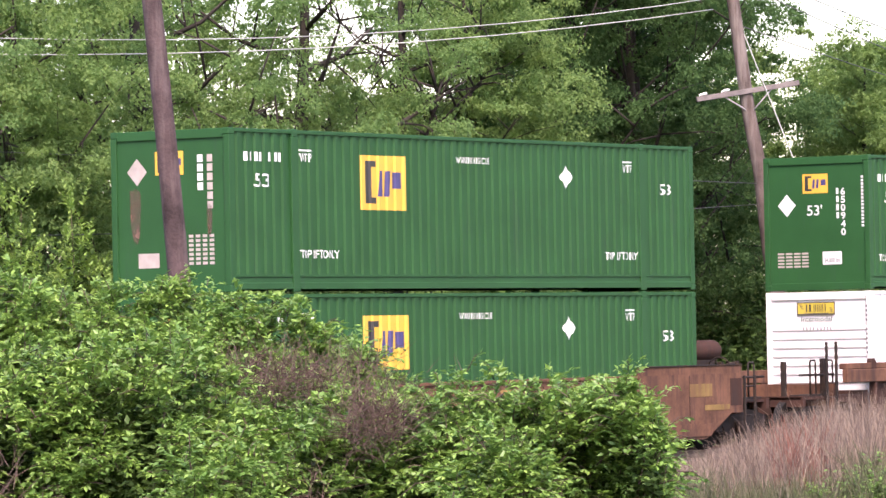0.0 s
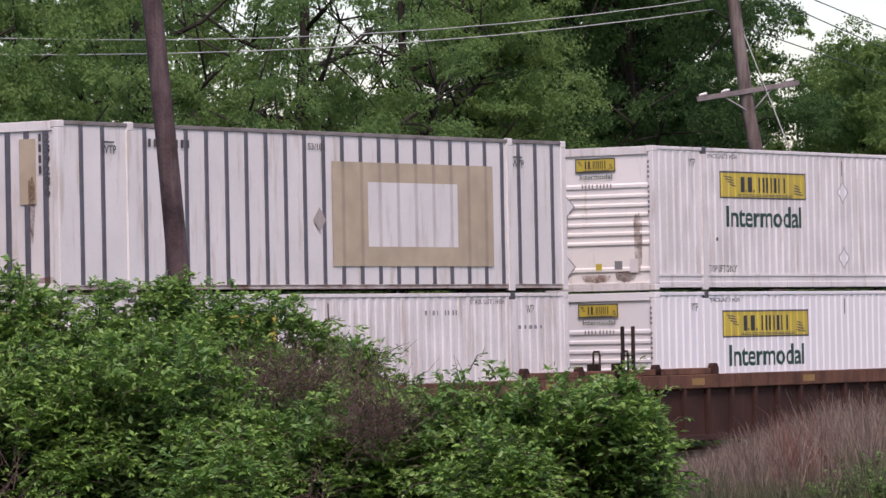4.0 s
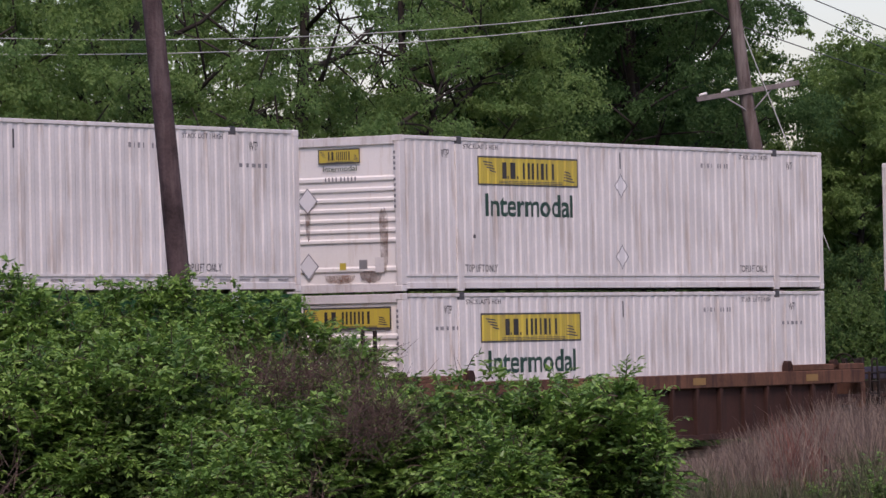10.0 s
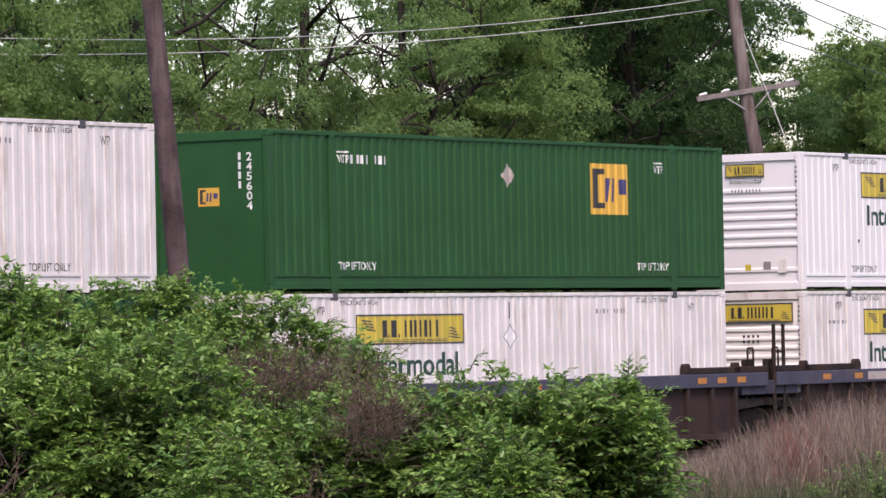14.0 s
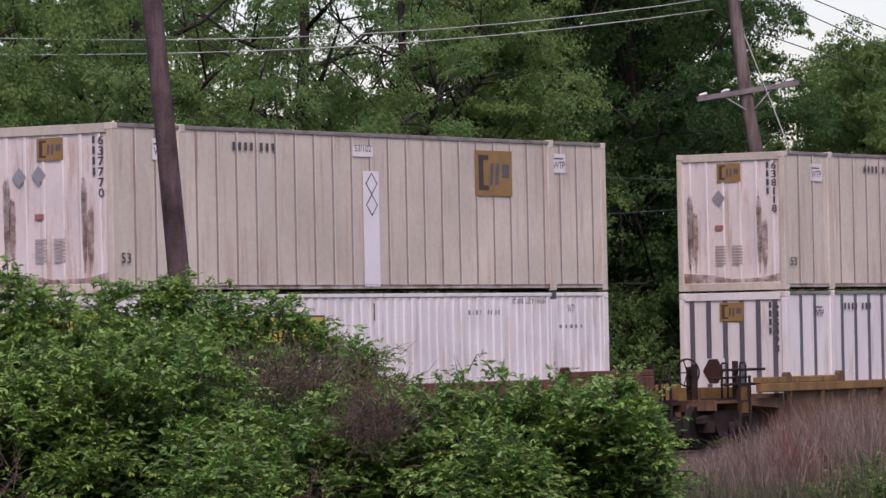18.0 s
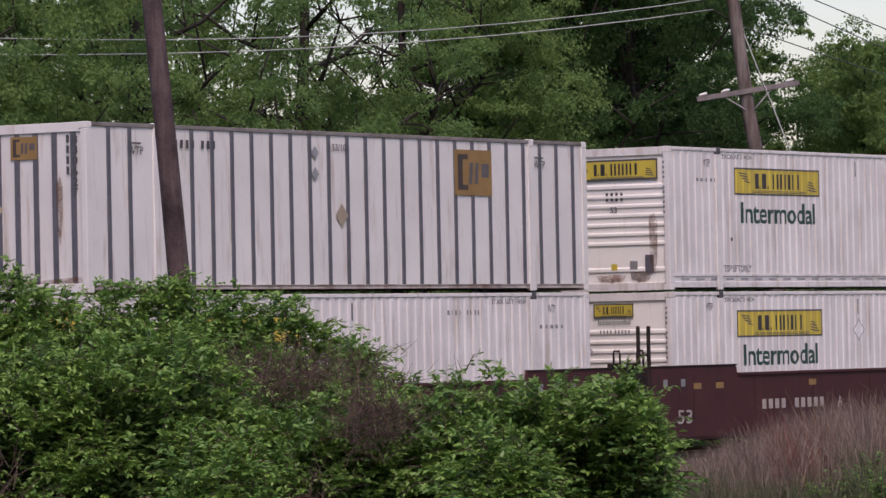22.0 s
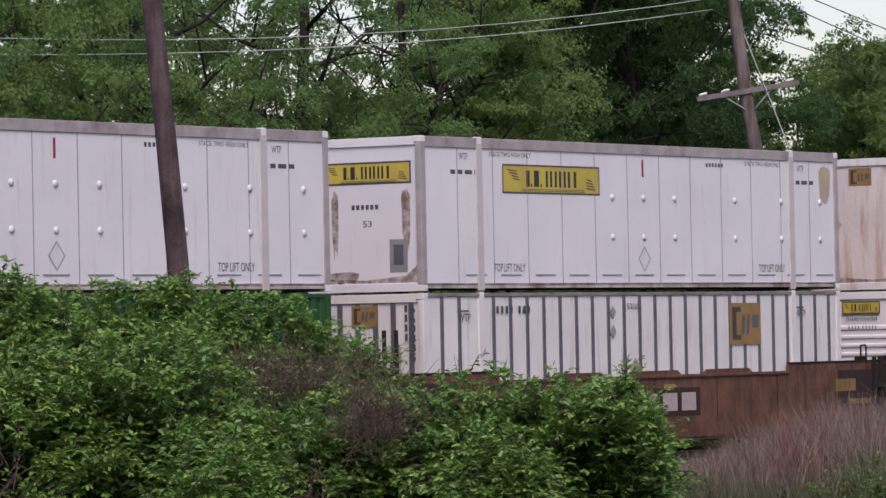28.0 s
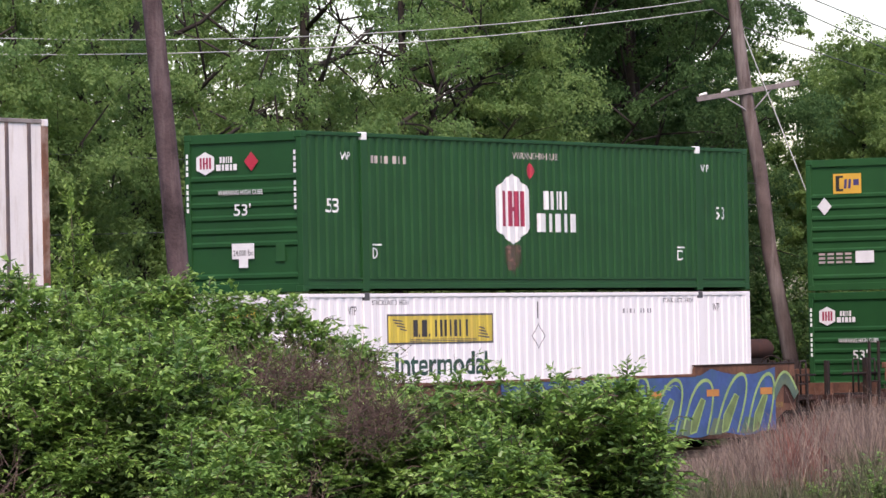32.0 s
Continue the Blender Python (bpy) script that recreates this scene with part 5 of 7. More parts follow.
def on_side(root, style, name, key, make, mat, lift=0.003, label=""):
    """A mark on the near side; it follows the folds of a corrugated wall. Its x counts from the leading end."""
    corr = STYLE[style]["wall"] == "corr"
    deep = DEEP if "green" in style else SHALLOW

    def build():
        bm = make()
        bmesh.ops.translate(bm, verts=bm.verts, vec=(-HALF, 0, 0))
        if corr:
            xs = [v.co.x for v in bm.verts]
            for b in breaks(min(xs), max(xs)):
                bmesh.ops.bisect_plane(bm, geom=bm.verts[:] + bm.edges[:] + bm.faces[:], plane_co=(b, 0, 0), plane_no=(1, 0, 0), dist=1e-5)
            for v in bm.verts:
                v.co.y = -SIDE + 0.012 + fold_depth(v.co.x, deep) - lift
        else:
            for v in bm.verts:
                v.co.y = -SIDE + (0.004 if STYLE[style]["wall"] != "plates" else 0.025) - lift
        for f in bm.faces:
            f.normal_update()
            if f.normal.y > 0:
                f.normal_flip()
        return mesh_of(name, bm, M[mat])
    ob = hang(name, kept((name, corr and deep, STYLE[style]["wall"], key, mat, lift), build), root, label)
    return tagged(ob, kind="stuff") if name == "text_bars" else ob


def on_end(root, style, name, key, make, mat, lift=0.003, label=""):
    """A mark on the leading end; its x counts from the far edge to the near one."""
    e = STYLE[style]["end"]
    at_x = -HALF + {"ribs": 0.02, "plain": 0.045, "smooth": 0.045, "doors": 0.02, "posts": 0.022, "seams": 0.022}[e]

    def build():
        bm = make()
        for v in bm.verts:
            v.co = Vector((at_x - lift, SIDE - v.co.x, v.co.z))
        for f in bm.faces:
            f.normal_update()
            if f.normal.x > 0:
                f.normal_flip()
        return mesh_of(name, bm, M[mat])
    ob = hang(name, kept((name, "end", e, key, mat, lift), build), root, label)
    return tagged(ob, kind="stuff") if name in ("text_bars", "warning_bars") else ob


def note_side(root, style, text, x0, x1, z0, z1, mat, bold=0.008):
    on_side(root, style, "lettering", (text, x0, x1, z0, z1), lambda: letters(text, x0, x1, z0, z1, bold), mat)


def note_end(root, style, text, x0, x1, z0, z1, mat):
    on_end(root, style, "lettering", (text, x0, x1, z0, z1), lambda: letters(text, x0, x1, z0, z1), mat)


def code_side(root, style, x0, x1, z, h, mat):
    w = [1, 1, 1, 1, 1, 1, 1, 2.5, 1, 1, 1, 1, 1]
    each(on_side, root, style, "number_bar", (x0, x1, z, h), bar_row(x0, x1, z, z + h, w), mat, 0.003)


# the three badges, as plain shapes in their colours
def each(put, root, style, name, key, polys, mat, lift):
    for i, poly in enumerate(polys):
        put(root, style, name, (key, i), lambda: shapes(poly), mat, lift)


def square_badge(put, root, style, x0, x1, z0, z1, faded=False):
    w, h = x1 - x0, z1 - z0
    k = ("square", x0, z0, w)
    put(root, style, "badge", k, lambda: shapes(rect(x0, x1, z0, z1)), "faded_amber" if faded else "amber_film", 0.004, "amber square badge")
    each(put, root, style, "badge_block", k, [rect(x0 + 0.09 * w, x0 + 0.22 * w, z0 + 0.12 * h, z0 + 0.9 * h), rect(x0 + 0.22 * w, x0 + 0.36 * w, z0 + 0.79 * h, z0 + 0.9 * h), rect(x0 + 0.22 * w, x0 + 0.36 * w, z0 + 0.12 * h, z0 + 0.23 * h)], "brown_film" if faded else "black_film", 0.006)
    each(put, root, style, "badge_stripe", k, [[(x0 + (0.38 + 0.15 * i) * w, z0 + 0.25 * h), (x0 + (0.47 + 0.15 * i) * w, z0 + 0.25 * h), (x0 + (0.5 + 0.15 * i) * w, z0 + 0.72 * h), (x0 + (0.41 + 0.15 * i) * w, z0 + 0.72 * h)] for i in range(2)] + [rect(x0 + 0.72 * w, x0 + 0.92 * w, z0 + 0.4 * h, z0 + 0.7 * h)], "grey_film" if faded else "blue_film", 0.006)


def long_badge(put, root, style, x0, x1, z0, z1):
    w, h = x1 - x0, z1 - z0
    k = ("long", x0, z0, w)
    e = min(0.035, h * 0.09)
    put(root, style, "badge", k, lambda: shapes(rect(x0, x1, z0, z1)), "yellow_film", 0.004, "yellow oblong badge with dark blocks")
    put(root, style, "badge_border", k, lambda: shapes(rect(x0, x1, z0, z0 + e), rect(x0, x1, z1 - e, z1), rect(x0, x0 + e, z0 + e, z1 - e), rect(x1 - e, x1, z0 + e, z1 - e)), "letter_dark", 0.006)
    upright = lambda u, v, lo=0.24, hi=0.8: rect(x0 + u * w, x0 + v * w, z0 + lo * h, z0 + hi * h)
    blocks = [upright(0.24, 0.275), upright(0.288, 0.302, 0.24, 0.34), upright(0.32, 0.37), upright(0.384, 0.398, 0.24, 0.34)]
    blocks += [upright(u + 0.044 * i, u + 0.022 + 0.044 * i) for u in (0.44, 0.532, 0.624) for i in range(2)] + [upright(0.728, 0.756)]
    each(put, root, style, "badge_block", k, blocks, "black_film", 0.006)
    lines = [rect(x0 + 0.2 * w, x0 + 0.84 * w, z0 + 0.09 * h, z0 + 0.115 * h), rect(x0 + 0.2 * w, x0 + 0.84 * w, z0 + 0.145 * h, z0 + 0.165 * h)]
    for i in range(4):
        a, b = x0 + (0.045 + 0.022 * i) * w, z1 - (0.16 + 0.1 * i) * h
        lines.append([(a, b), (a, b - 0.05 * h), (a + 0.1 * w - 0.012 * i * w, b - 0.1 * h), (a + 0.1 * w - 0.012 * i * w, b - 0.06 * h)])
        a, b = x1 - (0.045 + 0.012 * i) * w, z0 + (0.16 + 0.1 * i) * h
        lines.append([(a, b), (a - 0.1 * w + 0.014 * i * w, b + 0.06 * h), (a - 0.1 * w + 0.014 * i * w, b + 0.1 * h), (a, b + 0.05 * h)])
    each(put, root, style, "badge_scroll", k, lines, "letter_dark", 0.006)


def hex_badge(put, root, style, x, z, w, h, tx0, tx1, tz0, tz1):
    k = ("hex", x, z, w)
    put(root, style, "badge", k, lambda: shapes(hexagon(x, z, w, h)), "white_film", 0.004, "white six-sided badge")
    each(put, root, style, "badge_block", k, [rect(x - 0.62 * w, x - 0.38 * w, z - 0.48 * h, z + 0.5 * h), rect(x - 0.26 * w, x - 0.04 * w, z - 0.48 * h, z + 0.5 * h), rect(x + 0.1 * w, x + 0.32 * w, z - 0.48 * h, z + 0.5 * h), rect(x + 0.42 * w, x + 0.66 * w, z - 0.48 * h, z + 0.5 * h), rect(x - 0.04 * w, x + 0.1 * w, z - 0.06 * h, z + 0.06 * h)], "maroon_film", 0.006)
    m = (tz0 + tz1) / 2
    tw = tx1 - tx0
    each(put, root, style, "word_bar", k, bar_row(tx0 + 0.18 * tw, tx0 + 0.78 * tw, m + 0.05 * (tz1 - tz0), tz1, [2, 1, 2, 1, 1, 1, 1, 1, 2]) + bar_row(tx0, tx1, tz0, m - 0.05 * (tz1 - tz0), [4, 1, 2, 1, 3, 1, 2, 1, 3]), "white_film", 0.004)


# ---- the sets of marks
def placard(put, root, style, x, z, r=0.2, mat="white_film"):
    put(root, style, "placard", (x, z, r), lambda: shapes(diamond(x, z, r, r * 1.1)), mat, 0.004, "diamond-shaped placard")


def streak(put, root, style, x, z0, z1, w, mat="stain_film"):
    def make():
        # a run of rust: upright, wispy at the foot, its upper edge uneven
        r = random.Random(int(x * 100 + z0 * 10))
        bm, prev, n = bmesh.new(), None, 10
        for j in range(n + 1):
            u = 2.0 * j / n - 1.0
            top = z1 - r.uniform(0.0, 0.08) * (z1 - z0) - 0.1 * u * u * (z1 - z0)
            end = top - (top - z0) * r.uniform(0.78, 1.0) * (1.0 - 0.35 * u * u)
            cur = [bm.verts.new((x + 0.5 * w * u * k, 0, z)) for k, z in ((1.0, top), (0.95, (top + end) / 2), (0.85, end))]
            if prev:
                for k in range(2):
                    bm.faces.new((prev[k], prev[k + 1], cur[k + 1], cur[k]))
            prev = cur
        return bm
    put(root, style, "rust_streak", (x, z0, z1, w), make, mat, 0.0035, "brown rust streak")


def dress_square_green(c, style, logo, dia, d_marks=False, digits="", small_end=False):
    if logo < 9:
        code_side(c, style, 0.5, 1.64, 2.32, 0.16, "white_film")
        note_side(c, style, "53", 0.8, 1.25, 1.86, 2.1, "white_film")
        note_side(c, style, "53", 14.85, 15.3, 1.9, 2.12, "white_film")
        note_side(c, style, "WARNING HIGH CUBE", 7.4, 8.55, 2.4, 2.52, "white_film")
    else:
        right = STYLE[style]["end"] == "doors"
        code_side(c, style, 14.55 if right else 2.65, 15.7 if right else 3.8, 2.33, 0.16, "white_film")
        if right:
            note_side(c, style, "53", 14.97, 15.32, 1.41, 1.65, "white_film")
            note_side(c, style, "53", 0.82, 1.2, 1.45, 1.68, "white_film")
            note_side(c, style, "WARNING HIGH CUBE", 7.28, 8.91, 2.52, 2.64, "white_film")
    for x in (2.2, 13.4):
        note_side(c, style, "WTP", x, x + 0.36, 2.33, 2.48, "white_film")
        on_side(c, style, "arrow_bar", x, lambda: shapes(rect(x, x + 0.36, 2.52, 2.55)), "white_film")
    for x in ((0.5, 14.5) if d_marks else (2.19, 12.74)):
        z = 0.39 if logo > 9 else 0.6
        note_side(c, style, "TOP LIFT ONLY", x, x + (0.85 if d_marks else 1.2), z, z + 0.15, "white_film")
    square_badge(on_side, c, style, logo, logo + 1.47, 1.49, 2.49)
    placard(on_side, c, style, dia, 2.2, 0.22, "faded_white" if logo > 9 else "white_film")
    if STYLE[style]["end"] == "doors":
        square_badge(on_end, c, style, 0.32, 0.9, 1.75, 2.2, True)
        placard(on_end, c, style, 2.16, 1.6, 0.16)
        note_end(c, style, "53", 0.34, 0.66, 1.08, 1.3, "white_film")
        each(on_end, c, style, "number_bar", "door", bar_row(1.46, 2.02, 2.1, 2.25, [1, .5, 1, .5, 1, .7, 1]) + bar_row(1.46, 2.1, 1.86, 2.01, [1, .5, 1, .5, 1, 1, 1, .5, 1, .5, 1]), "white_film", 0.004)
        each(on_end, c, style, "edge_mark", "door", [rect(0.3, 0.72, 2.6, 2.64), rect(1.9, 2.32, 2.6, 2.64), rect(2.36, 2.4, 2.2, 2.62)], "white_film", 0.004)
        return
    if STYLE[style]["end"] == "ribs":
        square_badge(on_end, c, style, 0.68, 1.38, 2.13, 2.57)
        placard(on_end, c, style, 0.45, 1.86, 0.18)
        on_end(c, style, "label_plate", "rib", lambda: shapes(rect(1.2, 1.66, 0.6, 0.86)), "white_film")
        each(on_end, c, style, "text_bar", "rib", [rect(0.28 + 0.22 * j, 0.44 + 0.22 * j, 0.6 + 0.09 * i, 0.65 + 0.09 * i) for i in range(3) for j in range(4)], "faded_white", 0.003)
        return
    if small_end:
        square_badge(on_end, c, style, 1.01, 1.48, 1.56, 1.89)
        on_end(c, style, "number", digits, lambda: column(digits, 2.08, 2.2, 1.45, 2.5), "white_film")
        each(on_end, c, style, "number_bar", "col8", [*[rect(1.9, 1.96, 2.5 - 0.17 * i - 0.13, 2.5 - 0.17 * i) for i in range(4)]], "white_film", 0.003)
    else:
        square_badge(on_end, c, style, 0.95, 1.57, 2.1, 2.52)
        placard(on_end, c, style, 0.55, 1.85 if digits else 2.17, 0.22, "white_film" if digits else "faded_white")
        if digits:
            note_end(c, style, "53'", 1.05, 1.42, 1.62, 1.85, "white_film")
            on_end(c, style, "number", digits, lambda: column(digits, 1.88, 1.99, 1.15, 2.2), "white_film")
            each(on_end, c, style, "number_bar", "colA", [*[rect(1.77, 1.83, 2.2 - 0.175 * i - 0.13, 2.2 - 0.175 * i) for i in range(4)]], "white_film", 0.003)
            on_end(c, style, "warning_bars", "w", lambda: shapes(*[rect(2.38, 2.44, 2.45 - 0.075 * i - 0.05, 2.45 - 0.075 * i) for i in range(15)]), "white_film")
            on_end(c, style, "label_plate", "l", lambda: shapes(rect(1.41, 1.88, 0.55, 0.83)), "white_film")
            on_end(c, style, "lettering", "24k", lambda: letters("24,000 lbs", 1.45, 1.84, 0.58, 0.69), "letter_dark", 0.006)
            on_end(c, style, "text_bars", "t", lambda: shapes(*[rect(0.3 + 0.2 * j, 0.42 + 0.2 * j + 0.04, 0.5 + 0.07 * i, 0.54 + 0.07 * i) for i in range(5) for j in range(4)]), "faded_white")
        else:
            for hx in (1.87, 2.08):
                each(on_end, c, style, "number_bar", hx, [*[rect(hx, hx + 0.12, 2.44 - 0.165 * i - 0.13, 2.44 - 0.165 * i) for i in range(4 if hx < 2 else 6)]], "white_film" if hx < 2 else "faded_white", 0.003)
            on_end(c, style, "label_plate", "l0", lambda: shapes(rect(0.55, 1.01, 0.46, 0.72)), "faded_white")
            on_end(c, style, "text_bars", "t0", lambda: shapes(*[rect(1.66 + 0.15 * j, 1.76 + 0.15 * j, 0.5 + 0.08 * i, 0.55 + 0.08 * i) for i in range(7) for j in range(4)]), "faded_white")
            streak(on_end, c, style, 0.5, 0.75, 1.95, 0.24)
            streak(on_end, c, style, 2.12, 0.9, 1.6, 0.12)


def dress_hex_green(c, style, red=False):
    code_side(c, style, 2.25, 3.41, 2.35, 0.14, "faded_white")
    for x in (0.8, 14.85):
        note_side(c, style, "53", x, x + 0.38, 1.43, 1.69, "white_film")
    for x in (1.3, 14.25):
        note_side(c, style, "WP", x, x + 0.32, 2.39, 2.54, "white_film")
    for x in (2.25, 13.3):
        note_side(c, style, "D", x, x + 0.22, 0.6, 0.8, "white_film")
        on_side(c, style, "arrow_bar", x, lambda: shapes(rect(x, x + 0.3, 0.84, 0.87)), "white_film")
    note_side(c, style, "WARNING HIGH CUBE", 7.16, 8.8, 2.52, 2.65, "faded_white")
    hex_badge(on_side, c, style, 7.1, 1.56, 0.62, 0.69, 7.99, 9.42, 1.13, 1.92)
    hex_badge(on_end, c, style, 0.46, 2.37, 0.2, 0.21, 0.7, 1.16, 2.23, 2.48)
    note_end(c, style, "WARNING HIGH CUBE", 0.73, 1.72, 1.78, 1.87, "white_film")
    note_end(c, style, "53'", 1.08, 1.45, 1.4, 1.62, "white_film")
    on_end(c, style, "label_plate", "h", lambda: shapes(rect(1.02, 1.51, 0.62, 0.9), rect(1.17, 1.37, 0.46, 0.62)), "white_film")
    on_end(c, style, "lettering", "h24", lambda: letters("24,000 lbs", 1.05, 1.48, 0.66, 0.78), "letter_dark", 0.006)
    on_end(c, style, "hatch", "h", lambda: shapes(rect(1.99, 2.19, 0.56, 0.89)), "green_paint", 0.005)
    for hx in (0.02, 2.4):
        each(on_end, c, style, "number_bar", ("hub", hx), [*[rect(hx + 0.02, hx + 0.07, 2.55 - 0.11 * i - 0.075, 2.55 - 0.11 * i) for i in range(10) if i != 4]], "white_film", 0.022)
    if red:
        placard(on_end, c, style, 1.48, 2.38, 0.16, "red_film")
        placard(on_side, c, style, 7.75, 2.3, 0.15, "red_film")
        streak(on_side, c, style, 7.1, 0.3, 0.9, 0.6, "stain_film")


def dress_yellow(c, style, old=False, placards=0, rust=False, z=0.0):
    long_badge(on_side, c, style, 2.7, 6.32, 1.95 + z, 2.51 + z)
    note_side(c, style, "Intermodal", 2.95, 6.1, 1.36 + z, 1.8 + z, "letter_green", 0.02)
    for x in (2.2, 12.6):
        note_side(c, style, "TOP LIFT ONLY", x, x + 1.14, 0.36, 0.5, "letter_dark")
    for x in (2.2, 12.66):
        note_side(c, style, "STACK LAST 3 HIGH", x, x + 1.2, 2.68, 2.77, "letter_dark")
    for x in (1.42, 14.65):
        note_side(c, style, "WTP", x, x + 0.27, 2.5, 2.66, "letter_dark")
        if old:
            on_side(c, style, "text_bars", x, lambda: shapes(*bar_row(x - 0.3, x + 0.55, 2.2, 2.27, [1, 1, 1, 1, 1, 1, 1, 1, 1])), "letter_grey")
    each(on_side, c, style, "number_bar", "jb", [*bar_row(11.1, 12.2, 2.48, 2.57, [.6, 1, .6, 1, .6, 1, .6, 2.5, .6, 1, .6, 1, .6, 1, .6])], "letter_grey", 0.003)
    on_side(c, style, "reflector", "bar", lambda: shapes(rect(7.88, 7.95, 2.4, 2.72)), "letter_dark")
    on_side(c, style, "vent_plug", "dot", lambda: shapes(hexagon(2.53, 1.03, 0.04, 0.045)), "letter_dark")
    for i in range(2):
        if placards > i:
            zz = 2.06 - 1.4 * i
            on_side(c, style, "placard_frame", i, lambda: shapes(diamond(7.93, zz, 0.24, 0.26)), "grey_metal", 0.003)
            placard(on_side, c, style, 7.93, zz, 0.2, "clean_white")
    for i in range(26):
        on_side(c, style, "rail_slot", i, lambda: shapes(rect(0.45 + i * 0.6, 0.78 + i * 0.6, 0.2, 0.235)), "grey_metal", 0.014) if old else None
    if old:
        long_badge(on_end, c, style, 0.36, 2.33, 2.24, 2.66)
        each(on_end, c, style, "number_bar", "jbo", [*bar_row(1.1, 1.5, 1.93, 1.99, [1, 1, 1, 1, 1, 1, 1]), *bar_row(1.1, 1.5, 1.82, 1.88, [1, 1, 1, 1, 1, 1, 1])], "letter_dark", 0.003)
        note_end(c, style, "53", 1.2, 1.36, 1.58, 1.7, "letter_dark")
        on_end(c, style, "grey_plate", "g", lambda: shapes(rect(1.55, 1.76, 0.42, 0.62)), "grey_metal")
        on_end(c, style, "latch_box", "k", lambda: shapes(rect(2.0, 2.2, 0.36, 0.72)), "post_grey")
    else:
        long_badge(on_end, c, style, 0.76, 1.7, 2.4, 2.68)
        note_end(c, style, "Intermodal", 0.86, 1.62, 2.26, 2.36, "letter_green")
        each(on_end, c, style, "number_bar", "jbn", [*bar_row(0.9, 1.6, 2.07, 2.15, [.7, 1, .7, 1, .7, 1, .7, 1.6, .7, 1, .7, 1, .7, 1, .7, 1, .7])], "letter_grey", 0.003)
        on_end(c, style, "grey_plate", "g", lambda: shapes(rect(1.64, 1.82, 0.43, 0.6)), "grey_metal")
        on_end(c, style, "latch_box", "k", lambda: shapes(rect(2.0, 2.2, 0.36, 0.64)), "white_paint", 0.01)
        if placards:
            for zz in (1.72, 0.5):
                on_end(c, style, "placard_frame", zz, lambda: shapes(diamond(0.5, zz, 0.23, 0.25)), "grey_metal", 0.003)
                placard(on_end, c, style, 0.5, zz, 0.2, "clean_white")
    on_end(c, style, "yellow_plate", "y", lambda: shapes(rect(1.2, 1.34, 0.42, 0.55)), "yellow_film")
    each(on_end, c, style, "number_bar", "jbv", [*[rect(2.455, 2.5, 2.6 - 0.1 * i - 0.055, 2.6 - 0.1 * i) for i in range(11) if i != 4]], "letter_grey", 0.022)
    if rust:
        streak(on_end, c, style, 2.2, 0.17, 1.6, 0.2, "rust_wash")
        streak(on_end, c, style, 0.5, 0.9, 1.7, 0.12, "rust_wash")
        streak(on_end, c, style, 1.9, 0.15, 0.4, 0.5, "stain_film")
        streak(on_end, c, style, 1.2, 0.15, 0.34, 0.7, "rust_wash")


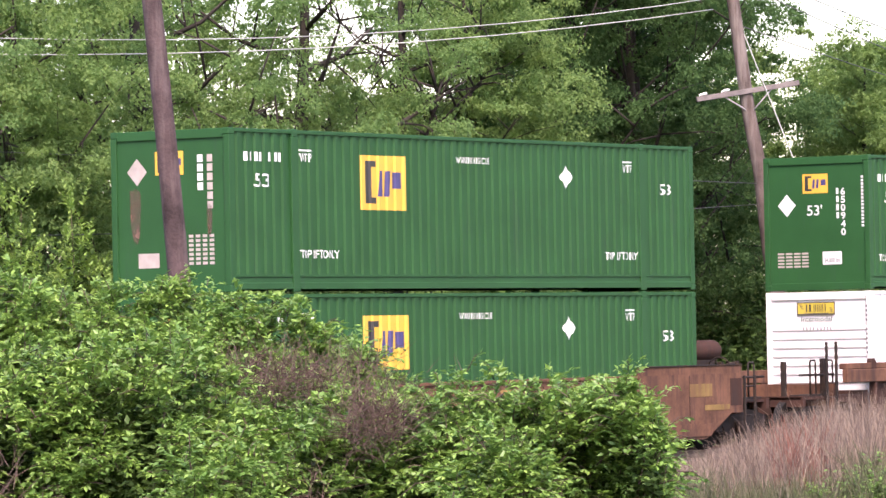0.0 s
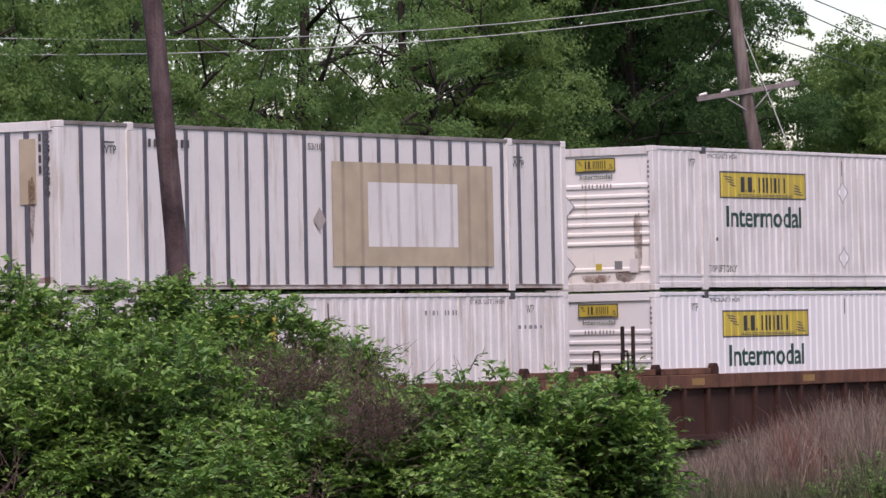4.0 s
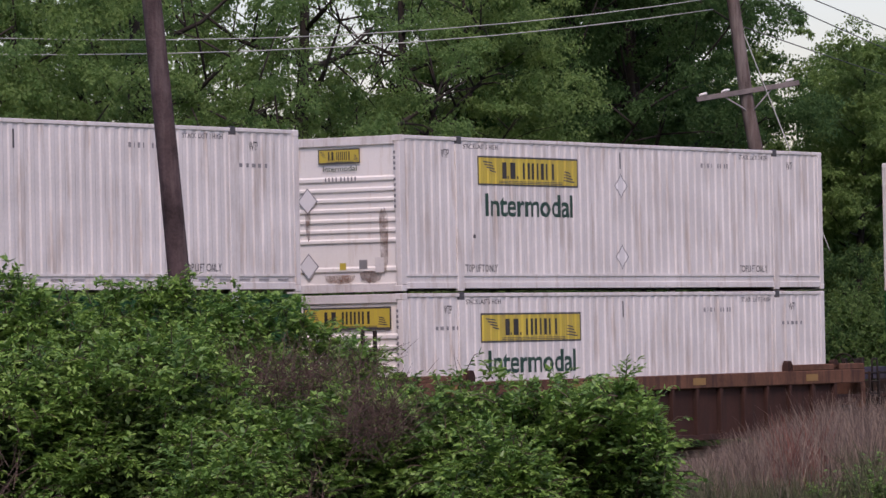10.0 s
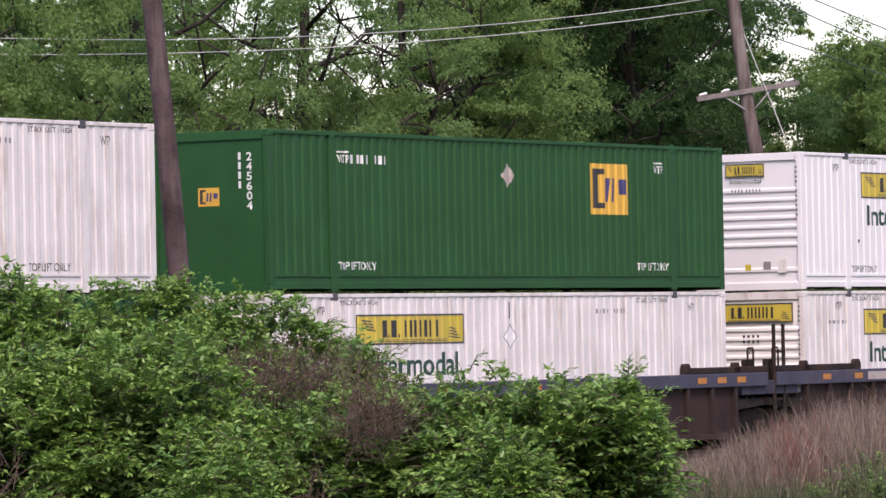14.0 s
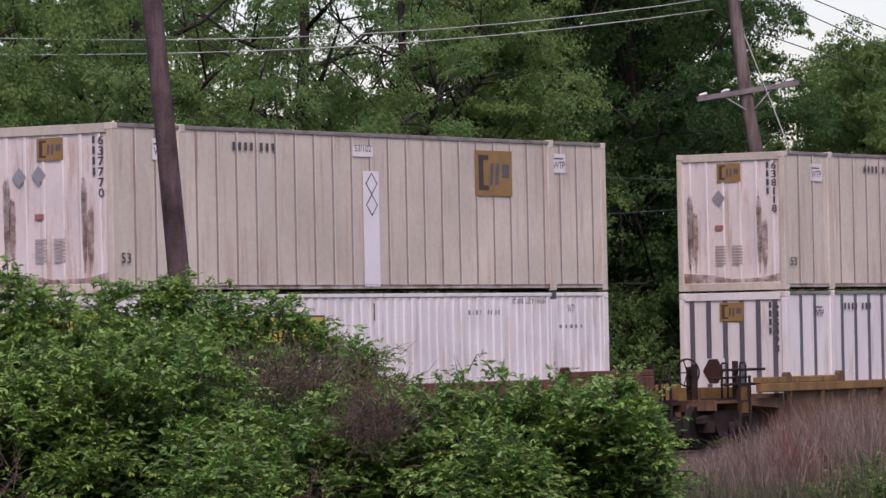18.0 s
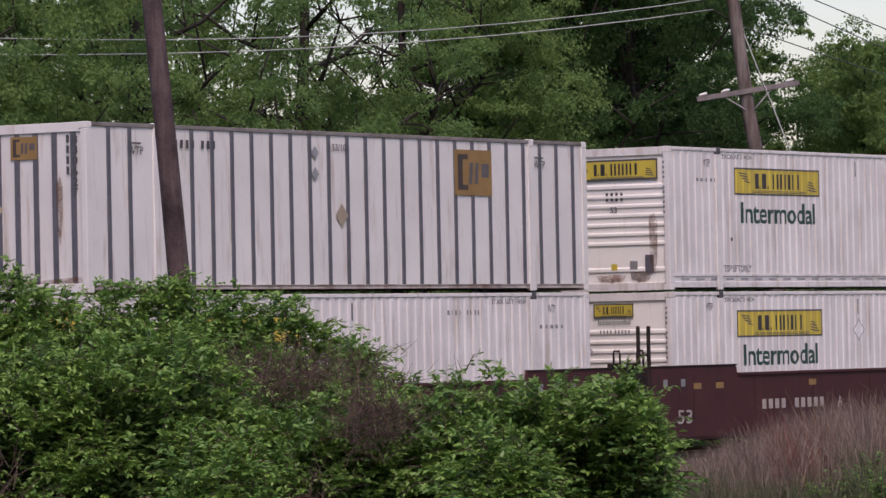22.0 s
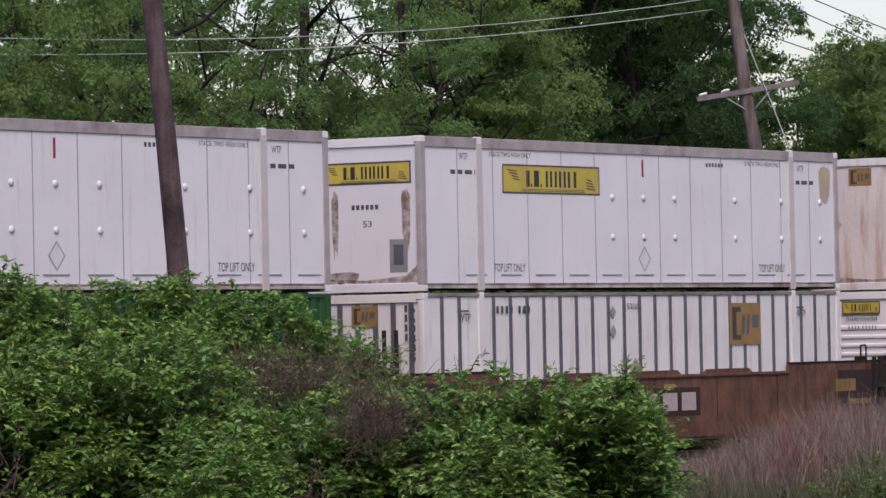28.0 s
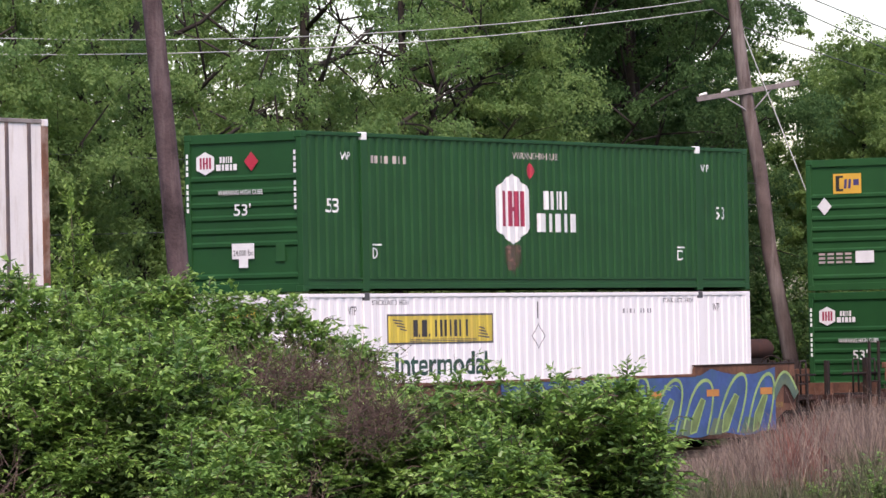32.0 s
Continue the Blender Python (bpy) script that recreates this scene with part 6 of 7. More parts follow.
def dress_posts(c, style, digits, tan=False, badge=True, stains=True):
    beige = style == "beige_posts"
    code_side(c, style, 2.53 if not beige else 3.53, 3.73 if not beige else 4.81, 2.5, 0.14, "letter_dark")
    note_side(c, style, "53/102", 7.35, 7.9, 2.55, 2.67, "letter_dark")
    for x in (1.2, 14.2):
        note_side(c, style, "WTP", x, x + 0.42, 2.36, 2.5, "letter_dark")
        on_side(c, style, "arrow_bar", x, lambda: shapes(rect(x, x + 0.36, 2.54, 2.57)), "letter_dark")
    if badge:
        square_badge(on_side, c, style, 11.4, 12.7, 1.8, 2.66, True)
        if STYLE[style]["end"] != "smooth" or digits == "297074":
            square_badge(on_end, c, style, 0.97, 1.54, 2.29, 2.68, True)
    on_end(c, style, "number", digits, lambda: column(digits, 2.28, 2.4, 1.6, 2.68), "letter_dark")
    each(on_end, c, style, "number_bar", "p", [*[rect(2.16, 2.22, 2.68 - 0.18 * i - 0.13, 2.68 - 0.18 * i) for i in range(4)]], "letter_dark", 0.003)
    if tan:
        on_side(c, style, "tan_patch", "t", lambda: shapes(rect(8.1, 13.5, 2.0, 2.36), rect(8.1, 13.5, 0.46, 0.82), rect(8.1, 9.25, 0.82, 2.0), rect(12.26, 13.5, 0.82, 2.0)), "tan_patch", 0.002, "tan patch where old badges were removed")
        on_side(c, style, "clean_patch", "c", lambda: shapes(rect(9.25, 12.26, 0.82, 2.0)), "panel_white", 0.002, "paler repainted patch")
        for i in range(14, 23):
            x = 0.05 + 0.6 * i
            inner = 9.3 < x < 12.2
            on_side(c, style, "painted_post", i, lambda: shapes(rect(x - 0.05, x + 0.05, 2.0 if inner else 0.46, 2.36)), "tan_post", 0.004)
            if inner:
                on_side(c, style, "painted_post", (i, "in"), lambda: shapes(rect(x - 0.05, x + 0.05, 0.82, 2.0)), "faint_post", 0.004)
        on_end(c, style, "tan_patch", "t", lambda: shapes(rect(0.3, 0.62, 1.5, 2.6), rect(1.75, 2.1, 1.5, 2.6)), "tan_patch", 0.002, "tan patch where old badges were removed")
        placard(on_side, c, style, 7.68, 1.3, 0.2, "faded_white")
    elif not beige:
        placard(on_side, c, style, 7.63, 1.38, 0.2, "tan_post")
        for z in (2.5, 2.12):
            placard(on_side, c, style, 6.8, z, 0.12, "grey_metal")
    if beige and digits == "637770":
        on_side(c, style, "white_strip", "s", lambda: shapes(rect(7.6, 8.12, 0.09, 2.2)), "clean_white", 0.002, "clean white strip")
        for z in (1.97, 1.58):
            on_side(c, style, "placard_frame", z, lambda: shapes(diamond(7.88, z, 0.2, 0.21)), "letter_dark", 0.004)
            on_side(c, style, "placard", (z, "in"), lambda: shapes(diamond(7.88, z, 0.16, 0.17)), "clean_white", 0.006)
    if beige:
        for x, z in ((0.58, 2.02), (1.0, 2.04)) if digits == "637770" else ((1.0, 1.95),):
            placard(on_end, c, style, x, z, 0.16, "grey_metal")
        on_end(c, style, "red_label", "r", lambda: shapes(rect(0.9, 1.1, 1.28, 1.38)), "faded_red")
        on_end(c, style, "text_bars", "b", lambda: shapes(*[rect(0.9 + 0.4 * j, 1.15 + 0.4 * j, 0.55 + 0.06 * i, 0.59 + 0.06 * i) for i in range(7) for j in range(2)]), "faded_white")
        streak(on_end, c, style, 0.3, 0.2, 2.1, 0.16)
        streak(on_end, c, style, 1.97, 0.2, 2.05, 0.13)
        streak(on_end, c, style, 0.42, 0.25, 1.7, 0.15, "rust_wash")
        streak(on_end, c, style, 2.1, 0.2, 1.5, 0.15, "rust_wash")
        on_end(c, style, "rust_band", "rb", lambda: shapes([(0.13, 0.17), (2.46, 0.17), (2.46, 0.35), (2.0, 0.26), (1.3, 0.24), (0.8, 0.33), (0.13, 0.38)]), "rust_wash", 0.002)
        note_side(c, style, "53", 0.22, 0.5, 0.5, 0.68, "letter_dark")
        for x0, x1, z0 in ((1.16, 1.66, 2.28), (14.16, 14.66, 2.28), (7.3, 7.95, 2.46)):
            on_side(c, style, "label_plate", x0, lambda: shapes(rect(x0, x1, z0, 2.65)), "panel_white", 0.001)
    elif stains:
        streak(on_end, c, style, 2.0, 0.8, 2.0, 0.14, "rust_wash")
        placard(on_end, c, style, 0.62, 1.45, 0.17, "tan_patch")
        on_end(c, style, "rust_band", "rp", lambda: shapes([(0.13, 0.17), (2.46, 0.17), (2.46, 0.28), (1.5, 0.22), (0.13, 0.33)]), "rust_wash", 0.002)


def dress_smooth(c, style, stains):
    long_badge(on_side, c, style, 2.86, 6.42, 1.86, 2.42)
    for x in (2.52, 12.71):
        note_side(c, style, "TOP LIFT ONLY", x, x + 1.11, 0.36, 0.52, "letter_dark")
    for x in (2.4, 12.2):
        note_side(c, style, "STACK TWO HIGH ONLY", x, x + 1.5, 2.55, 2.64, "letter_dark")
    for x in (1.35, 14.4):
        note_side(c, style, "WTP", x, x + 0.3, 2.46, 2.6, "letter_dark")
        on_side(c, style, "text_bars", ("s", x), lambda: shapes(*bar_row(x - 0.3, x + 0.7, 2.2, 2.28, [2, 1, 2, 1, 3, 1, 2])), "letter_dark")
    on_side(c, style, "reflector", "sbar", lambda: shapes(rect(8.05, 8.12, 2.25, 2.6)), "maroon_film")
    each(on_side, c, style, "number_bar", "sm", [*bar_row(10.6, 11.3, 2.5, 2.58, [1, .6, 1, .6, 1, .6, 1, .6, 1, .6, 1])], "letter_dark", 0.003)
    on_side(c, style, "placard_frame", "sd", lambda: shapes(diamond(8.1, 0.62, 0.24, 0.26)), "grey_metal")
    placard(on_side, c, style, 8.1, 0.62, 0.2)
    me = kept("bolt_cap", lambda: mesh_of("bolt_cap", tube_bm([(0, 0.02, 0), (0, -0.02, 0), (0, -0.03, 0)], [0.065, 0.06, 0.02], 10), M["white_film"]))
    for x in (6.89, 8.09, 9.31, 11.76, 13.7, 15.37):
        for z in (1.83, 1.05):
            hang("bolt_cap", me, c, at=pose(x - HALF, -SIDE + 0.02, z))
    long_badge(on_end, c, style, 0.35, 2.35, 2.02, 2.44)
    each(on_end, c, style, "number_bar", "s", [*bar_row(1.0, 1.6, 1.55, 1.64, [1, .5, 1, .5, 1, .5, 1, .5, 1, .5, 1])], "letter_dark", 0.003)
    note_end(c, style, "53", 1.25, 1.45, 1.22, 1.34, "letter_dark")
    v = on_end(c, style, "vent", "v", lambda: shapes(rect(1.84, 2.24, 0.36, 0.98)), "grey_metal", 0.005)
    on_end(c, style, "vent_hatch", "v", lambda: shapes(rect(1.93, 2.15, 0.5, 0.88)), "post_grey", 0.009)
    if stains:
        streak(on_end, c, style, 0.4, 1.0, 2.0, 0.1)
        streak(on_end, c, style, 1.9, 1.0, 2.0, 0.13)
        streak(on_end, c, style, 2.1, 0.14, 0.45, 0.4, "rust_wash")
    else:
        streak(on_end, c, style, 0.8, 0.14, 0.4, 0.7, "rust_wash")
        streak(on_side, c, style, 15.6, 1.6, 2.65, 0.5, "tan_patch")
    # rust bleeding down the end and along its foot
    streak(on_end, c, style, 2.22, 0.6, 2.0, 0.2, "rust_wash")
    streak(on_end, c, style, 0.62, 0.5, 1.95, 0.16, "rust_wash")
    on_end(c, style, "rust_band", "sm", lambda: shapes([(0.13, 0.165), (2.46, 0.165), (2.46, 0.5), (2.2, 0.3), (1.3, 0.22), (0.5, 0.26), (0.13, 0.42)]), "rust_wash", 0.002)


# ---- fittings and marks of the wagons
def car_fittings(car, kind, left, right):
    Y = SIDE + 0.03
    st = CARS[kind]
    solid = kind in ("solid", "maroon")
    guide = kept(("guide", kind), lambda: guide_mesh(M[st["sheet"]]))
    if not solid:
        for x in (-8.3, -6.0, 6.25, 8.25):
            hang("container_guide", guide, car, at=pose(x, -Y - 0.07, st.get("sill", SILL)))
        ledge = kept(("ledge", kind), lambda: slab("end_ledge", M["iron"] if kind == "navy" else M[st["chord"]], -1.65, 1.65, -0.1, 0.1, 0.0, 0.13, r=0.015))
        for x in (-7.85, 7.85):
            hang("end_ledge", ledge, car, at=pose(x, -Y - 0.03, st.get("sill", SILL)))
    hoop = kept("hoop", lambda: mesh_of("grab_iron", tube_bm([(0, 0, 0), (0, 0, 0.72), (0.02, 0, 0.76), (0.22, 0, 0.76), (0.24, 0, 0.72), (0.24, 0, 0)], 0.022, 6), M["iron"]))
    stake = kept("stake", lambda: slab("stake", M["iron"], -0.05, 0.05, -0.05, 0.05, 0.0, 0.8))
    rung = kept("rung", lambda: mesh_of("rung", tube_bm([(0, -0.1, 0), (0, -0.1, 0), (0.42, -0.1, 0), (0.42, -0.1, 0)], 0.018, 6), M["iron"]))
    for sx, sort in ((-1, left), (1, right)):
        if sort == "end":
            for x in (9.75, 10.5):
                hang("grab_iron", hoop, car, at=pose(sx * x, -1.1, 1.4))
            hang("stake", stake, car, at=pose(sx * 9.98, -1.12, 1.4))
            hang("stake", stake, car, at=pose(sx * 10.75, -0.6, 1.35))
            for z in (0.78, 1.08, 1.38, 1.68):
                hang("rung", rung, car, at=pose(sx * 9.85 - (0.42 if sx < 0 else 0), -Y + 0.05, z))
            tall_ = sx < 0 and kind != "ochre"
            side_bar = kept(("ladder_bar", tall_), lambda: slab("ladder_bar", M["iron"], -0.035 if tall_ else -0.025, 0.035 if tall_ else 0.025, -0.13, -0.08, 0.7, 2.55 if tall_ else 1.9))
            for x in (9.85, 10.27):
                hang("ladder_bar", side_bar, car, at=pose(sx * x, -Y + 0.05, 0))
            walk_ = kept(("end_step", kind), lambda: slab("end_step", M["iron"], -0.6, 0.6, -0.12, 0.12, 1.4, 1.45))
            hang("end_step", walk_, car, at=pose(sx * 10.4, -1.0, 0))
            hang("hand_rail", kept("hand_rail", lambda: mesh_of("hand_rail", tube_bm([(-0.75, 0, 0), (0.75, 0, 0)], 0.025, 6), M["iron"])), car, at=pose(sx * 10.3, -1.15, 1.86))
            # on solid wagons the beam's dark colour stands in for shadow between wagons
            hang("end_beam", kept(("end_beam", kind), lambda: slab("end_beam", M["rust_dark"] if kind == "solid" else M["iron"] if kind == "navy" else M[st["chord"]], -0.1, 0.1, -SIDE, SIDE, 1.12, 1.66)), car, at=pose(sx * 9.72, 0, 0))
            # brake gear at the trailing end
            high = solid and left == "joint"
            if sx > 0:
                hang("brake_wheel", kept("brake_wheel", brake_wheel), car, "spoked iron brake wheel", at=pose(11.35 if high else 10.7, -0.3, 2.5 if high else 2.0))
                for z in (1.38, 1.9) if high else (1.38,):
                    hang("stake", stake, car, at=pose(11.4 if high else 10.75, -0.3, z))
                tank = kept("tank", lambda: mesh_of("air_tank", tube_bm([(-0.75, 0, 0), (-0.7, 0, 0), (-0.62, 0, 0), (0.62, 0, 0), (0.7, 0, 0), (0.75, 0, 0)], [0.1, 0.18, 0.22, 0.22, 0.18, 0.1], 16), M["rust_dark"]))
                hang("air_tank", tank, car, "rusty brown air tank", at=pose(10.5 if solid else 9.2, 0.1, 2.42 if solid else 1.75))
                hang("tank_cradle", kept("cradle", lambda: slab("tank_cradle", M["iron"], -0.45, 0.45, -0.16, 0.16, 1.35, 2.23 if solid else 1.6)) if solid else kept("cradle_low", lambda: slab("tank_cradle", M["iron"], -0.45, 0.45, -0.16, 0.16, 1.35, 1.58)), car, at=pose(10.5 if solid else 9.2, 0.1, 0))
            elif kind == "ochre":
                hang("brake_wheel", kept("brake_wheel", brake_wheel), car, "spoked iron brake wheel", at=pose(-10.7, -0.4, 1.98))
                hang("stake", stake, car, at=pose(-10.62, -0.4, 1.3))
                sign = hang("end_sign", kept("end_sign", lambda: slab("end_sign", M["white_film"], -0.01, 0.01, -0.26, 0.26, -0.26, 0.26, r=0)), car, "white square plate with a brown diamond", at=pose(-10.3, -0.8, 2.0))
                hang("diamond", kept("sign_diamond", lambda: mesh_of("diamond", prism_x([(-0.25, 0.0), (-0.1, -0.25), (0.1, -0.25), (0.25, 0.0), (0.1, 0.25), (-0.1, 0.25)], -0.016, -0.012), M["rust_dark"])), sign)
                for z in (1.72, 2.02):
                    hang("hand_rail", kept("short_rail", lambda: mesh_of("hand_rail", tube_bm([(-0.9, 0, 0), (0.9, 0, 0)], 0.03, 6), M["iron"])), car, at=pose(-9.8, -1.2, z))
            elif kind == "maroon":
                hang("end_bracket", kept("wedge", lambda: wedge_mesh(M["maroon"])), car, at=pose(-9.3, -1.05, 1.955))
            elif solid:
                tank = kept("tank2", lambda: mesh_of("air_tank", tube_bm([(-0.65, 0, 0), (-0.6, 0, 0), (-0.52, 0, 0), (0.52, 0, 0), (0.6, 0, 0), (0.65, 0, 0)], [0.1, 0.19, 0.23, 0.23, 0.19, 0.1], 16), M["rust_dark"]))
                hang("air_tank", tank, car, "rusty brown air tank", at=pose(-10.45, -0.75, 2.1))
                hang("tank_cradle", kept("cradle2", lambda: slab("tank_cradle", M["iron"], -0.3, 0.3, -0.14, 0.14, 1.4, 1.91)), car, at=pose(-10.45, -0.75, 0))
        else:
            for x in (9.15, 9.4):
                hang("stake", stake, car, at=pose(sx * x, -1.1, 1.42))
            hang("grab_iron", hoop, car, at=pose(sx * 9.2 - 0.12, -1.22, 1.7))
            if sx < 0:
                bar = kept("joint_ladder_bar", lambda: slab("ladder_bar", M["iron"], -0.035, 0.035, -0.03, 0.03, 0.85, 2.95))
                for x in (-9.5, -9.1):
                    hang("ladder_bar", bar, car, at=pose(x, -1.36, 0))
                for z in (1.05, 1.38, 1.71, 2.04, 2.37):
                    hang("rung", rung, car, at=pose(-9.51, -1.26, z))
            if solid and sx > 0:
                hang("side_bearing", kept("side_bearing", bearing_mesh), car, "dark iron casting at the joint", at=pose(9.65, -Y - 0.065, 0))
            hang("joint_cover", kept(("joint", kind), lambda: slab("joint_cover", M[st["chord"]], -0.5, 0.5, -SIDE - 0.08, SIDE + 0.08, 1.5, 1.78)), car, at=pose(sx * 9.05, 0, 0))
    if kind == "ochre":
        for x in (9.75, 10.35):
            hang("end_bracket", kept("bracket", lambda: bracket_mesh(M["ochre"])), car, at=pose(x, -1.25, 1.42))
    # reflectors and plates
    plate = lambda nm, x0, x1, z0, z1, mat: hang(nm, kept((nm, x0, x1, z0, z1, mat), lambda: slab(nm, M[mat], x0, x1, -0.003, 0.003, z0, z1, r=0)), car, at=pose(0, -Y - (0.145 if not solid else 0.065), 0))
    if kind == "navy":
        for x in (-7.6, -6.2, -3.0, 0.3, 3.4, 6.6, 7.4, 8.2):
            plate("reflector", x, x + 0.35, 1.76, 1.88, "orange_reflector")
        plate("number_bar", -5.6, -4.3, 1.73, 1.9, "faded_white")
    elif kind == "ochre" or kind == "ribbed":
        for x in (-7.0, -2.4, 2.2, 6.9):
            if kind == "ribbed":
                plate("reflector", x, x + 0.5, 1.74, 1.88, "faded_amber")
    elif kind == "maroon":
        for i, x in enumerate((2.3, 2.85, 3.4, 3.95)):
            plate("word_bar", x, x + 0.42, 1.2, 1.46, "faded_white")
        plate("word_bar", 2.15, 4.5, 1.1, 1.15, "faded_white")
        for i in range(9):
            plate("number_bar", -4.6 + i * 0.27 + (0.3 if i > 3 else 0), -4.44 + i * 0.27 + (0.3 if i > 3 else 0), 1.2, 1.4, "faded_white")
        for x in (-7.4, -6.5, -2.6, 1.6, 6.35):
            plate("reflector", x, x + 0.3, 1.66, 1.78, "faded_amber")
        for x in (-8.6, -7.9, 6.0, 7.2, 7.65, 8.65):
            plate("text_bar", x, x + 0.16, 1.72, 1.87, "letter_grey")
        plate("pale_patch", 5.4, 5.75, 1.68, 1.92, "faded_pink")
        plate("yellow_plate", 8.75, 9.1, 1.66, 1.92, "ochre")
        for k, w in enumerate((1.25, 0.8, 0.8, 1.05)):
            plate("text_bar", 7.4, 7.4 + w, 1.5 - 0.1 * k, 1.53 - 0.1 * k, "faded_pink")
        for nm, tx, x0, x1, z0, z1 in (("lettering", "53", -8.1, -7.52, 0.97, 1.25), ("lettering", "A", -1.4, -1.2, 1.2, 1.42)):
            hang(nm, kept(("car", tx, x0), lambda: flat_letters(tx, x0, x1, z0, z1)), car, at=pose(0, -Y - 0.09, 0))
    # faded sprayed scrawl on the side
    if kind in ("navy", "maroon") and left == "end":
        def scrawl():
            bm = bmesh.new()
            for k, x in enumerate((-5.2, -4.75, -4.3, -3.9, -3.55)):
                up = 1.58 + 0.05 * (k % 2)
                tube(bm, [(x, 0, up), (x + 0.06, 0, up + 0.24), (x + 0.18, 0, up + 0.05), (x + 0.3, 0, up + 0.26), (x + 0.36, 0, up)], 0.014, 4)
            return mesh_of("sprayed_scrawl", bm, M["faded_white"])
        low = kind == "navy"
        hang("sprayed_scrawl", kept("scrawl", scrawl), car, "faded white sprayed scrawl", at=pose(1.2, -Y - 0.142, 0.08) if low else pose(0, -Y - 0.062, 0))
        if low:
            hang("sprayed_scrawl", kept("scrawl", scrawl), car, "faded white sprayed scrawl", at=pose(3.6, -Y - 0.142, 0.08))
        else:
            plate("sprayed_oval", -6.05, -5.65, 1.35, 1.62, "faded_white")
    if kind == "solid":
        plate("yellow_plate", 7.6, 8.5, 1.5, 1.76, "ochre")
        plate("yellow_plate", 8.2, 9.2, 1.22, 1.33, "ochre")
        plate("data_frame", 9.25, 9.7, 1.3, 1.85, "rust_dark")
        plate("reflector", -6.0, -5.6, 1.66, 1.78, "faded_amber")
        plate("reflector", 0.5, 0.9, 1.66, 1.78, "faded_amber")


def bearing_mesh():
    """The casting that joins two wagon units: uprights, a web behind them and a foot."""
    bm = bmesh.new()
    box(bm, -0.42, 0.42, -0.01, 0.0, 1.05, SILL + 0.1)
    for x in (-0.36, -0.05, 0.3):
        box(bm, x - 0.05, x + 0.05, -0.07, -0.01, 0.95, SILL + (0.26 if x < 0 else 0.12))
    box(bm, -0.5, 0.5, -0.08, -0.01, 1.2, 1.3)
    box(bm, -0.3, 0.34, -0.1, -0.01, 1.55, 1.68)
    return mesh_of("side_bearing", bm, M["iron"])


def wedge_mesh(mat):
    bm = bmesh.new()
    prism(bm, [(-0.5, 0.0), (0.35, 0.0), (0.35, 0.06), (0.1, 0.2), (-0.3, 0.2), (-0.5, 0.08)], -0.14, 0.14)
    soften(bm, 0.01)
    return mesh_of("end_bracket", bm, mat)


def bracket_mesh(mat):
    bm = bmesh.new()
    prism(bm, [(-0.16, 0.0), (0.16, 0.0), (0.16, 0.3), (0.08, 0.42), (-0.06, 0.42), (-0.16, 0.3)], -0.05, 0.05)
    soften(bm, 0.015)
    return mesh_of("end_bracket", bm, mat)


def flat_letters(text, x0, x1, z0, z1):
    bm = letters(text, x0, x1, z0, z1)
    return mesh_of("lettering", bm, M["faded_white"])


def guide_mesh(mat):
    bm = bmesh.new()
    prism(bm, [(-0.11, 0.0), (0.11, 0.0), (0.11, 0.13), (0.04, 0.22), (-0.07, 0.22), (-0.11, 0.17)], -0.06, 0.06)
    return mesh_of("container_guide", bm, mat)


def brake_wheel():
    bm = bmesh.new()
    ring = [(0, 0.28 * math.cos(a), 0.28 * math.sin(a)) for a in [6.28319 * i / 20 for i in range(21)]]
    tube(bm, ring, 0.02, 6, False)
    for i in range(5):
        a = 6.28319 * i / 5
        tube(bm, [(0, 0, 0), (0, 0.28 * math.cos(a), 0.28 * math.sin(a))], 0.014, 5)
    return mesh_of("brake_wheel", bm, M["iron"])


def word_panel(car):
    """The dark panel with pale blocks on a plate side."""
    Y = SIDE + 0.03
    hang("sign_panel", kept("panel", lambda: slab("sign_panel", M["rust_dark"], -0.5, 1.9, -0.003, 0.003, 1.13, 1.7, r=0)), car, at=pose(0, -Y - 0.065, 0))
    for x0, x1 in ((-0.35, 0.2), (0.42, 0.98), (1.16, 1.72)):
        hang("word_bars", kept(("ttx", x0), lambda: slab("word_bars", M["faded_white"], x0, x1, -0.003, 0.003, 1.24, 1.6, r=0)), car, at=pose(0, -Y - 0.072, 0))


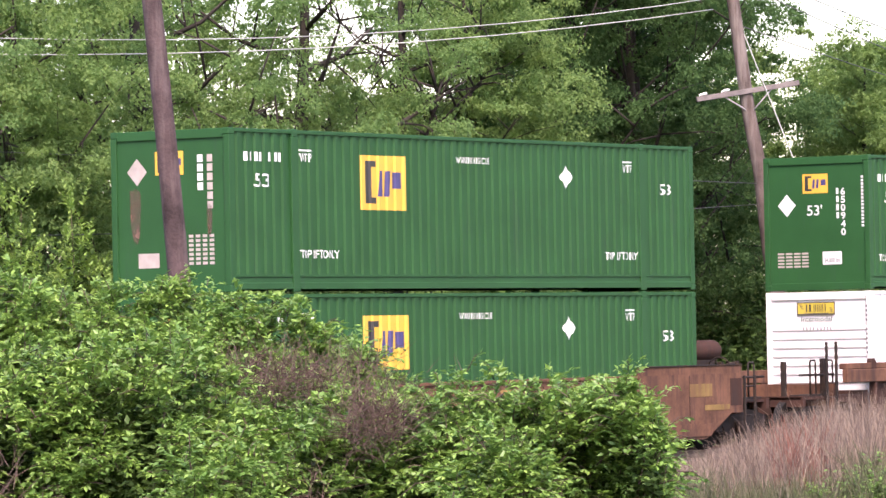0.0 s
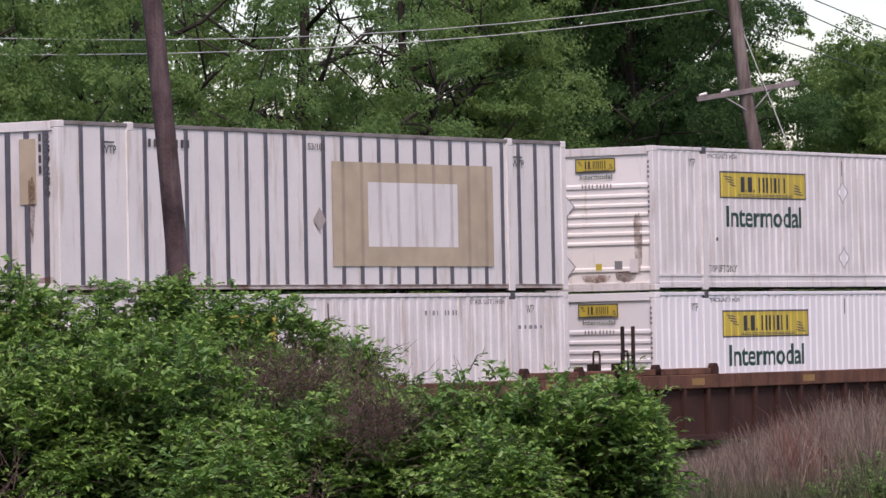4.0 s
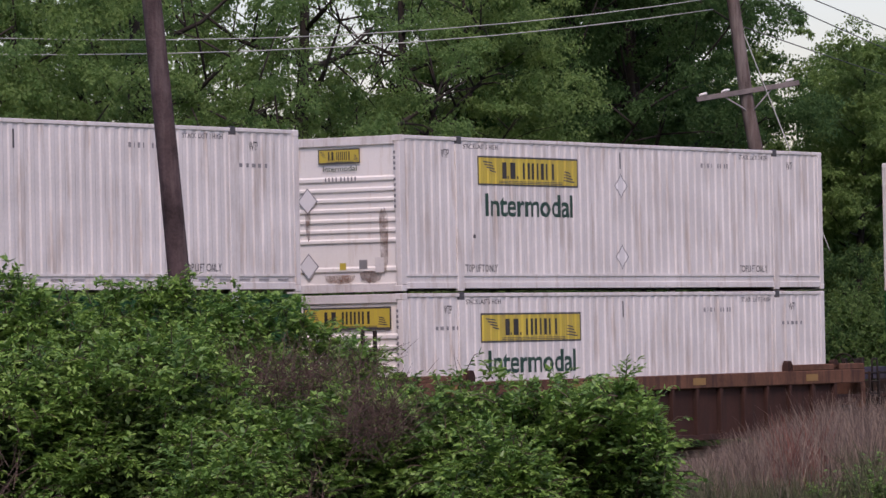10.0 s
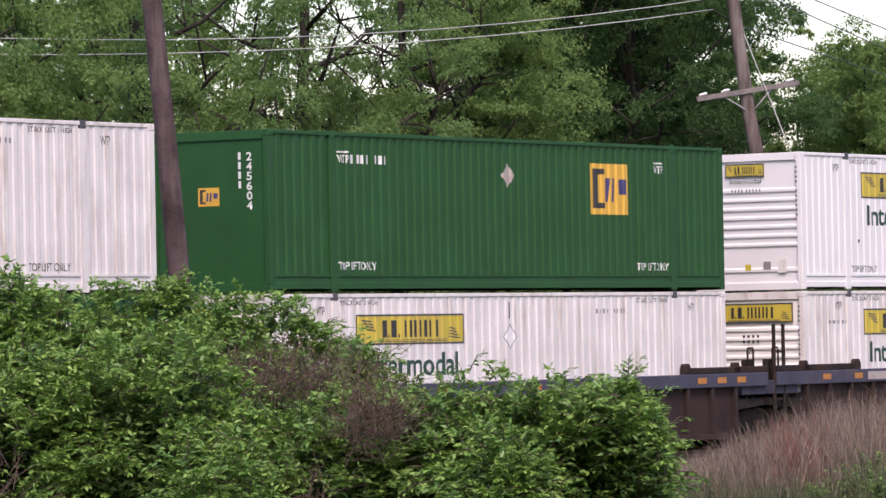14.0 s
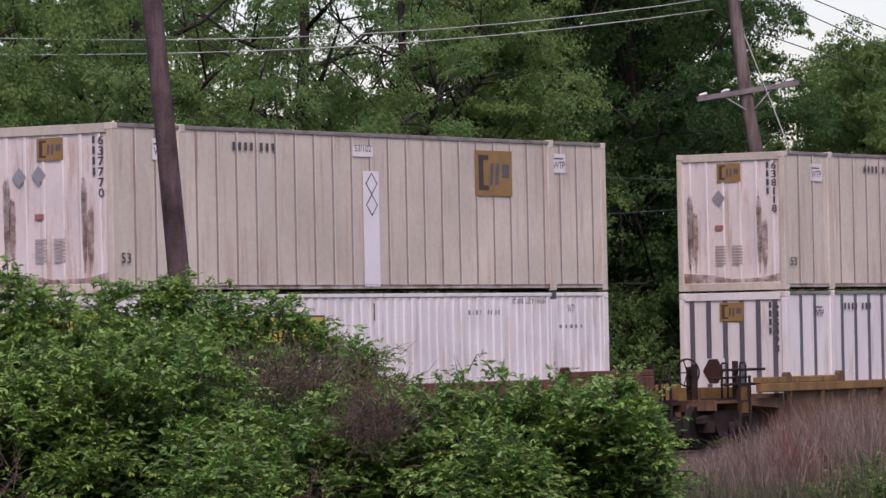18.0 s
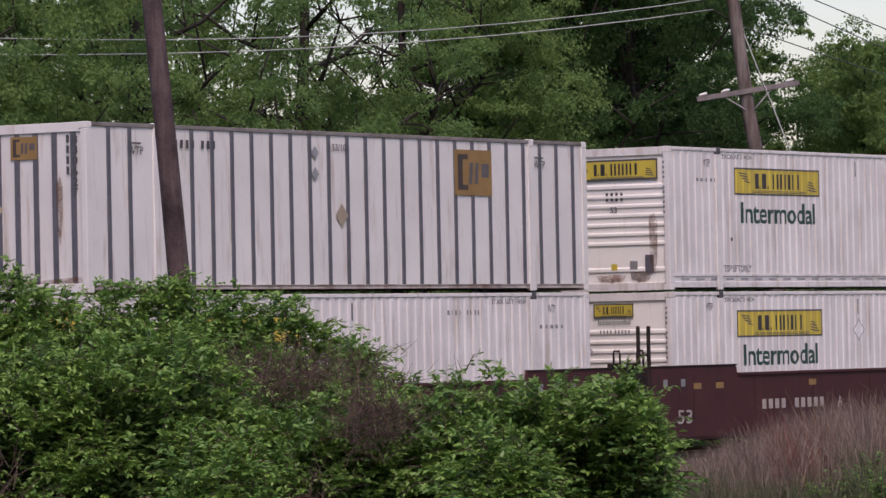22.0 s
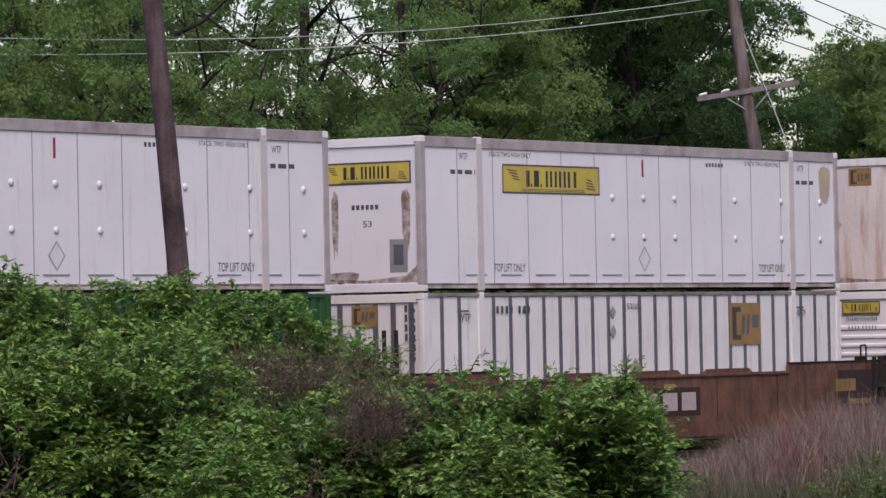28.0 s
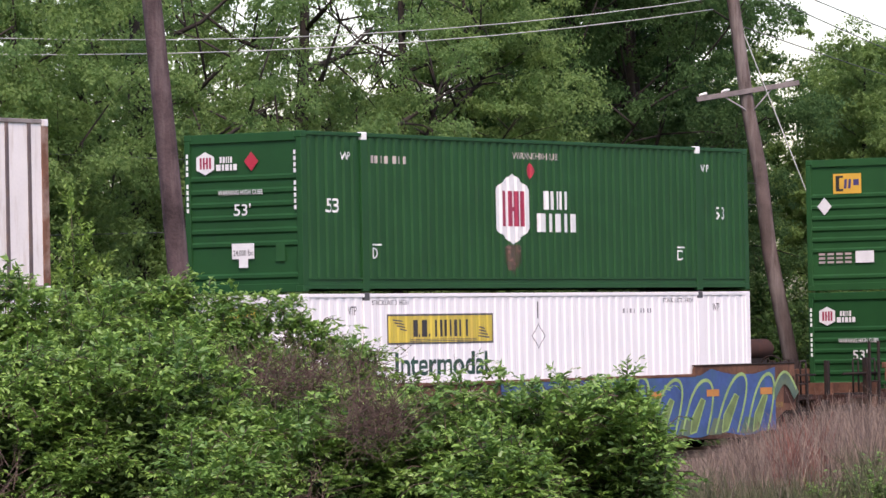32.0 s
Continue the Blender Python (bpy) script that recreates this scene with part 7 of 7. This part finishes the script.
def spray_paint(car):
    """Looping sprayed strokes along the wagon's side: blue bodies, olive outlines."""
    Y = SIDE + 0.03
    r = random.Random(5)

    def ribbon(pts, w):
        bm = bmesh.new()
        prev = None
        for i, (x, z) in enumerate(pts):
            a, b = pts[max(0, i - 1)], pts[min(len(pts) - 1, i + 1)]
            d = Vector((b[0] - a[0], b[1] - a[1])).normalized()
            cur = [bm.verts.new((x - d.y * w, 0, z + d.x * w)), bm.verts.new((x + d.y * w, 0, z - d.x * w))]
            if prev:
                bm.faces.new((prev[0], prev[1], cur[1], cur[0]))
            prev = cur
        return bm
    def put(name, bm, mat, out_):
        ob = part(name, bm, M[mat], car)
        ob.matrix_basis = pose(0, -Y - out_, 0)

    # the blue body in panels with a wavy edge, high over the first letters and full height after them
    n = 24
    xs = [-1.75 + 10.6 * i / n for i in range(n + 1)]
    up = [1.93 + (0.13 * max(0.0, math.sin(2.3 * x)) if x > 6.0 else 0.0) for x in xs]
    down = [1.3 - 0.58 / (1 + math.exp(-(x - 0.9) * 2.5)) + 0.05 * math.sin(3.1 * x) for x in xs]
    for i in range(n):
        put("sprayed_ground", shapes([(xs[i], down[i]), (xs[i + 1], down[i + 1]), (xs[i + 1], up[i + 1]), (xs[i], up[i])]), "spray_blue", 0.0885)
    # leaning letters: pale green edges round an arch, olive lenses and teal feet between them
    for i in range(8):
        x, low = -1.2 + 1.28 * i, 1.26 if i < 2 else 0.76
        wide, h, lean = r.uniform(0.42, 0.56), r.uniform(0.94, 1.04) * (1.9 - low), r.uniform(0.4, 0.6)
        arch = []
        for j in range(19):
            a_ = math.pi * (1.08 - 1.16 * j / 18)
            px, pz = wide * math.cos(a_), h * max(0.0, math.sin(a_)) ** 0.55
            arch.append((x + 0.3 + px + lean * pz, low + pz))
        put("sprayed_outline", ribbon(arch, 0.035), "spray_lime", 0.0945)
        lens = [(x + 0.12, low), (x + 0.36, low + 0.04), (x + 0.5 + lean * 0.5 * h, low + 0.62 * h), (x + 0.34 + lean * 0.5 * h, low + 0.66 * h), (x + 0.2, low + 0.3 * h)]
        put("sprayed_fill", shapes(lens), "spray_olive", 0.0915)
        put("sprayed_edge", ribbon(lens + lens[:1], 0.02), "spray_lime", 0.0955)
        if i > 1:
            put("sprayed_foot", shapes([(x - 0.42, 0.72), (x + 0.1, 0.72), (x + 0.25, 1.02), (x - 0.2, 1.06)]), "spray_teal", 0.0905)
    tail = [(8.75 + 0.11 * j, 1.2 + 0.62 * math.sin(0.4 + 0.26 * j)) for j in range(10)]
    put("sprayed_tail", ribbon(tail, 0.13), "spray_teal", 0.0905)
    put("sprayed_outline", ribbon([(x, z + 0.13) for x, z in tail], 0.03), "spray_lime", 0.0945)
    for x in (1.4, 3.7, 6.0, 8.2):
        put("reflector", shapes(rect(x, x + 0.5, 1.5, 1.64)), "orange_reflector", 0.0975)
    # faint pink loops and a row of pale blocks before the letters
    for j in range(4):
        x = -3.75 + 0.45 * j
        put("sprayed_loop", ribbon([(x + 0.26 * math.cos(0.7 * q) + 0.05 * q, 1.68 + 0.13 * math.sin(1.1 * q + j)) for q in range(9)], 0.018), "pink_spray", 0.0885)
    for poly in bar_row(-3.6, -1.85, 1.24, 1.42, [2, 1, 2, 1, 2, 1, 2, 2, 2, 1, 2, 1, 2]):
        put("number_bar", shapes(poly), "faded_white", 0.0885)


# ---- the train put together
DRESS = [
    (lambda c, s: dress_square_green(c, s, 4.15, 11.28), lambda c, s: dress_square_green(c, s, 4.15, 11.28)),
    (lambda c, s: dress_square_green(c, s, 4.39, 3.68, True, "650940"), lambda c, s: dress_yellow(c, s)),
    (lambda c, s: dress_posts(c, s, "239286", True, False), lambda c, s: dress_yellow(c, s, True, z=0.05)),
    (lambda c, s: dress_yellow(c, s, False, 2, True, -0.08), lambda c, s: dress_yellow(c, s)),
    (lambda c, s: dress_hex_green(c, s), lambda c, s: dress_posts(c, s, "635998", False, False, False)),
    (lambda c, s: dress_yellow(c, s, True, 0, True, 0.05), lambda c, s: dress_hex_green(c, s)),
    (lambda c, s: dress_yellow(c, s, False, 2, True, 0.05), lambda c, s: dress_yellow(c, s, True)),
    (lambda c, s: dress_yellow(c, s, False, 2, True), lambda c, s: dress_square_green(c, s, 10.15, 12.45)),
    (lambda c, s: dress_square_green(c, s, 10.97, 7.96, False, "245604", True), lambda c, s: dress_yellow(c, s, False, 1)),
    (lambda c, s: dress_yellow(c, s), lambda c, s: dress_yellow(c, s, True)),
    (lambda c, s: dress_posts(c, s, "637770"), lambda c, s: dress_yellow(c, s, True)),
    (lambda c, s: dress_posts(c, s, "638118"), lambda c, s: dress_posts(c, s, "635493", stains=False)),
    (lambda c, s: dress_posts(c, s, "830627"), lambda c, s: dress_yellow(c, s, True)),
    (lambda c, s: dress_yellow(c, s, True, 0, True), lambda c, s: dress_yellow(c, s, False, 1)),
    (lambda c, s: dress_yellow(c, s, False, 2), lambda c, s: dress_posts(c, s, "239730", True, False)),
    (lambda c, s: dress_smooth(c, s, True), lambda c, s: dress_square_green(c, s, 4.39, 3.68, True, "650409")),
    (lambda c, s: dress_smooth(c, s, False), lambda c, s: dress_posts(c, s, "660835")),
    (lambda c, s: dress_posts(c, s, "297074"), lambda c, s: dress_yellow(c, s)),
    (lambda c, s: dress_hex_green(c, s, True), lambda c, s: dress_yellow(c, s, False, 1)),
    (lambda c, s: dress_square_green(c, s, 4.39, 3.68), lambda c, s: dress_hex_green(c, s)),
]
TELL = {
    "emp_green": "green corrugated container with an amber badge and white lettering", "hub_green": "dark green corrugated container with a white six-sided badge",
    "green_doors": "green corrugated container with barred end doors", "green_ribs": "green corrugated container with a ribbed end",
    "white_corr": "worn white corrugated container with a yellow badge and green lettering", "new_corr": "clean white corrugated container with a yellow badge and green lettering",
    "white_posts": "white panelled container with dark upright posts", "white_posts_plain": "white panelled container with dark posts and a plain end",
    "white_posts_rusty": "white panelled container with dark posts and rusty corners",
    "beige_posts": "dirty beige panelled container with thin upright seams and rust streaks", "smooth_white": "smooth white container with bolt caps and a yellow badge",
}


def build_train():
    for (p, kind, left, right, up, low), (dress_up, dress_low) in zip(TRAIN, DRESS):
        car = well_car(kind, left, right)
        car_fittings(car, kind, left, right)
        if p == 332.84:
            word_panel(car)
        if p == 375.97:
            spray_paint(car)
            tagged(car, "rust brown well wagon with blue sprayed lettering on its side")
        a = container(up, TELL[up])
        b = container(low, TELL[low])
        dress_up(a, up)
        dress_low(b, low)
        for ob, z in ((car, 0.0), (a, UPPER), (b, LOWER)):
            MOVING.append((ob, p + HALF, z))


build_train()


def motions():
    for ob, p, z in MOVING:
        walk(ob, [(t, TRACK @ pose(p - gone, 0, z)) for t, gone in RUN])
    # the hedge stirs in the wind
    for k, ob in enumerate(FRONT):
        at = ob.matrix_basis.copy()
        walk(ob, [(0.5 * i, at @ pose(0, 0, 0, 0.45 * math.sin(1.9 * i + 1.3 * k), 0.5 * math.sin(1.3 * i + 2.1 * k) + 0.3 * math.sin(2.9 * i + k), 0)) for i in range(65)])
    # wheels roll: a row for each thirtieth of a second keeps every turn well under a quarter
    if ROLL:
        step = 1.0 / 30.0
        for w, dx in WHEELS:
            walk(w, [(i * step, pose(dx, 0, 0, 0, -math.degrees(11.9425 * i * step / 0.457), 0)) for i in range(961)])


ROLL = True
motions()
